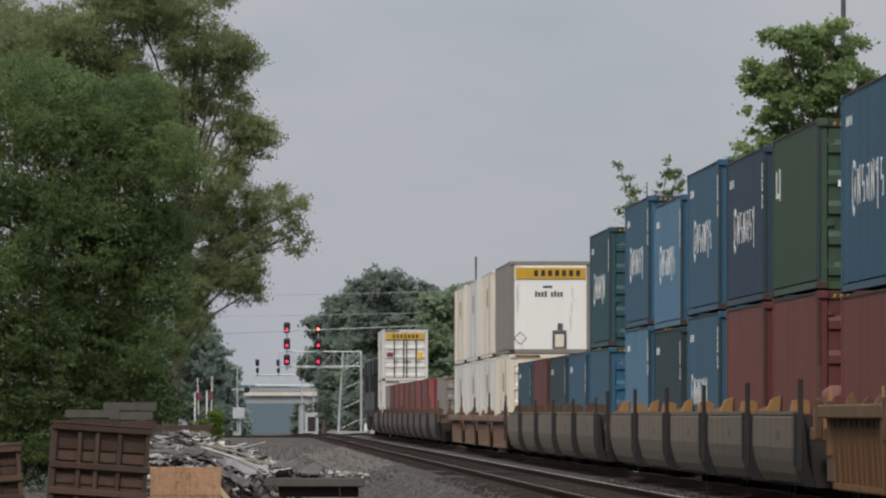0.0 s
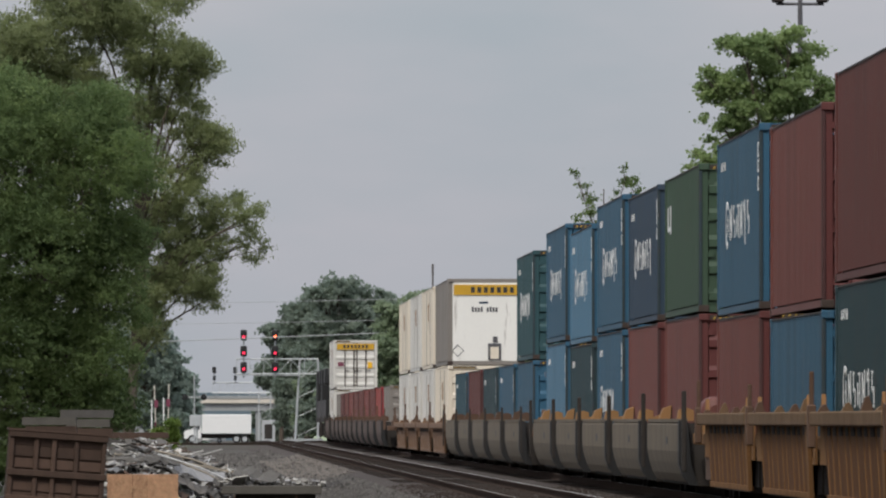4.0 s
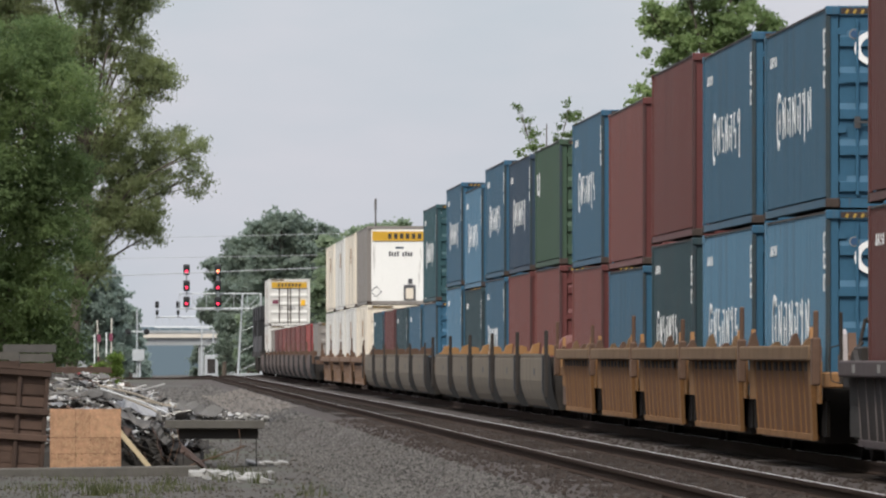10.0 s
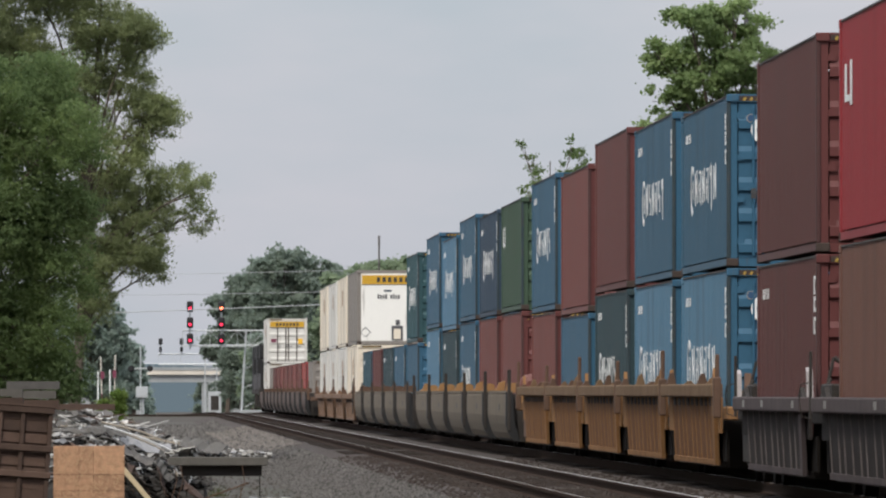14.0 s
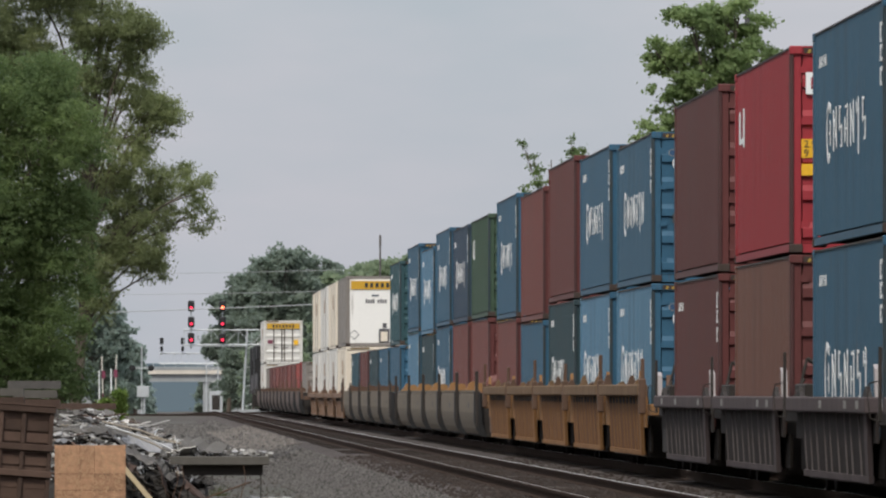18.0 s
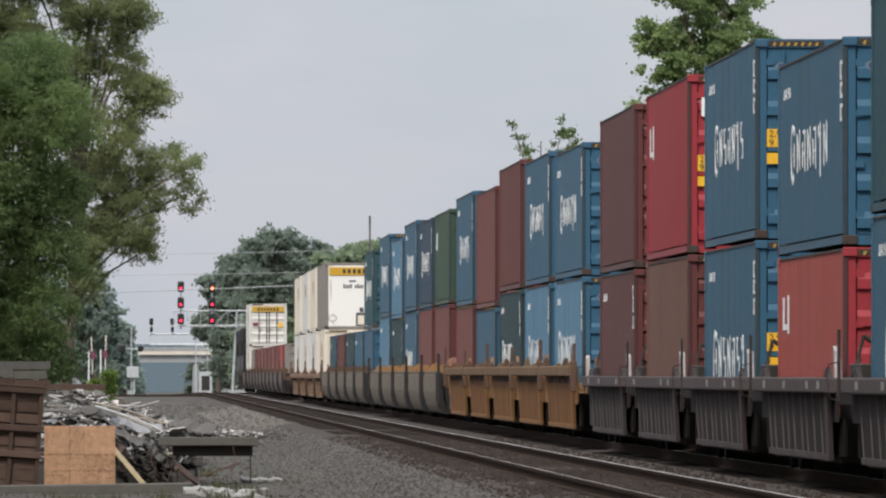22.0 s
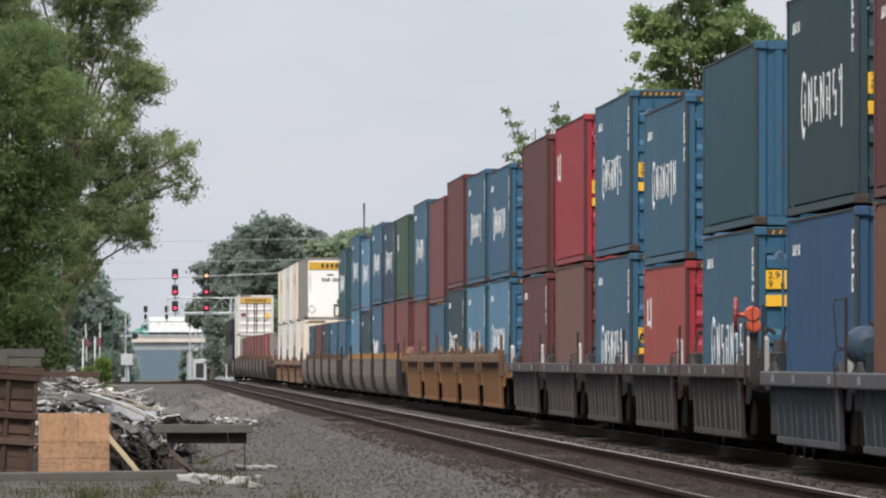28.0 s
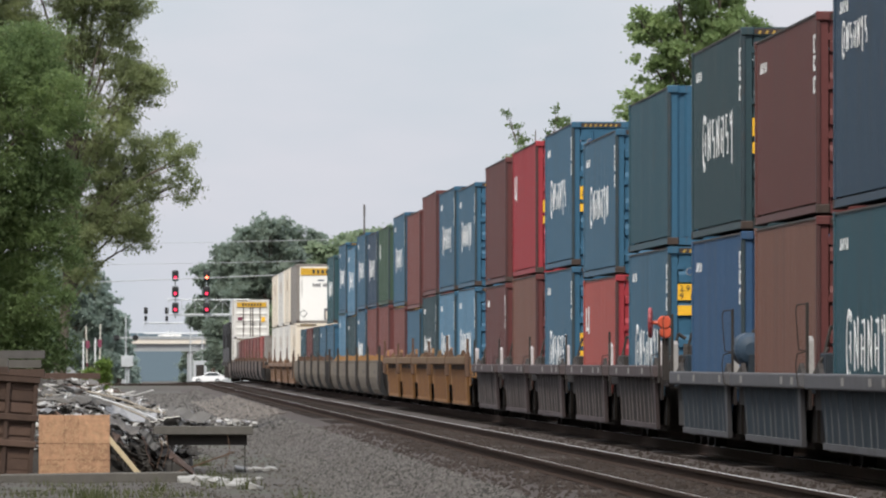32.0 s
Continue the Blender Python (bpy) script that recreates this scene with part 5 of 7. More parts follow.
def flasher(x, y, z0):
    f = thing("crossing_flasher", pose(x, y, z0), "grey crossing mast with black flasher pair and control box", "crossing signal")
    part("mast", tubes(((0, 0, 0), (0, 0, 8.2), 0.08)), M_GALV, f)
    arm = part("arm", tubes(((-1.1, 0, 5.6), (1.1, 0, 5.6), 0.06)), M_GALV, f)
    for sx in (-1, 1):
        bm = bmesh.new()
        tube(bm, (sx * 1.1, -0.1, 5.6), (sx * 1.1, 0.1, 5.6), 0.36, 0.36, 16)
        disc = part("backboard", bm, M_SIGNALBLACK, f)
        part("hood", tubes(((sx * 1.1, -0.5, 5.6), (sx * 1.1, -0.1, 5.6), 0.2)), M_SIGNALBLACK, disc)
    part("control_box", soften(boxes((-0.55, 0.85, -0.5, 0.5, 2.2, 3.5)), 0.05, 1), M_GALV, f, "grey metal control box")
    part("box_post", tubes(((0.3, 0, 0), (0.3, 0, 2.2), 0.12)), M_GALV, f)
    part("pedestal", boxes((-0.4, 0.4, -0.4, 0.4, -0.4, 0.25)), M_CONCRETE, f)


flasher(1.2, 1150, rail_z(1150) - 0.25)


def gate(x, y, z0, lean):
    g = thing("crossing_gate", pose(x, y, z0), "raised red and white crossing gate on a white mast", "crossing gate", "crossing gates")
    part("mast", tubes(((0, 0, 0), (0, 0, 5.6), 0.08)), M_LETTER, g)
    for i in range(7):
        part("arm_stripe", tubes(((0.5 + lean * i * 0.9, 0, 1.0 + i * 0.9), (0.5 + lean * (i + 1) * 0.9, 0, 1.9 + i * 0.9), 0.07)), M_REDSTRIPE if i % 3 == 1 else M_PALECONCRETE, g)
    part("mechanism", soften(boxes((-0.35, 0.5, -0.3, 0.3, 0.6, 1.4)), 0.05, 1), M_GALV, g)
    part("sign", boxes((0.3, 0.75, -0.14, -0.1, 4.6, 5.5)), M_REDSTRIPE, g)


gate(-2.4, 1160, rail_z(1160) - 0.3, 0.02)
gate(-3.9, 1190, rail_z(1190) - 0.3, -0.03)


# a low dirt crossing with a dark timber lip nearer by
cross = thing("dirt_crossing", pose(0, 612, 0), "low dirt crossing with a dark timber lip", "crossing", kind="structure")
part("timber_lip", soften(boxes((-0.9, 5.35, -0.2, 0.1, -0.18, -0.03)), 0.02, 1), M_TIE, cross)
part("earth_bank", prism([(-6, -0.62), (-0.2, -0.16), (14, -0.16), (20, -0.62)], -2.5, 5.3), M_GROUND, cross)

# ---- road vehicles ----
def wheel_part(parent, x, y, z, r):
    w = part("wheel", tubes(((x, y - 0.11, z), (x, y + 0.11, z), r, r, 18)), M_TYRE, parent)
    part("rim", tubes(((x, y - 0.13, z), (x, y + 0.13, z), r * 0.6, r * 0.6, 14)), M_GALV, w)


def car(label, material, outline, glass, length, width=1.75, wheels=(0.75, 3.1), r=0.32):
    """A road vehicle heading -x: outline and glass are (x, z) side profiles."""
    c = thing("car", pose(0, 0, 0), label, "car")
    bm = prism([(y, z) for y, z in outline], -width / 2, width / 2)
    body = part("body", soften(bm, 0.05, 2), material, c, m=pose(0, 0, 0, 0, 0, -90))
    gm = prism([(y, z) for y, z in glass], -width / 2 - 0.012, width / 2 + 0.012)
    part("side_window", gm, M_GLASS, c, m=pose(0, 0, 0, 0, 0, -90))
    for x in wheels:
        for yy in (-width / 2 + 0.08, width / 2 - 0.08):
            wheel_part(c, x, yy, r, r)
    part("headlight", boxes((-0.0, 0.08, -width / 2 + 0.1, -width / 2 + 0.45, 0.55, 0.7)), M_LETTER, c)
    part("tail_light", boxes((length - 0.06, length + 0.0, -width / 2 + 0.05, -width / 2 + 0.3, 0.7, 0.9)), M_REDSTRIPE, c)
    return c


HATCH = [(0, 0.3), (0, 0.75), (0.15, 0.85), (1.0, 0.98), (1.75, 1.48), (3.2, 1.52), (3.75, 1.0), (3.85, 0.9), (3.85, 0.3)]
HATCHG = [(1.15, 0.98), (1.8, 1.4), (3.1, 1.43), (3.55, 1.0)]
SEDAN = [(0, 0.3), (0, 0.7), (0.1, 0.8), (1.2, 0.95), (1.9, 1.4), (3.0, 1.42), (3.7, 1.0), (4.3, 0.95), (4.35, 0.3)]
SEDANG = [(1.4, 0.96), (1.95, 1.33), (2.95, 1.35), (3.5, 1.0)]
PICKUP = [(0, 0.4), (0, 1.05), (0.1, 1.15), (1.4, 1.22), (2.0, 1.8), (3.1, 1.82), (3.35, 1.2), (5.4, 1.2), (5.4, 0.45)]
PICKUPG = [(1.55, 1.23), (2.05, 1.72), (3.0, 1.74), (3.2, 1.25)]


def flipped(pts, length):
    return [(length - a, b) for a, b in pts]


def truck(label, box_l, cab, name="box_truck", total=8.2, box_h=2.35, box_paint=None):
    t = thing(name, pose(0, 0, 0), label, "truck")
    part("cargo_box", soften(boxes((total - box_l, total, -1.2, 1.2, 1.15, 1.15 + box_h)), 0.06, 2), box_paint or M_CARWHITE, t)
    part("chassis", boxes((0.6, total - 0.1, -0.45, 0.45, 0.6, 1.12)), M_DARKSTEEL, t)
    cb = part("cab", soften(prism([(0.0, 0.55), (0.0, 1.35), (0.3, 1.55), (1.05, 1.7), (1.35, 2.45), (total - box_l - 0.1, 2.5), (total - box_l - 0.1, 0.55)], -1.1, 1.1), 0.05, 2), cab, t, m=pose(0, 0, 0, 0, 0, -90))
    part("cab_window", boxes((1.4, total - box_l - 0.3, -1.13, -1.08, 1.65, 2.25)), M_GLASS, t)
    for x in (1.0, total - 1.8, total - 0.8):
        for yy in (-1.0, 1.0):
            wheel_part(t, x, yy, 0.5, 0.5)
    return t


ROAD = []   # thing, x at the start, speed, y, z
white_truck = truck("white box truck with a conventional white cab", 6.0, M_CARWHITE)
BRAKING = (white_truck, 14.6, -3.66, RY - 2, RZ)   # slows down onto the crossing
hatch = car("pale green-white hatchback with dark windows", M_CARGREEN, HATCH, HATCHG, 3.85)
ROAD.append((hatch, 42.8 - 1.9 + 0.3, -6.35, RY - 2, RZ))
redcar = car("bright red low saloon car", M_CARRED, SEDAN, SEDANG, 4.35)
ROAD.append((redcar, 55.4 - 2.2, -5.93, RY - 2, RZ))
whitecar = car("white saloon car with dark windows", M_CARWHITE, flipped(SEDAN, 4.35)[::-1], flipped(SEDANG, 4.35)[::-1], 4.35, wheels=(1.2, 3.6))
ROAD.append((whitecar, -0.9 - 3.5 * 7.6 - 2.2, 7.6, RY + 2, RZ))
pickup = car("silver-white pickup truck with open bed", M_CARSILVER, flipped(PICKUP, 5.4)[::-1], flipped(PICKUPG, 5.4)[::-1], 5.4, 1.9, (1.1, 4.4), 0.4)
ROAD.append((pickup, 1.1 - 24.5 * 5.93 - 2.7, 5.93, RY + 2, RZ))
latecar = car("white saloon car with dark windows", M_CARWHITE, SEDAN, SEDANG, 4.35)
ROAD.append((latecar, 11.5 + 32 * 5.9 - 2.2, -5.9, RY - 2, RZ))
BZ = 5.4
van = truck("small van with white cab and faded red box", 4.4, M_CARWHITE, "box_van", 6.3, 1.5, M_VANRED)
part("roof_panel", soften(boxes((2.0, 6.25, -1.15, 1.15, 2.66, 2.82)), 0.04, 1), M_CARWHITE, van, "white roof panel")
ROAD.append((van, 4.6 + 21 * 14.6, -14.6, BY + 3, BZ))
semi2 = truck("white box lorry with a green cab", 10.3, M_CABGREEN, "lorry", 13.0, 2.6)
ROAD.append((semi2, 3.5 + 28 * 16.3, -16.3, BY + 3, BZ))
for tt, xx, sp in ((30.0, 9.0, -13.5), (32.0, 9.9, -13.0)):
    cc = car("white saloon car with dark windows", M_CARWHITE, SEDAN, SEDANG, 4.35)
    ROAD.append((cc, xx - 2.2 - sp * tt, sp, BY + 3, BZ))


# ---- trees ----
def leaves(name, clumps, count, size, material, parent, seed, tuft=0.35, droop=0.0, slim=0.5, label="", boughs=16, spread=(0.26, 0.46), flat=0.62):
    """Many small leaf blades gathered in tufts inside a set of ellipsoids (x, y, z, rx, ry, rz)."""
    rng = np.random.default_rng(seed)
    vol = np.array([c[3] * c[4] * c[5] for c in clumps]) ** 0.75
    vol = vol / vol.sum()
    cen = np.array([c[:3] for c in clumps])
    rad = np.array([c[3:6] for c in clumps])
    # every clump is broken into flat boughs with air between them
    bc, br = [], []
    for c_, r_, v_ in zip(cen, rad, vol):
        nb = boughs
        dd = rng.normal(size=(nb, 3))
        dd /= np.linalg.norm(dd, axis=1)[:, None]
        rr = rng.uniform(0.35, 1.0, nb) ** 0.6
        bc.append(c_ + r_ * dd * rr[:, None])
        f = rng.uniform(spread[0], spread[1], nb)[:, None]
        br.append(np.array([r_[0], r_[1], r_[2] * flat]) * f)
    share = np.repeat(vol / boughs, boughs)
    bc, br = np.concatenate(bc), np.concatenate(br)
    per = 22
    nt = count // per
    which = rng.choice(len(bc), nt, p=share / share.sum())
    d = rng.normal(size=(nt, 3))
    d /= np.linalg.norm(d, axis=1)[:, None]
    r = rng.uniform(0.1, 1.0, nt) ** 0.5 * rng.uniform(0.85, 1.15, nt)
    tufts = bc[which] + br[which] * d * r[:, None]
    p = np.repeat(tufts, per, axis=0) + rng.normal(size=(nt * per, 3)) * tuft * rng.uniform(0.3, 1.2, nt * per)[:, None] * np.array([1, 1, 0.6])
    n = len(p)
    ax = rng.normal(size=(n, 3)) + np.array([0, 0, -droop])
    ax /= np.linalg.norm(ax, axis=1)[:, None]
    up = rng.normal(size=(n, 3))
    sd = np.cross(ax, up)
    sd /= np.linalg.norm(sd, axis=1)[:, None] + 1e-9
    ln = size * rng.uniform(0.6, 1.3, n)[:, None]
    a, b = ax * ln, sd * ln * slim
    quad = np.stack([p - a, p - b * 0.9, p + a, p + b * 0.9], axis=1).reshape(-1, 3)
    me = bpy.data.meshes.new(name)
    me.vertices.add(4 * n)
    me.vertices.foreach_set("co", quad.ravel().astype(np.float32))
    me.loops.add(4 * n)
    me.loops.foreach_set("vertex_index", np.arange(4 * n, dtype=np.int32))
    me.polygons.add(n)
    me.polygons.foreach_set("loop_start", np.arange(0, 4 * n, 4, dtype=np.int32))
    me.update(calc_edges=True)
    me.materials.append(material)
    ob = new(name, me)
    ob.parent = parent
    if label:
        tagged(ob, label)
    return ob


def tree(m, label, clumps, count, size, material, seed, trunk=0.3, tuft=0.35, droop=0.0, slim=0.5, group="", boughs=16, spread=(0.26, 0.46), flat=0.62, joined=False):
    """A tapered trunk, limbs that reach into each clump, and a leafy crown; m is its foot."""
    t = thing("tree", m, label, "tree", group)
    rng = random.Random(seed)
    top = max(c[2] for c in clumps)
    mid = Vector((sum(c[0] for c in clumps) / len(clumps), sum(c[1] for c in clumps) / len(clumps), 0))
    pts = [Vector((0, 0, 0)), Vector((mid.x * 0.2 + 0.1, mid.y * 0.2, top * 0.3)), Vector((mid.x * 0.5, mid.y * 0.5, top * 0.6)), Vector((mid.x * 0.8, mid.y * 0.8, top * 0.95))]
    bm = bmesh.new()
    for i in range(3):
        tube(bm, pts[i], pts[i + 1], trunk * (1 - 0.28 * i), trunk * (1 - 0.28 * (i + 1)), 10)
    part("trunk", bm, M_BARK, t)
    every = bmesh.new()
    for c in clumps:
        tip = Vector(c[:3])
        f = min(0.9, max(0.25, (tip.z / top) * 0.7 if top else 0.5))
        k = f * 3
        i = min(2, int(k))
        root = pts[i].lerp(pts[i + 1], k - i)
        bm = every if joined else bmesh.new()
        bend = root.lerp(tip, 0.5) + Vector((0, 0, 0.25 * (tip - root).length * 0.5))
        r = trunk * 0.22
        tube(bm, root, bend, r, r * 0.7, 7)
        tube(bm, bend, tip, r * 0.7, r * 0.3, 7)
        for q in range(5):
            e = tip + Vector((rng.uniform(-1, 1) * c[3], rng.uniform(-1, 1) * c[4], rng.uniform(-0.8, 0.8) * c[5])) * 0.85
            tube(bm, bend.lerp(tip, 0.3 + 0.14 * q), e, r * 0.35, r * 0.1, 5)
        if not joined:
            part("limb", bm, M_BARK, t)
    if joined:
        part("branchwork", every, M_BARK, t)
    leaves("crown", clumps, count, size, material, t, seed, tuft, droop, slim, "", boughs, spread, flat)
    return t


def inner_crown(t, clumps, material, seed):
    """Uneven lumps added inside a crown to close its gaps and lighten its hollows."""
    bm = bmesh.new()
    for q, c in enumerate(clumps):
        made = bmesh.ops.create_icosphere(bm, subdivisions=2, radius=1.0)["verts"]
        for v in made:
            k = 0.68 + 0.3 * noise.noise(v.co * 2.1 + Vector((q * 3.7, seed, 0))) + 0.16 * noise.noise(v.co * 5.3 + Vector((q, 0, seed)))
            v.co = Vector((c[0] + v.co.x * c[3] * k, c[1] + v.co.y * c[4] * k, c[2] + v.co.z * c[5] * k))
    part("inner_foliage", bm, material, t)


def scatter_clumps(n, box_, r, seed):
    rng = random.Random(seed)
    return [(rng.uniform(box_[0], box_[1]), rng.uniform(box_[2], box_[3]), rng.uniform(box_[4], box_[5]), r * rng.uniform(0.7, 1.2), r * rng.uniform(0.7, 1.2), r * rng.uniform(0.6, 1.0)) for _ in range(n)]


# tall willow-like tree: rows are x, height, half width, half height of each spray of foliage, placed to fit its outline
# from the camera at 262 m
WILLOW = [(0.2, 4.9, 0.7, 0.55), (0.65, 4.6, 0.35, 0.45), (0.0, 10.9, 0.65, 0.5), (-0.3, 10.2, 0.7, 0.5), (0.0, 9.5, 0.7, 0.45), (0.7, 8.9, 0.5, 0.4), (-0.7, 6.7, 0.9, 0.7), (-1.0, 4.9, 0.8, 0.7), (-0.9, 3.9, 0.6, 0.6), (0.3, 6.4, 0.6, 0.45), (-5.1, 11.2, 1.7, 1.7), (0.5, 10.85, 0.55, 0.4), (0.95, 8.75, 0.45, 0.35), (-2.8, 12.6, 1.5, 1.0), (-3.6, 9.9, 1.5, 1.0), (-0.5, 11.2, 0.9, 0.6), (0.3, 8.95, 0.7, 0.4), (-1.2, 9.2, 0.95, 0.9), (0.65, 8.55, 0.6, 0.55), (-0.4, 7.6, 1.0, 0.9), (1.0, 7.1, 0.65, 0.4), (1.75, 6.8, 0.5, 0.35),
          (1.75, 6.1, 0.45, 0.5), (0.9, 6.2, 0.6, 0.6), (0.35, 5.4, 0.75, 0.7), (-0.6, 5.8, 1.0, 1.0), (-1.8, 10.5, 1.3, 1.3), (-2.6, 8.5, 1.4, 1.5), (-1.5, 12.3, 1.6, 1.0), (-3.8, 11.3, 1.6, 1.6)]
tree(pose(-1.6, 262, -0.6), "tall grey-green willow-like tree with drooping sprays", [(x + 1.6, 0.35 * math.sin(i * 2.3), z + 0.6, rx, rx, rz) for i, (x, z, rx, rz) in enumerate(WILLOW)],
     205000, 0.056, L_WILLOW, 11, 0.19, 0.13, 1.1, 0.34, "", 30, (0.24, 0.42), 1.15)
DENSE = [(-3.9, 0.6, 1.1, 0.8), (-5.2, 0.8, 1.4, 1.0), (-6.6, 1.2, 1.4, 1.3), (-6.9, 3.6, 1.4, 1.5), (-6.6, 6.4, 1.4, 1.5), (-3.0, 8.3, 1.7, 1.3), (-1.8, 7.3, 1.1, 1.0), (-4.4, 7.4, 1.6, 1.6), (-2.6, 5.9, 1.4, 1.2), (-1.6, 5.5, 0.9, 0.9), (-3.8, 5.3, 1.6, 1.4), (-1.75, 4.0, 1.0, 0.9), (-2.9, 3.9, 1.3, 1.2),
         (-4.2, 3.4, 1.5, 1.3), (-1.8, 2.6, 0.85, 0.8), (-2.6, 2.2, 1.1, 0.9), (-3.7, 1.7, 1.4, 1.0), (-1.85, 1.4, 0.8, 0.6), (-5.6, 5.0, 1.6, 2.0), (-5.4, 2.4, 1.5, 1.4), (-5.2, 8.6, 1.6, 1.5)]
tree(pose(-3.0, 232, -0.6), "dense dark green broadleaf tree leafy to the ground", [(x + 3.0, 0.5 * math.sin(i * 1.7), z + 0.6, rx, rx, rz) for i, (x, z, rx, rz) in enumerate(DENSE)],
     310000, 0.05, L_DARK, 12, 0.3, 0.15, 0.3, 0.5, "", 34, (0.3, 0.52), 0.95)
# unseen trees added left of the view to shade the near train
SHADETREE = [(0.3, 4.0, 2.6, 3.6), (-0.6, 8.0, 3.0, 3.2), (0.4, 12.0, 2.8, 3.0), (-0.2, 15.4, 2.0, 2.2)]


def shade_tree(i, x, d, k, deep):
    clumps = [(a * k, 1.4 * math.sin(q * 2.7 + i), z * k, r * k, deep * (1.0, 1.0, 0.9, 0.7)[q], rz * k) for q, (a, z, r, rz) in enumerate(SHADETREE)]
    t = tree(pose(x, d, ground_z(x, d) - 0.1), "unseen dark green tree added to shade the near train", clumps, 9000, 0.3, L_DARK, 40 + i, 0.3, 0.5, 0.3, 0.6, "trees beside the line", 12, (0.4, 0.7), 0.9, True)
    inner_crown(t, clumps, L_DARK, i)


for i in range(8):
    shade_tree(i, -10.6 + 0.5 * math.sin(i * 2.1), 16 + 22.2 * i, (0.95 if i < 6 else 0.74) + 0.05 * math.sin(i * 1.7), 9.0)
MAPLE = [(14.0, 10.3, 0.5, 0.45), (13.5, 8.0, 0.4, 0.4), (14.7, 11.2, 0.7, 0.45), (16.0, 11.3, 0.8, 0.5), (17.9, 9.2, 0.7, 0.6), (18.3, 8.2, 0.9, 0.7), (15.4, 11.0, 0.9, 0.55), (14.5, 10.2, 0.8, 0.6), (16.3, 10.2, 0.9, 0.6), (15.3, 9.6, 1.0, 0.7), (14.2, 9.2, 0.7, 0.45), (17.0, 9.5, 0.75, 0.5), (16.2, 8.8, 1.1, 0.6), (14.6, 8.4, 0.8, 0.5), (13.75, 8.2, 0.55, 0.4),
         (15.5, 7.9, 1.2, 0.7), (17.2, 8.3, 1.0, 0.7), (14.3, 7.4, 0.9, 0.6), (16.4, 6.9, 1.4, 0.9), (14.8, 6.2, 1.2, 0.9), (15.8, 5.2, 1.5, 1.0)]
tree(pose(15.6, 262, -0.5), "leafy maple-like tree with a ragged open crown", [(x - 15.4, 0.4 * math.sin(i * 2.1), z * 1.0 + 0.53, rx, rx, rz) for i, (x, z, rx, rz) in enumerate(MAPLE)],
     72000, 0.066, L_MAPLE, 13, 0.28, 0.12, 0.6, 0.7, "", 15, (0.26, 0.42), 0.75)
SAPLING = [(12.2, 8.9, 0.14, 0.4), (12.45, 8.5, 0.2, 0.45), (12.65, 8.0, 0.3, 0.4), (12.3, 7.6, 0.4, 0.4), (13.75, 9.0, 0.15, 0.4), (13.95, 8.5, 0.22, 0.45), (13.5, 8.2, 0.3, 0.4), (13.6, 7.6, 0.5, 0.4), (12.9, 7.0, 0.8, 0.5)]
tree(pose(13.0, 305, -0.5), "young sparse tree with thin leafy tips", [(x - 13, 0.2 * math.sin(i * 2.1), z + 0.5, rx, rx, rz) for i, (x, z, rx, rz) in enumerate(SAPLING)],
     2700, 0.065, L_DARK, 14, 0.1, 0.1, 0.2, 0.5)
# far woods either side of the line, the haze put into their leaf colours
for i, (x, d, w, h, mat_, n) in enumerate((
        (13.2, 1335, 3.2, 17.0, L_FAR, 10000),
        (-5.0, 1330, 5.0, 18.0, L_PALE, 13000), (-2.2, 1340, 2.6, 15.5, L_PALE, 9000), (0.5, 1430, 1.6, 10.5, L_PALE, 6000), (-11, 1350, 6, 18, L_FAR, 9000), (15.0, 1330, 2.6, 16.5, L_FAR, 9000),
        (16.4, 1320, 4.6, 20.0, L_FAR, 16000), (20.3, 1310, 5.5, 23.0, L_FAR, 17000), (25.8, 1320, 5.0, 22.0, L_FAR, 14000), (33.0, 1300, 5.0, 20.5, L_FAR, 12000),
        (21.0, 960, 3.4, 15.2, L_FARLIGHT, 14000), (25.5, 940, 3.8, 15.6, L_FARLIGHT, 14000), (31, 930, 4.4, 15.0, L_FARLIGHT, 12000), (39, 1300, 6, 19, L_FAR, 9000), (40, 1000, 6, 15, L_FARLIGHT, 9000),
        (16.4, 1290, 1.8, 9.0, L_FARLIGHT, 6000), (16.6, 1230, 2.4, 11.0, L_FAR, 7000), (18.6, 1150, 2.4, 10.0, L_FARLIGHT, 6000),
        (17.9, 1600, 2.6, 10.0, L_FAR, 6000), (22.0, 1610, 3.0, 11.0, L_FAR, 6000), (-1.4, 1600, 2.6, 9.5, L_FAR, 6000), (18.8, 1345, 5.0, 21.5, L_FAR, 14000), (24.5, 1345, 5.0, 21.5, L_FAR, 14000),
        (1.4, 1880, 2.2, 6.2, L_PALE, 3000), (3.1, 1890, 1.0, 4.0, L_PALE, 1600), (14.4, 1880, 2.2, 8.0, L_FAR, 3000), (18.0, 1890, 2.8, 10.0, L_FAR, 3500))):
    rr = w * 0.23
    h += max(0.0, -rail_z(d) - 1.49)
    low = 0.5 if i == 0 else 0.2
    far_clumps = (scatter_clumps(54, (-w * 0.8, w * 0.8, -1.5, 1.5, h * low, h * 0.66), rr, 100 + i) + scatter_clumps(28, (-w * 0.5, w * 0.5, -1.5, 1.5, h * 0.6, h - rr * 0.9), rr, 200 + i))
    far_tree = tree(pose(x, d, rail_z(d) - 0.6), "distant broadleaf tree with leaves paled to stand for haze", far_clumps,
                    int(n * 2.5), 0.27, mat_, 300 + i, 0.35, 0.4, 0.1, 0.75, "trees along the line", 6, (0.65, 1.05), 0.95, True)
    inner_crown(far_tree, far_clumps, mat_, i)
shrub = thing("shrub", pose(-0.75, 400, -0.6), "yellow-green weedy shrub beside the line", "shrub")
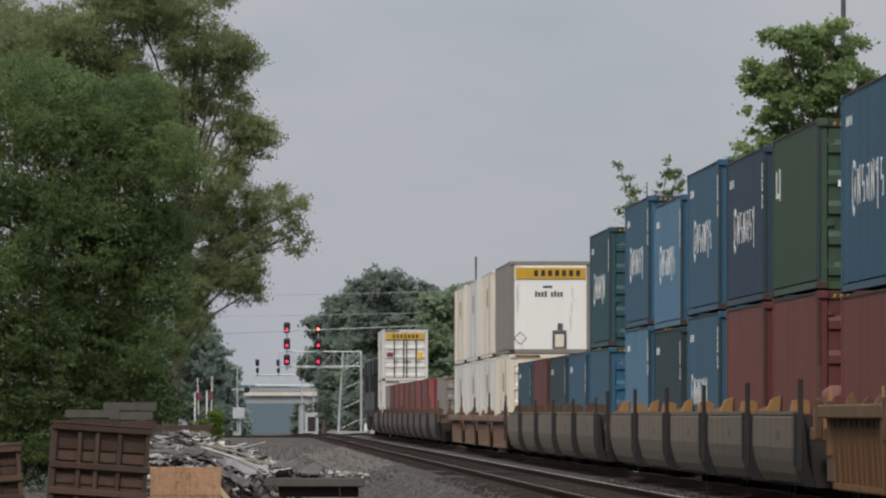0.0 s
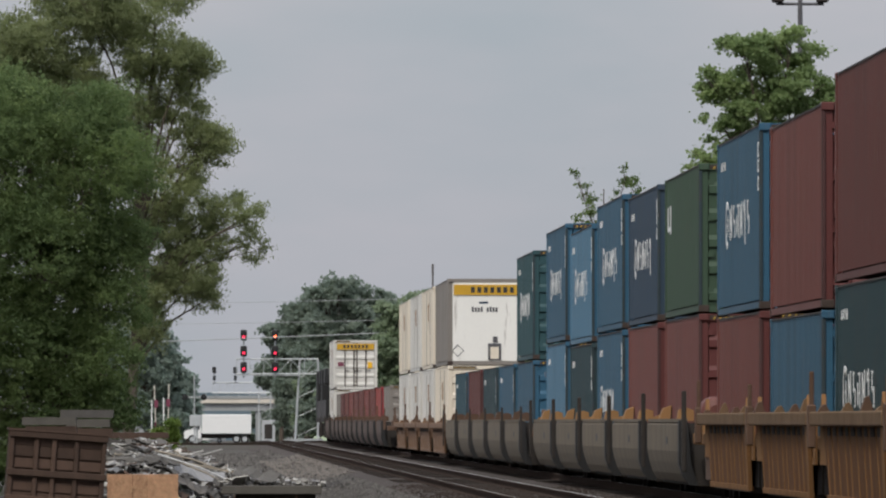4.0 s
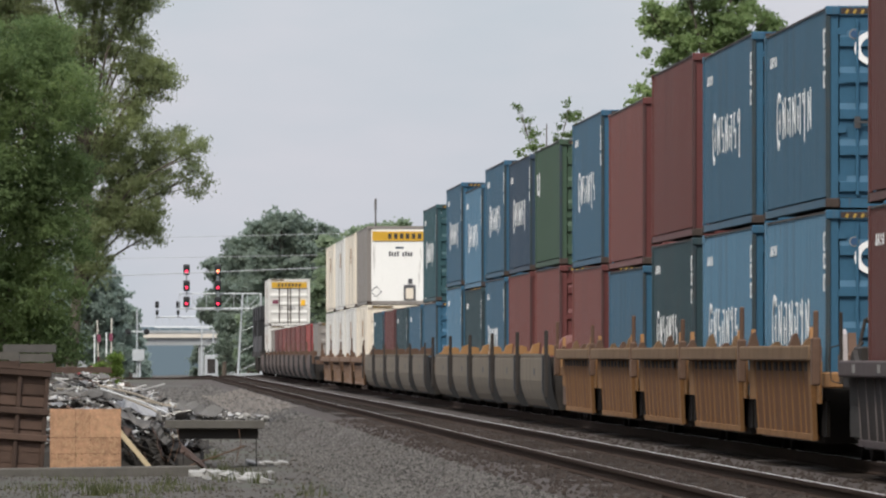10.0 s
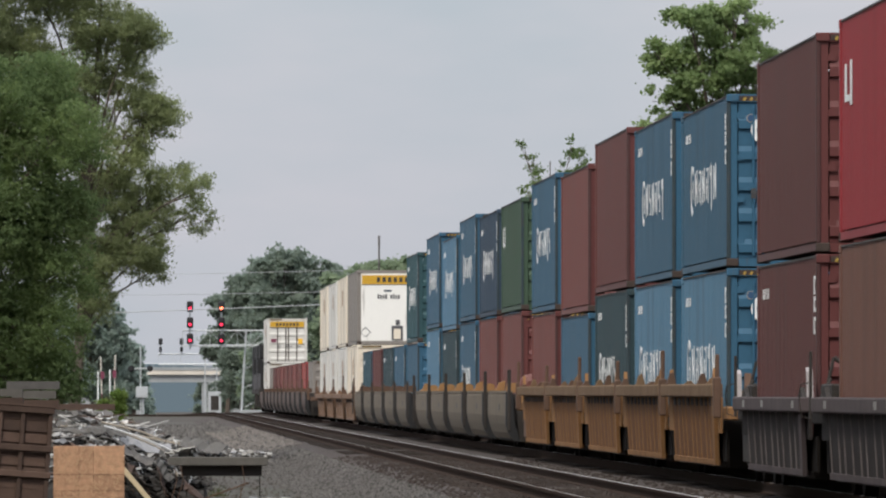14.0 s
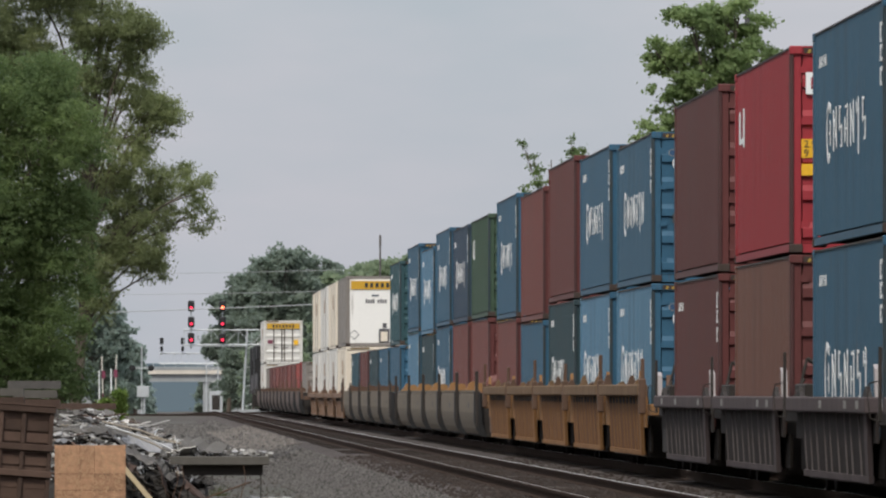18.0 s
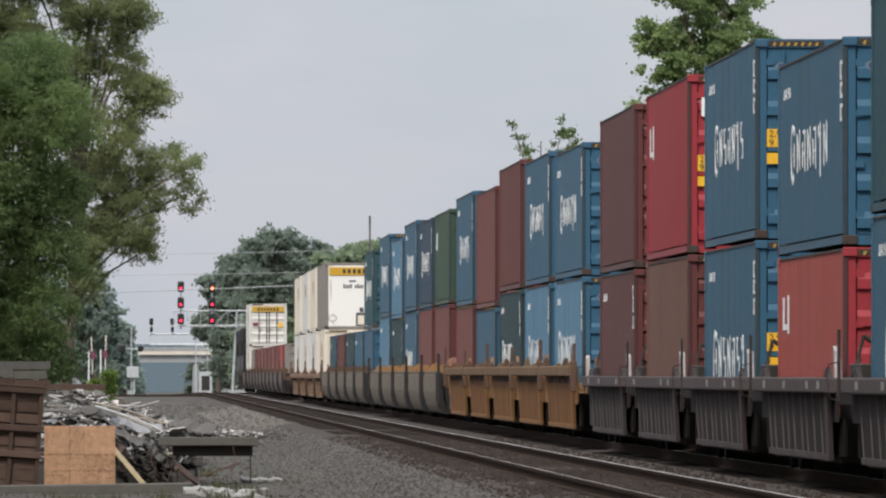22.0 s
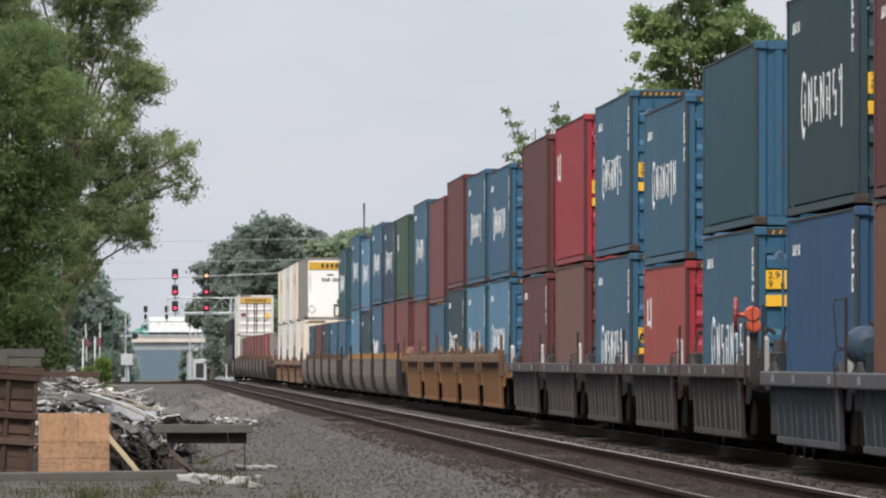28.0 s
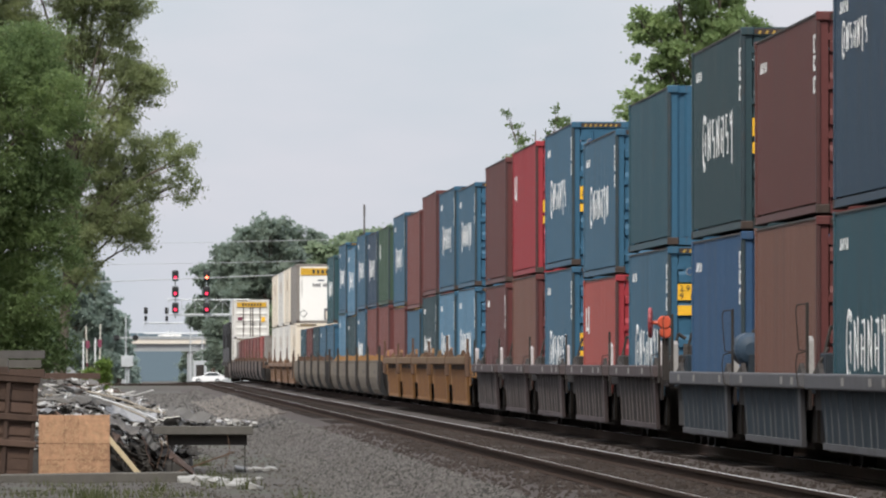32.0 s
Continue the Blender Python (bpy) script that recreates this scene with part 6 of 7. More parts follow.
leaves("foliage", [(0, 0, 0.8, 0.5, 0.3, 0.7), (0.25, 0, 1.5, 0.3, 0.3, 0.5), (-0.3, 0, 1.3, 0.3, 0.3, 0.5)], 4200, 0.1, L_SHRUB, shrub, 21, 0.12, 0.1, 0.35)
part("stems", tubes(*[((0, 0, 0), (0.26 * math.cos(i * 2.4), 0.2 * math.sin(i * 2.4), 1.8), 0.012) for i in range(7)]), M_BARK, shrub)
# the far end of the valley: a sheet whose pale glow stands in for haze
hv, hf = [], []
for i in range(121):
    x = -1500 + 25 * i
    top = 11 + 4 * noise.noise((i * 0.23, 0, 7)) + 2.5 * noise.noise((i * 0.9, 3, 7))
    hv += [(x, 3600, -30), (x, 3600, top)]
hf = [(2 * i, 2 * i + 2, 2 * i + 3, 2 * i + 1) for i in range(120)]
tagged(loose("backdrop", hv, hf, M_HAZE), "plain backdrop with pale blue-grey haze as its own glow", "backdrop", kind="structure")

# ---- poles and wires ----
pole = thing("light_mast", pose(20.7, 330, -0.4), "tall grey light mast with a crossarm of lamps", "light mast")
part("shaft", tubes(((0, 0, 0), (0, 0, 15.9), 0.13, 0.08, 12)), M_CHORD, pole)
part("crossarm", tubes(((-0.8, 0, 15.75), (0.8, 0, 15.75), 0.05)), M_CHORD, pole)
for x in (-0.75, 0.75):
    part("floodlight", soften(boxes((x - 0.2, x + 0.2, -0.2, 0.2, 15.8, 16.05)), 0.04, 1), M_DARKSTEEL, pole)
upole = thing("utility_pole", pose(17.7, 700, -0.5), "thin brown utility pole with a small top fitting", "pole")
part("shaft", tubes(((0, 0, 0), (0, 0, 12.9), 0.10, 0.06, 10)), M_GREYWOOD, upole)
part("top_fitting", tubes(((0, 0, 12.2), (0, 0, 13.0), 0.08)), M_GREYWOOD, upole)


def wire(x0, z0, x1, z1, d, r, sag):
    rows, n = [], 12
    pts = [(x0 + (x1 - x0) * i / n, d, z0 + (z1 - z0) * i / n - sag * 4 * (i / n) * (1 - i / n)) for i in range(n + 1)]
    bm = bmesh.new()
    rings = [[bm.verts.new((p[0], p[1] + r * math.cos(a), p[2] + r * math.sin(a))) for a in (0, 1.26, 2.51, 3.77, 5.03)] for p in pts]
    for i in range(n):
        for j in range(5):
            bm.faces.new((rings[i][j], rings[i][(j + 1) % 5], rings[i + 1][(j + 1) % 5], rings[i + 1][j]))
    w = solid("overhead_wire", bm, M_WIRE, "thin overhead wire across the line", "wire", group="overhead wires")
    return w


wire(-40, 9.3, 60, 13.2, 1120, 0.055, 0.4)
wire(-40, 12.3, 60, 14.0, 1120, 0.03, 0.6)
wire(-40, 14.5, 60, 16.5, 1120, 0.03, 0.6)
for x in (-40, 60):
    wp = thing("utility_pole", pose(x, 1120, -1.6), "brown wooden utility pole carrying wires over the line", "pole")
    part("shaft", tubes(((0, 0, 0), (0, 0, 18.6), 0.18, 0.12, 10)), M_OLDWOOD, wp)


# ---- the scrap heap beside the line ----
def plank_crate(m, w, h, depth, label, material, cols=4, rows_=3):
    """A timber crate of posts, boards and a dark inside."""
    c = thing("timber_crate", m, label, "crate", "timber crates")
    rng = random.Random(int(w * 100))
    t = 0.05
    part("back_board", boxes((0.06, w - 0.06, 0.09, 0.12, 0.05, h - 0.05)), M_OLDWOOD, c)
    for i in range(cols + 1):
        x = (w - 0.07) * (i + (0.22 * math.sin(i * 5.1 + w) if 0 < i < cols else 0)) / cols
        part("post", soften(boxes((x, x + 0.07, 0.0, 0.05, 0.0, h)), 0.008, 1), material, c)
    for i in range(rows_ + 1):
        z = (h - 0.1) * (0, 0.36, 0.62, 1)[i] if rows_ == 3 else (h - 0.1) * i / rows_
        part("rail", soften(boxes((-0.02, w + 0.02, -0.03, 0.0, z, z + 0.1)), 0.008, 1), material, c)
    n = 9
    for i in range(n):
        z = 0.03 + i * (h - 0.06) / n
        part("board", boxes((0.02, w - 0.02, 0.055, 0.08, z, z + (h - 0.06) / n * rng.uniform(0.8, 0.97))), material, c)
    for x in (0, w - 0.03):
        part("side_board", boxes((x, x + 0.03, 0.12, depth, 0, h)), material, c)
    part("top_board", boxes((-0.03, w + 0.03, -0.04, depth, h, h + 0.035)), material, c)
    return c


plank_crate(pose(-2.79, 152, -0.46, 0, 4, 3), 1.5, 1.66, 1.0, "dark brown timber crate with slatted front, leaning a little", M_OLDWOOD)
plank_crate(pose(-3.75, 150, -0.47, 0, -4, 5), 0.68, 1.28, 0.8, "brown timber crate with sloping boards", M_OLDWOOD, 2, 3)

osb = thing("plywood_box", pose(-1.21, 155, -0.47), "square box of new strand board in square panels", "box")
for x0, x1 in ((0, 0.4), (0.4, 0.63), (0.63, 1.118)):
    for z0, z1 in ((0, 0.25), (0.25, 0.51), (0.51, 0.96)):
        part("panel", boxes((x0 + 0.0025, x1 - 0.0025, 0, 0.018, z0 + 0.0025, z1 - 0.0025)), M_PLY, osb)
strand_rng = random.Random(31)
flakes = bmesh.new()
for i in range(240):      # curled strands that stand off the pressed face
    x, z = strand_rng.uniform(0.04, 1.06), strand_rng.uniform(0.03, 0.92)
    box(flakes, x - 0.03, x + 0.03, -0.0015, 0.002, z - 0.006, z + 0.006, pose(0, 0, 0, 0, strand_rng.uniform(0, 180), 0))
tagged(part("strand_layer", flakes, M_STRAND, osb, "pale and dark wood strands"), kind="stuff")
part("side_panel", boxes((1.10, 1.118, 0.02, 0.9, 0, 0.96)), M_PLY, osb)
part("side_panel", boxes((0.0, 0.018, 0.02, 0.9, 0, 0.96)), M_PLY, osb)
part("lid", boxes((0.02, 1.1, 0.02, 0.9, 0.94, 0.955)), M_PLY, osb)
part("backing", boxes((0.02, 1.1, 0.022, 0.03, 0.0, 0.94)), M_OLDWOOD, osb)

heap = thing("scrap_heap", pose(0, 165, -0.5), "heap of broken sheet metal, felt, timber and plaster", "scrap heap")
rng = random.Random(77)


def heap_top(x):
    """Height of the heap over its foot at a place along it."""
    if x < -0.7:
        return 1.25 + 0.3 * (x + 1.4) / 0.7
    if x < 0.0:
        return 1.55 - 0.3 * (x + 0.7) / 0.7
    return max(0.7, 1.25 - 0.33 * x)


def heap_at(x, y):
    """The heap's surface: steep towards the boxes, falling away behind."""
    f = min(1.0, max(0.0, (y + 2.6) / 2.2)) if y < -0.4 else max(0.0, 1 - (y + 0.4) / 2.6)
    return max(-0.05, heap_top(x) * (0.25 + 0.75 * f) + 0.1 * noise.noise((x * 3, y * 3, 3)))


# near-black core: shade between the pieces is put into its colour
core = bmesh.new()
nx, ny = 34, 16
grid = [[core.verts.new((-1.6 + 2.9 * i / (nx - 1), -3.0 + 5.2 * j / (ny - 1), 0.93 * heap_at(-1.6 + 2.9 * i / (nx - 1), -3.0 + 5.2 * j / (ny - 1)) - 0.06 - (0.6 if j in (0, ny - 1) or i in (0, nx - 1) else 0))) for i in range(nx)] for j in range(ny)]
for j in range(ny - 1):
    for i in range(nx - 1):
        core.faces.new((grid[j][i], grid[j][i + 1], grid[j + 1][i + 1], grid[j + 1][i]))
part("rubble_core", core, M_HOLLOWSHADE, heap)


def bent_sheet(w, l, seed):
    r = random.Random(seed)
    bm = bmesh.new()
    n = 7
    rows_ = []
    for i in range(n + 1):
        z = (0.09 if l < 0.45 else 0.045) * l * math.sin(i * 1.3 + r.random() * 3) * r.uniform(0.3, 1.2)
        rows_.append([bm.verts.new((-w / 2 + w * j / 2, -l / 2 + l * i / n, z + 0.05 * l * r.uniform(-1, 1))) for j in range(3)])
    for i in range(n):
        for j in range(2):
            bm.faces.new((rows_[i][j], rows_[i][j + 1], rows_[i + 1][j + 1], rows_[i + 1][j]))
    ex = bmesh.ops.extrude_face_region(bm, geom=bm.faces[:])
    for v in (e for e in ex["geom"] if isinstance(e, bmesh.types.BMVert)):
        v.co.z -= 0.012
    return bm


for i in range(430):
    x = rng.uniform(-1.45, 1.25)
    yy = rng.uniform(-2.4, 0.2)
    z = heap_at(x, yy) + rng.uniform(-0.05, 0.05)
    kind = rng.random()
    m = pose(x, yy, z, rng.uniform(5, 40), rng.uniform(-14, 22), rng.uniform(-60, 60)) @ pose(0, 0, 0, 0, 0, 90)
    # low pieces go near-black to paint the shaded hollow by the deck
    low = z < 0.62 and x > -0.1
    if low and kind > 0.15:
        part("felt_sheet", bent_sheet(rng.uniform(0.1, 0.28), rng.uniform(0.25, 0.6), i), M_HOLLOWSHADE, heap, m=m)
    elif kind < 0.34:
        part("metal_sheet", bent_sheet(rng.uniform(0.03, 0.11), rng.uniform(0.2, 0.8), i), M_SCRAP if i % 6 else M_SCRAPDARK, heap, m=m)
    elif kind < 0.41:
        part("felt_sheet", bent_sheet(rng.uniform(0.12, 0.35), rng.uniform(0.25, 0.6), i), M_SCRAPDARK, heap, m=m)
    elif kind < 0.86:
        l = rng.uniform(0.25, 1.15)
        part("plank", boxes((-0.018, 0.018, -l / 2, l / 2, -0.007, 0.007)), M_GREYWOOD if rng.random() < 0.4 else (M_PLASTER if rng.random() < 0.5 else M_OLDWOOD), heap, m=m)
    else:
        s = rng.uniform(0.02, 0.06)
        part("plaster_lump", soften(boxes((-s, s, -s * 0.7, s * 0.7, -s * 0.5, s * 0.5)), s * 0.2, 1), M_PLASTER, heap, m=m)
for i in range(10):      # larger crumpled sheets
    x, yy = rng.uniform(-0.5, 1.1), rng.uniform(-2.3, -0.6)
    part("metal_sheet", bent_sheet(rng.uniform(0.14, 0.3), rng.uniform(0.4, 0.8), 700 + i), (M_SCRAP, M_SCRAPDARK, M_GREYWOOD, M_SCRAPDARK)[i % 4], heap, m=pose(x, yy, heap_at(x, yy) + 0.05, rng.uniform(10, 60), rng.uniform(-18, 18), rng.uniform(60, 120)))
# a long crumpled skin slides from the heap onto the deck, with torn edges hanging
for i, (x, y, z, w_, l_, tilt, mat_) in enumerate(((0.25, -2.2, 0.98, 0.34, 0.85, 14, M_SCRAP), (0.72, -2.7, 0.78, 0.3, 0.5, 22, M_SCRAPDARK), (0.55, -3.0, 0.56, 0.22, 0.42, 52, M_SCRAPDARK), (-0.35, -2.3, 1.2, 0.25, 0.6, 8, M_SCRAPDARK), (0.1, -2.5, 0.8, 0.22, 0.6, 24, M_GREYWOOD), (-0.95, -2.2, 1.2, 0.14, 0.8, 2, M_SCRAPDARK))):
    part("metal_sheet", bent_sheet(w_, l_, 900 + i), mat_, heap, m=pose(x, y, z, 28, tilt, 0) @ pose(0, 0, 0, 0, 0, 90))
for i in range(90):      # torn bright strips and splinters that stick out of the heap
    x, yy = rng.uniform(-1.35, 1.15), rng.uniform(-2.4, -0.4)
    l = rng.uniform(0.18, 0.6)
    part("torn_strip", bent_sheet(rng.uniform(0.01, 0.026), l, 1200 + i), M_SCRAPBRIGHT if i % 3 else M_BEIGEPLANK, heap, m=pose(x, yy, heap_at(x, yy) + 0.08, rng.uniform(-30, 30), rng.uniform(-40, 40), rng.uniform(0, 180)) @ pose(0, 0, 0, 0, 0, 90))
for q, (x, z, tilt, l) in enumerate(((0.15, 1.08, 19, 0.62), (0.3, 0.98, 24, 0.5), (0.05, 1.2, 15, 0.55))):      # long pale rods that slope off the heap
    part("rod", tubes(((-l, 0, 0), (l * 0.2, 0, 0.02), 0.016), ((l * 0.2, 0, 0.02), (l, 0, -0.03), 0.014)), M_BEIGEPLANK if q else M_SCRAPBRIGHT, heap, m=pose(x, -2.75 + 0.1 * q, z, 0, tilt, 0))
part("plank", boxes((-0.8, 0.8, -0.03, 0.03, -0.015, 0.015)), M_BEIGEPLANK, heap, "pale long plank", m=pose(0.45, -1.0, 1.05, 0, 11, -8))

solid("timber_prop", soften(boxes((-0.04, 0.04, -0.03, 0.03, 0, 0.82)), 0.006, 1), M_PALEWOOD, "pale new timber leaning on the heap", "timber", m=pose(0.37, 157.5, -0.47, 0, -40, 0))

deck = thing("flat_deck", pose(0.62, 160, -0.5), "grey timber deck on short legs loaded with rubble", "platform")
part("deck_slab", soften(boxes((0, 1.62, 0, 1.6, 0.64, 0.78)), 0.01, 1), M_DECK, deck)
# dark block added to paint the shade below the slab
part("under_box", boxes((0.22, 1.52, 0.16, 1.5, 0.47, 0.638)), M_DARKSTEEL, deck, "dark block standing for the shade under the deck")
for x, y in ((0.3, 0.5), (1.5, 1.3)):
    part("leg", boxes((x - 0.009, x + 0.009, y - 0.02, y + 0.02, 0, 0.48)), M_DARKSTEEL, deck)
rub = thing("deck_rubble", pose(0.62, 160, 0.26), "loose pile of broken plaster and slate on a deck", "rubble")
for i in range(150):
    x = rng.uniform(0.06, 1.66)
    s = rng.uniform(0.015, 0.055)
    z = (0.16 - 0.12 * abs(x - 0.75)) * rng.random()
    part("lump", boxes((-s, s, -s, s, -s * 0.5, s * 0.5)), rng.choice((M_PLASTER, M_GREYWOOD, M_SCRAP)), rub, m=pose(x, rng.uniform(0.1, 1.4), max(z, 0.0) + s * 0.4, rng.uniform(-30, 30), rng.uniform(-30, 30), rng.uniform(0, 90)))
part("metal_sheet", bent_sheet(0.3, 0.75, 500), M_SCRAPDARK, rub, "crumpled dark sheet metal", m=pose(0.55, 0.3, 0.2, 15, -25, 60))
part("metal_sheet", bent_sheet(0.25, 0.5, 501), M_SCRAP, rub, m=pose(0.2, 0.2, 0.1, -10, 20, 80))

solid("felt_flap", bent_sheet(0.5, 0.6, 502), M_OLDWOOD, "curled dark brown board on the ground", "board", m=pose(1.05, 154, -0.28, 20, 35, 20))
slab_specs = ((1.05, 150.5, 0.13), (1.35, 150, 0.17), (1.6, 149.5, 0.14), (1.55, 147.5, 0.2), (1.85, 146, 0.17), (1.3, 152, 0.11), (1.75, 143, 0.15), (2.0, 141, 0.12), (2.05, 162, 0.12), (2.35, 163, 0.1), (2.6, 164, 0.1), (1.9, 150, 0.1), (1.2, 147, 0.1), (2.2, 152, 0.08), (1.45, 151.2, 0.12), (1.7, 148.4, 0.13), (1.68, 145, 0.14), (1.9, 144.2, 0.12), (2.0, 147.4, 0.09), (1.15, 152.4, 0.12), (2.25, 163.4, 0.08), (2.48, 162.6, 0.09))
for x, y, s in slab_specs:
    s *= 0.54
    bm = soften(boxes((-s * 0.9, s * 0.9, -s * 1.2, s * 1.2, -s * 0.5, s * 0.75)), s * 0.15, 1)
    for v in bm.verts:
        v.co += Vector((noise.noise(v.co * 7 + Vector((x, y, 0))), noise.noise(v.co * 7), noise.noise(v.co * 7 + Vector((5, 0, 0))))) * s * 1.05
    solid("broken_slab", bm, M_SLAB, "broken whitish concrete slab on the ground", "rubble", m=pose(x, y, ground_z(x, y) + s * 0.2, rng.uniform(-8, 8), rng.uniform(-8, 8), rng.uniform(0, 180)), group="broken slabs")
solid("timber_baulk", soften(boxes((-3.0, 1.1, -0.12, 0.12, -0.2, 0.15)), 0.02, 1), M_DECK, "long dark grey-brown timber baulk lying in front of the boxes", "timber", m=pose(0, 150.8, -0.52, 0, -0.8, 1))

for x in (0.1, 0.2, 1.2):      # loose wires hang from the edge of the deck
    part("hanging_wire", tubes(((x, 0.0, 0.64), (x + 0.04, -0.02, 0.4), 0.006), ((x + 0.04, -0.02, 0.4), (x - 0.05, -0.02, 0.1), 0.006)), M_IRON, deck)
part("loose_rod", tubes(((0.35, -0.05, 0.02), (1.3, 0.1, 0.36), 0.012)), M_IRON, deck)
for i in range(26):      # near-black sheets and a few boards that paint the shaded hollow beside the box
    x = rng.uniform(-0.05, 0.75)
    part("felt_sheet", bent_sheet(rng.uniform(0.12, 0.3), rng.uniform(0.25, 0.6), 800 + i), M_HOLLOWSHADE if i % 4 else M_OLDWOOD, heap, m=pose(x, rng.uniform(-3.4, -2.6), rng.uniform(0.03, 0.5) * (1 - 0.5 * x), rng.uniform(20, 70), rng.uniform(-25, 25), rng.uniform(50, 130)))

wheel_ = thing("cart_wheel", pose(-2.74, 149.2, -0.27), "small black rubber cart wheel standing beside the crate", "wheel")
part("tyre", tubes(*[((0.19 * math.cos(a * math.pi / 10), 0, 0.19 * math.sin(a * math.pi / 10)), (0.19 * math.cos((a + 1) * math.pi / 10), 0, 0.19 * math.sin((a + 1) * math.pi / 10)), 0.045) for a in range(20)]), M_TYRE, wheel_)
part("rim", tubes(((0, -0.02, 0), (0, 0.02, 0), 0.13, 0.13, 18)), M_CHORD, wheel_)

# grey stacked boards and a low wall behind
for i, (x0, x1, z0, z1, d) in enumerate(((-2.9, -1.9, 0.9, 1.42, 176), (-2.3, -1.3, 1.0, 1.56, 182), (-1.6, -0.3, 0.8, 1.12, 196))):
    pal = thing("board_stack", pose(x0, d, -0.5), "stack of grey weathered boards and pallets", "boards", "board stacks")
    n = 12
    for j in range(n):
        zz = (z1 + 0.5) * j / n
        part("board", boxes((rng.uniform(0, 0.12), x1 - x0 - rng.uniform(0, 0.12), 0, 1.2, zz, zz + (z1 + 0.5) / n * 0.86)), (M_GREYWOOD, M_OLDWOOD, M_DECK)[(j * 7 + i) % 3], pal)

# weeds
for i, (x, y, n) in enumerate(((-0.4, 127, 60), (0.2, 118, 40), (-1.0, 122, 50), (0.6, 140, 40), (1.5, 172, 60), (-0.2, 130, 50), (2.4, 128, 30), (1.0, 110, 40), (1.55, 150, 40), (1.75, 146.5, 70), (1.95, 142, 50), (1.5, 153, 40))):
    w = bmesh.new()
    r = random.Random(900 + i)
    for q in range(n):
        a = r.uniform(0, 6.28)
        rad = r.uniform(0, 0.22)
        bx, by = rad * math.cos(a), rad * math.sin(a)
        h = r.uniform(0.08, 0.28)
        dx, dy = r.uniform(-0.1, 0.1), r.uniform(-0.1, 0.1)
        v = [w.verts.new(c) for c in ((bx - 0.008, by, 0), (bx + 0.008, by, 0), (bx + dx, by + dy, h))]
        w.faces.new(v)
    solid("weed_tuft", w, L_GRASS, "tuft of green weeds in the gravel", "weeds", m=pose(x, y, ground_z(x, y) - 0.02), group="weed tufts")

# dry grass in front of the boxes
gr = np.random.default_rng(9)
gv, gf = [], []
for i in range(5200):
    x, y = gr.uniform(-3.2, 2.0), gr.uniform(100, 149)
    if noise.noise((x * 0.9, y * 0.13, 4)) < 0.02 + 0.12 * max(0, x):
        continue
    z, hgt, a = ground_z(x, y), gr.uniform(0.03, 0.13), gr.uniform(-0.05, 0.05)
    k0 = len(gv)
    gv += [(x - 0.008, y, z - 0.02), (x + 0.008, y, z - 0.02), (x + a, y + a, z + hgt)]
    gf.append((k0, k0 + 1, k0 + 2))
tagged(loose("grass", gv, gf, L_GRASS), "sparse dry grass on bare ground", "grass", kind="stuff")

# ---- ties and loose stones ----
tie_mesh = as_mesh("tie", boxes((-1.3, 1.3, -0.115, 0.115, -0.18, 0)))
tracks = [o for o in scene.objects if o.name.startswith("track") and o.type == "EMPTY"]
for t_ob, cx in zip(tracks, (NEAR_X, TRAIN_X)):
    n = 290 if cx == NEAR_X else 110
    for i in range(n):
        piece("tie", tie_mesh, M_TIE, t_ob, m=pose(cx, 84 + i * 0.52, -0.166))
    rest = bmesh.new()
    for i in range(900):
        d = 84 + (n + i) * 0.52
        box(rest, cx - 1.3, cx + 1.3, d - 0.115, d + 0.115, -0.346 + rail_z(d), -0.166 + rail_z(d))
    tagged(part("far_ties", rest, M_TIE, t_ob), kind="stuff")

srng = np.random.default_rng(5)


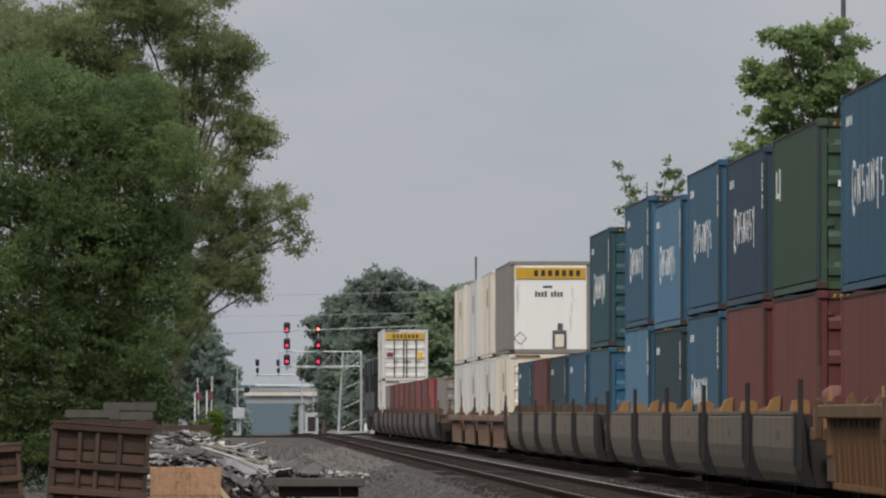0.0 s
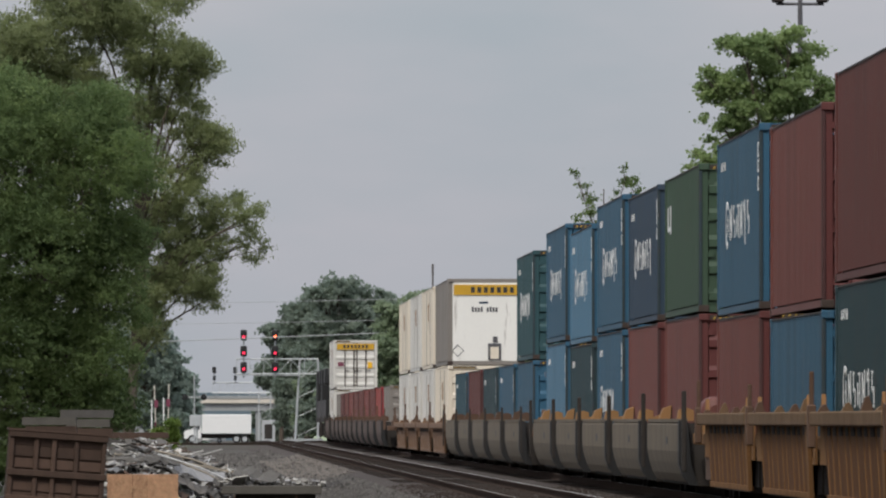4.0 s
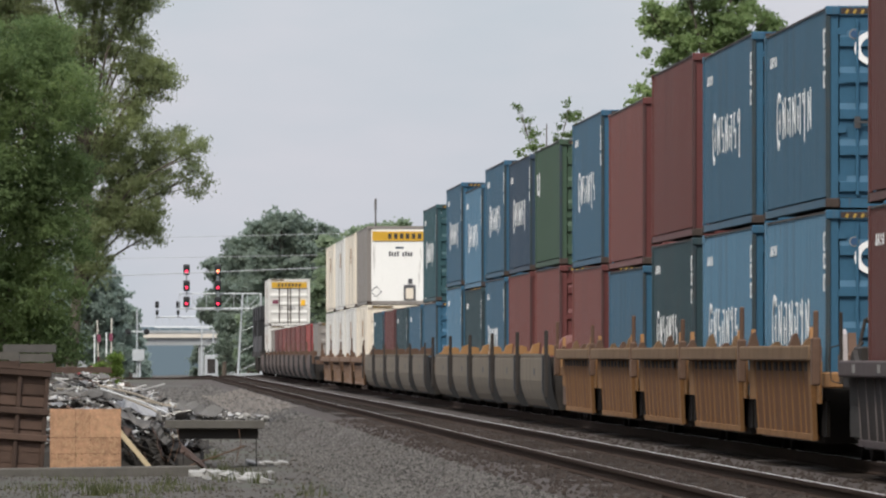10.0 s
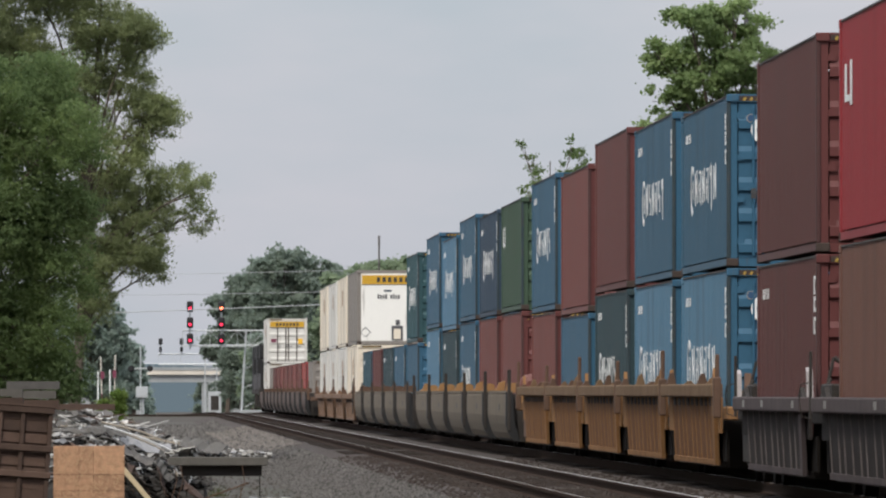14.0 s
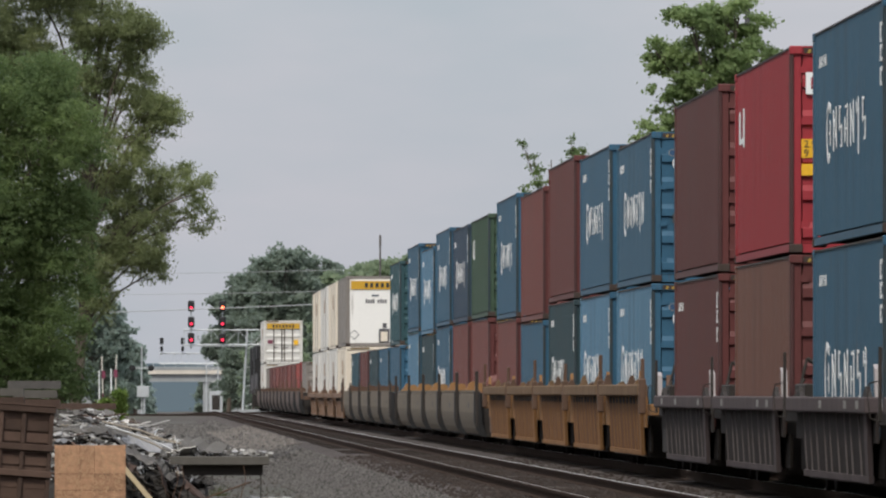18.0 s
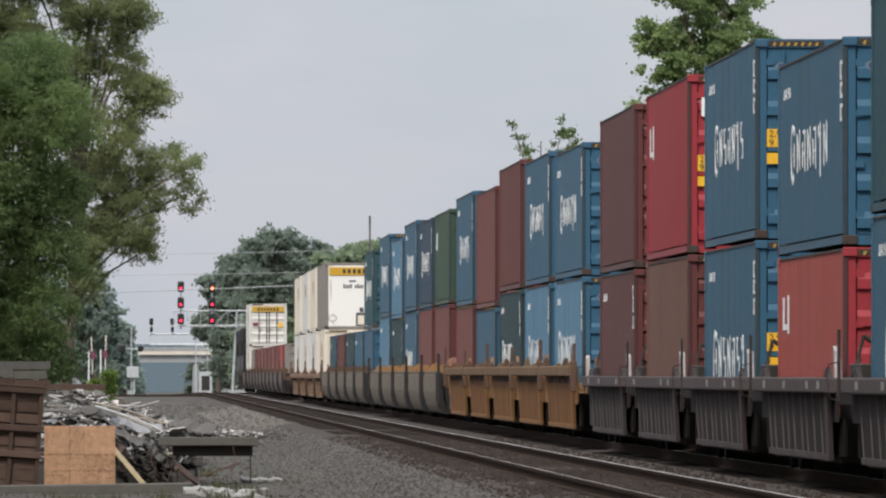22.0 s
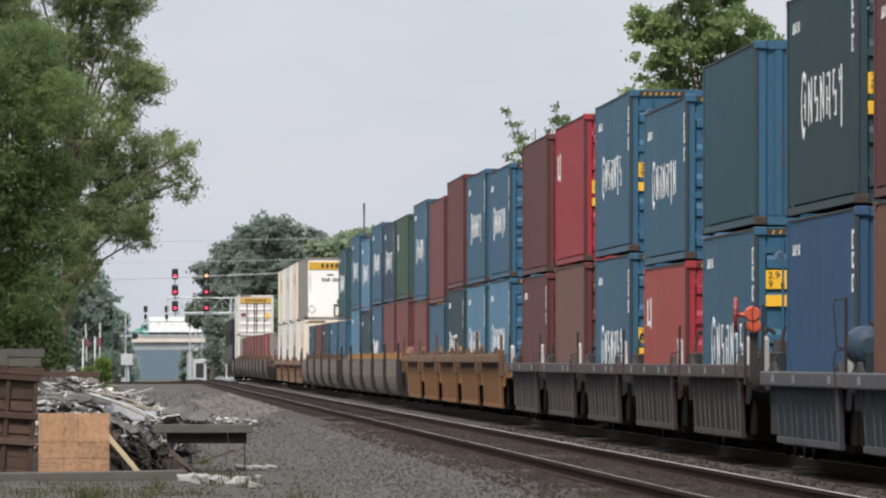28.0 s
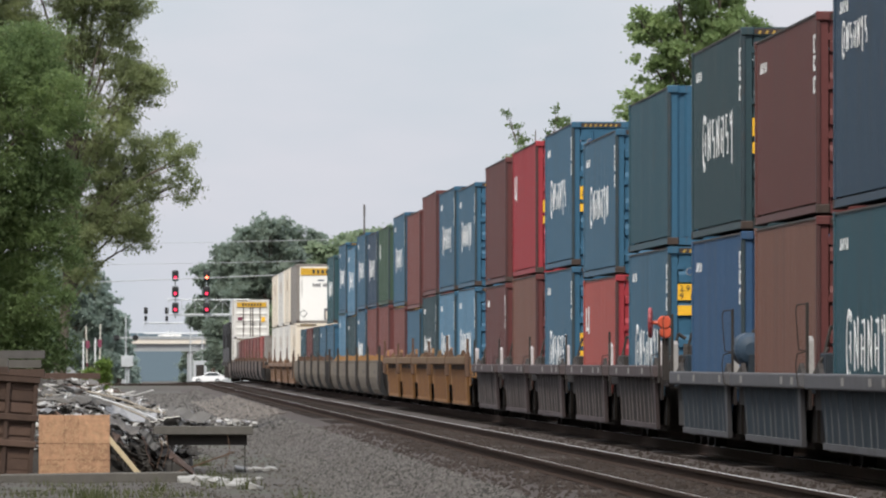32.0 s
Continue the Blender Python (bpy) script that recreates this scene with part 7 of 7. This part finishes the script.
def stones(name, n, xr, yr, size, height, label):
    verts, faces = [], []
    base = np.array([(1, 0, 0), (-0.5, 0.87, 0), (-0.5, -0.87, 0), (0, 0, 0.8), (0.1, 0.1, -0.6)])
    tri = ((0, 1, 3), (1, 2, 3), (2, 0, 3), (1, 0, 4), (2, 1, 4), (0, 2, 4))
    u = srng.uniform(0, 1, n)
    ys_ = yr[0] * (yr[1] / yr[0]) ** u
    xs_ = srng.uniform(xr[0], xr[1], n)
    for i in range(n):
        a = srng.uniform(0, 6.28)
        c, s = math.cos(a), math.sin(a)
        sc = size * srng.uniform(0.5, 1.5)
        p = base * sc * srng.uniform(0.7, 1.3, (5, 3))
        z = height(xs_[i], ys_[i])
        k0 = len(verts)
        for q in p:
            verts.append((xs_[i] + q[0] * c - q[1] * s, ys_[i] + q[0] * s + q[1] * c, z + q[2] + sc * 0.2))
        faces += [(k0 + a_, k0 + b_, k0 + c_) for a_, b_, c_ in tri]
    ob = loose(name, verts, faces, M_STONE)
    return tagged(ob, label, "stones", kind="stuff")


def bed_z(x, d):
    for (xa, za), (xb, zb) in zip(profile, profile[1:]):
        if xa <= x <= xb:
            return za + (zb - za) * (x - xa) / (xb - xa) + rail_z(d)
    return ground_z(x, d)


stones("ballast_stones", 44000, (2.9, 4.75), (84, 360), 0.021, lambda x, d: max(bed_z(x, d), ground_z(x, d)), "loose grey crushed stones along the shoulder")
stones("bed_stones", 9000, (4.75, 8.8), (84, 230), 0.03, bed_z, "dark brown stones between the ties").data.materials[0] = M_BALLAST
stones("far_stones", 14000, (-1.0, 4.6), (255, 560), 0.05, lambda x, d: max(bed_z(x, d), ground_z(x, d)), "grey crushed stones beside the far track")
# paler stones paint a sunlit patch beside the near track
stones("pale_stones", 1500, (3.3, 5.0), (285, 430), 0.045, lambda x, d: max(bed_z(x, d), ground_z(x, d)) + 0.03, "gravel paled to stand for a sunlit patch beside the track").data.materials[0] = M_SUNPATCH
stones("ground_stones", 9000, (-4.5, 3.1), (95, 260), 0.022, ground_z, "scattered dark stones on dusty ground").data.materials[0] = M_EARTHSTONE


# ---- what moves ----
def motions():
    times = (0, 8, 16, 24, 32)
    for ob, s, x, z in MOVES:
        walk(ob, [(t, pose(x, s + SPEED * t, z + rail_z(s + SPEED * t))) for t in times])
    ob, x, v, y, z = BRAKING
    walk(ob, [(t, pose(x + v * t + 2.1 * math.exp(-t / 0.9), y, z)) for t in (0, 0.3, 0.6, 1, 1.5, 2, 3, 4, 8, 16, 24, 32)])
    for ob, x, v, y, z in ROAD:
        walk(ob, [(t, pose(x + v * t, y, z)) for t in times])


motions()
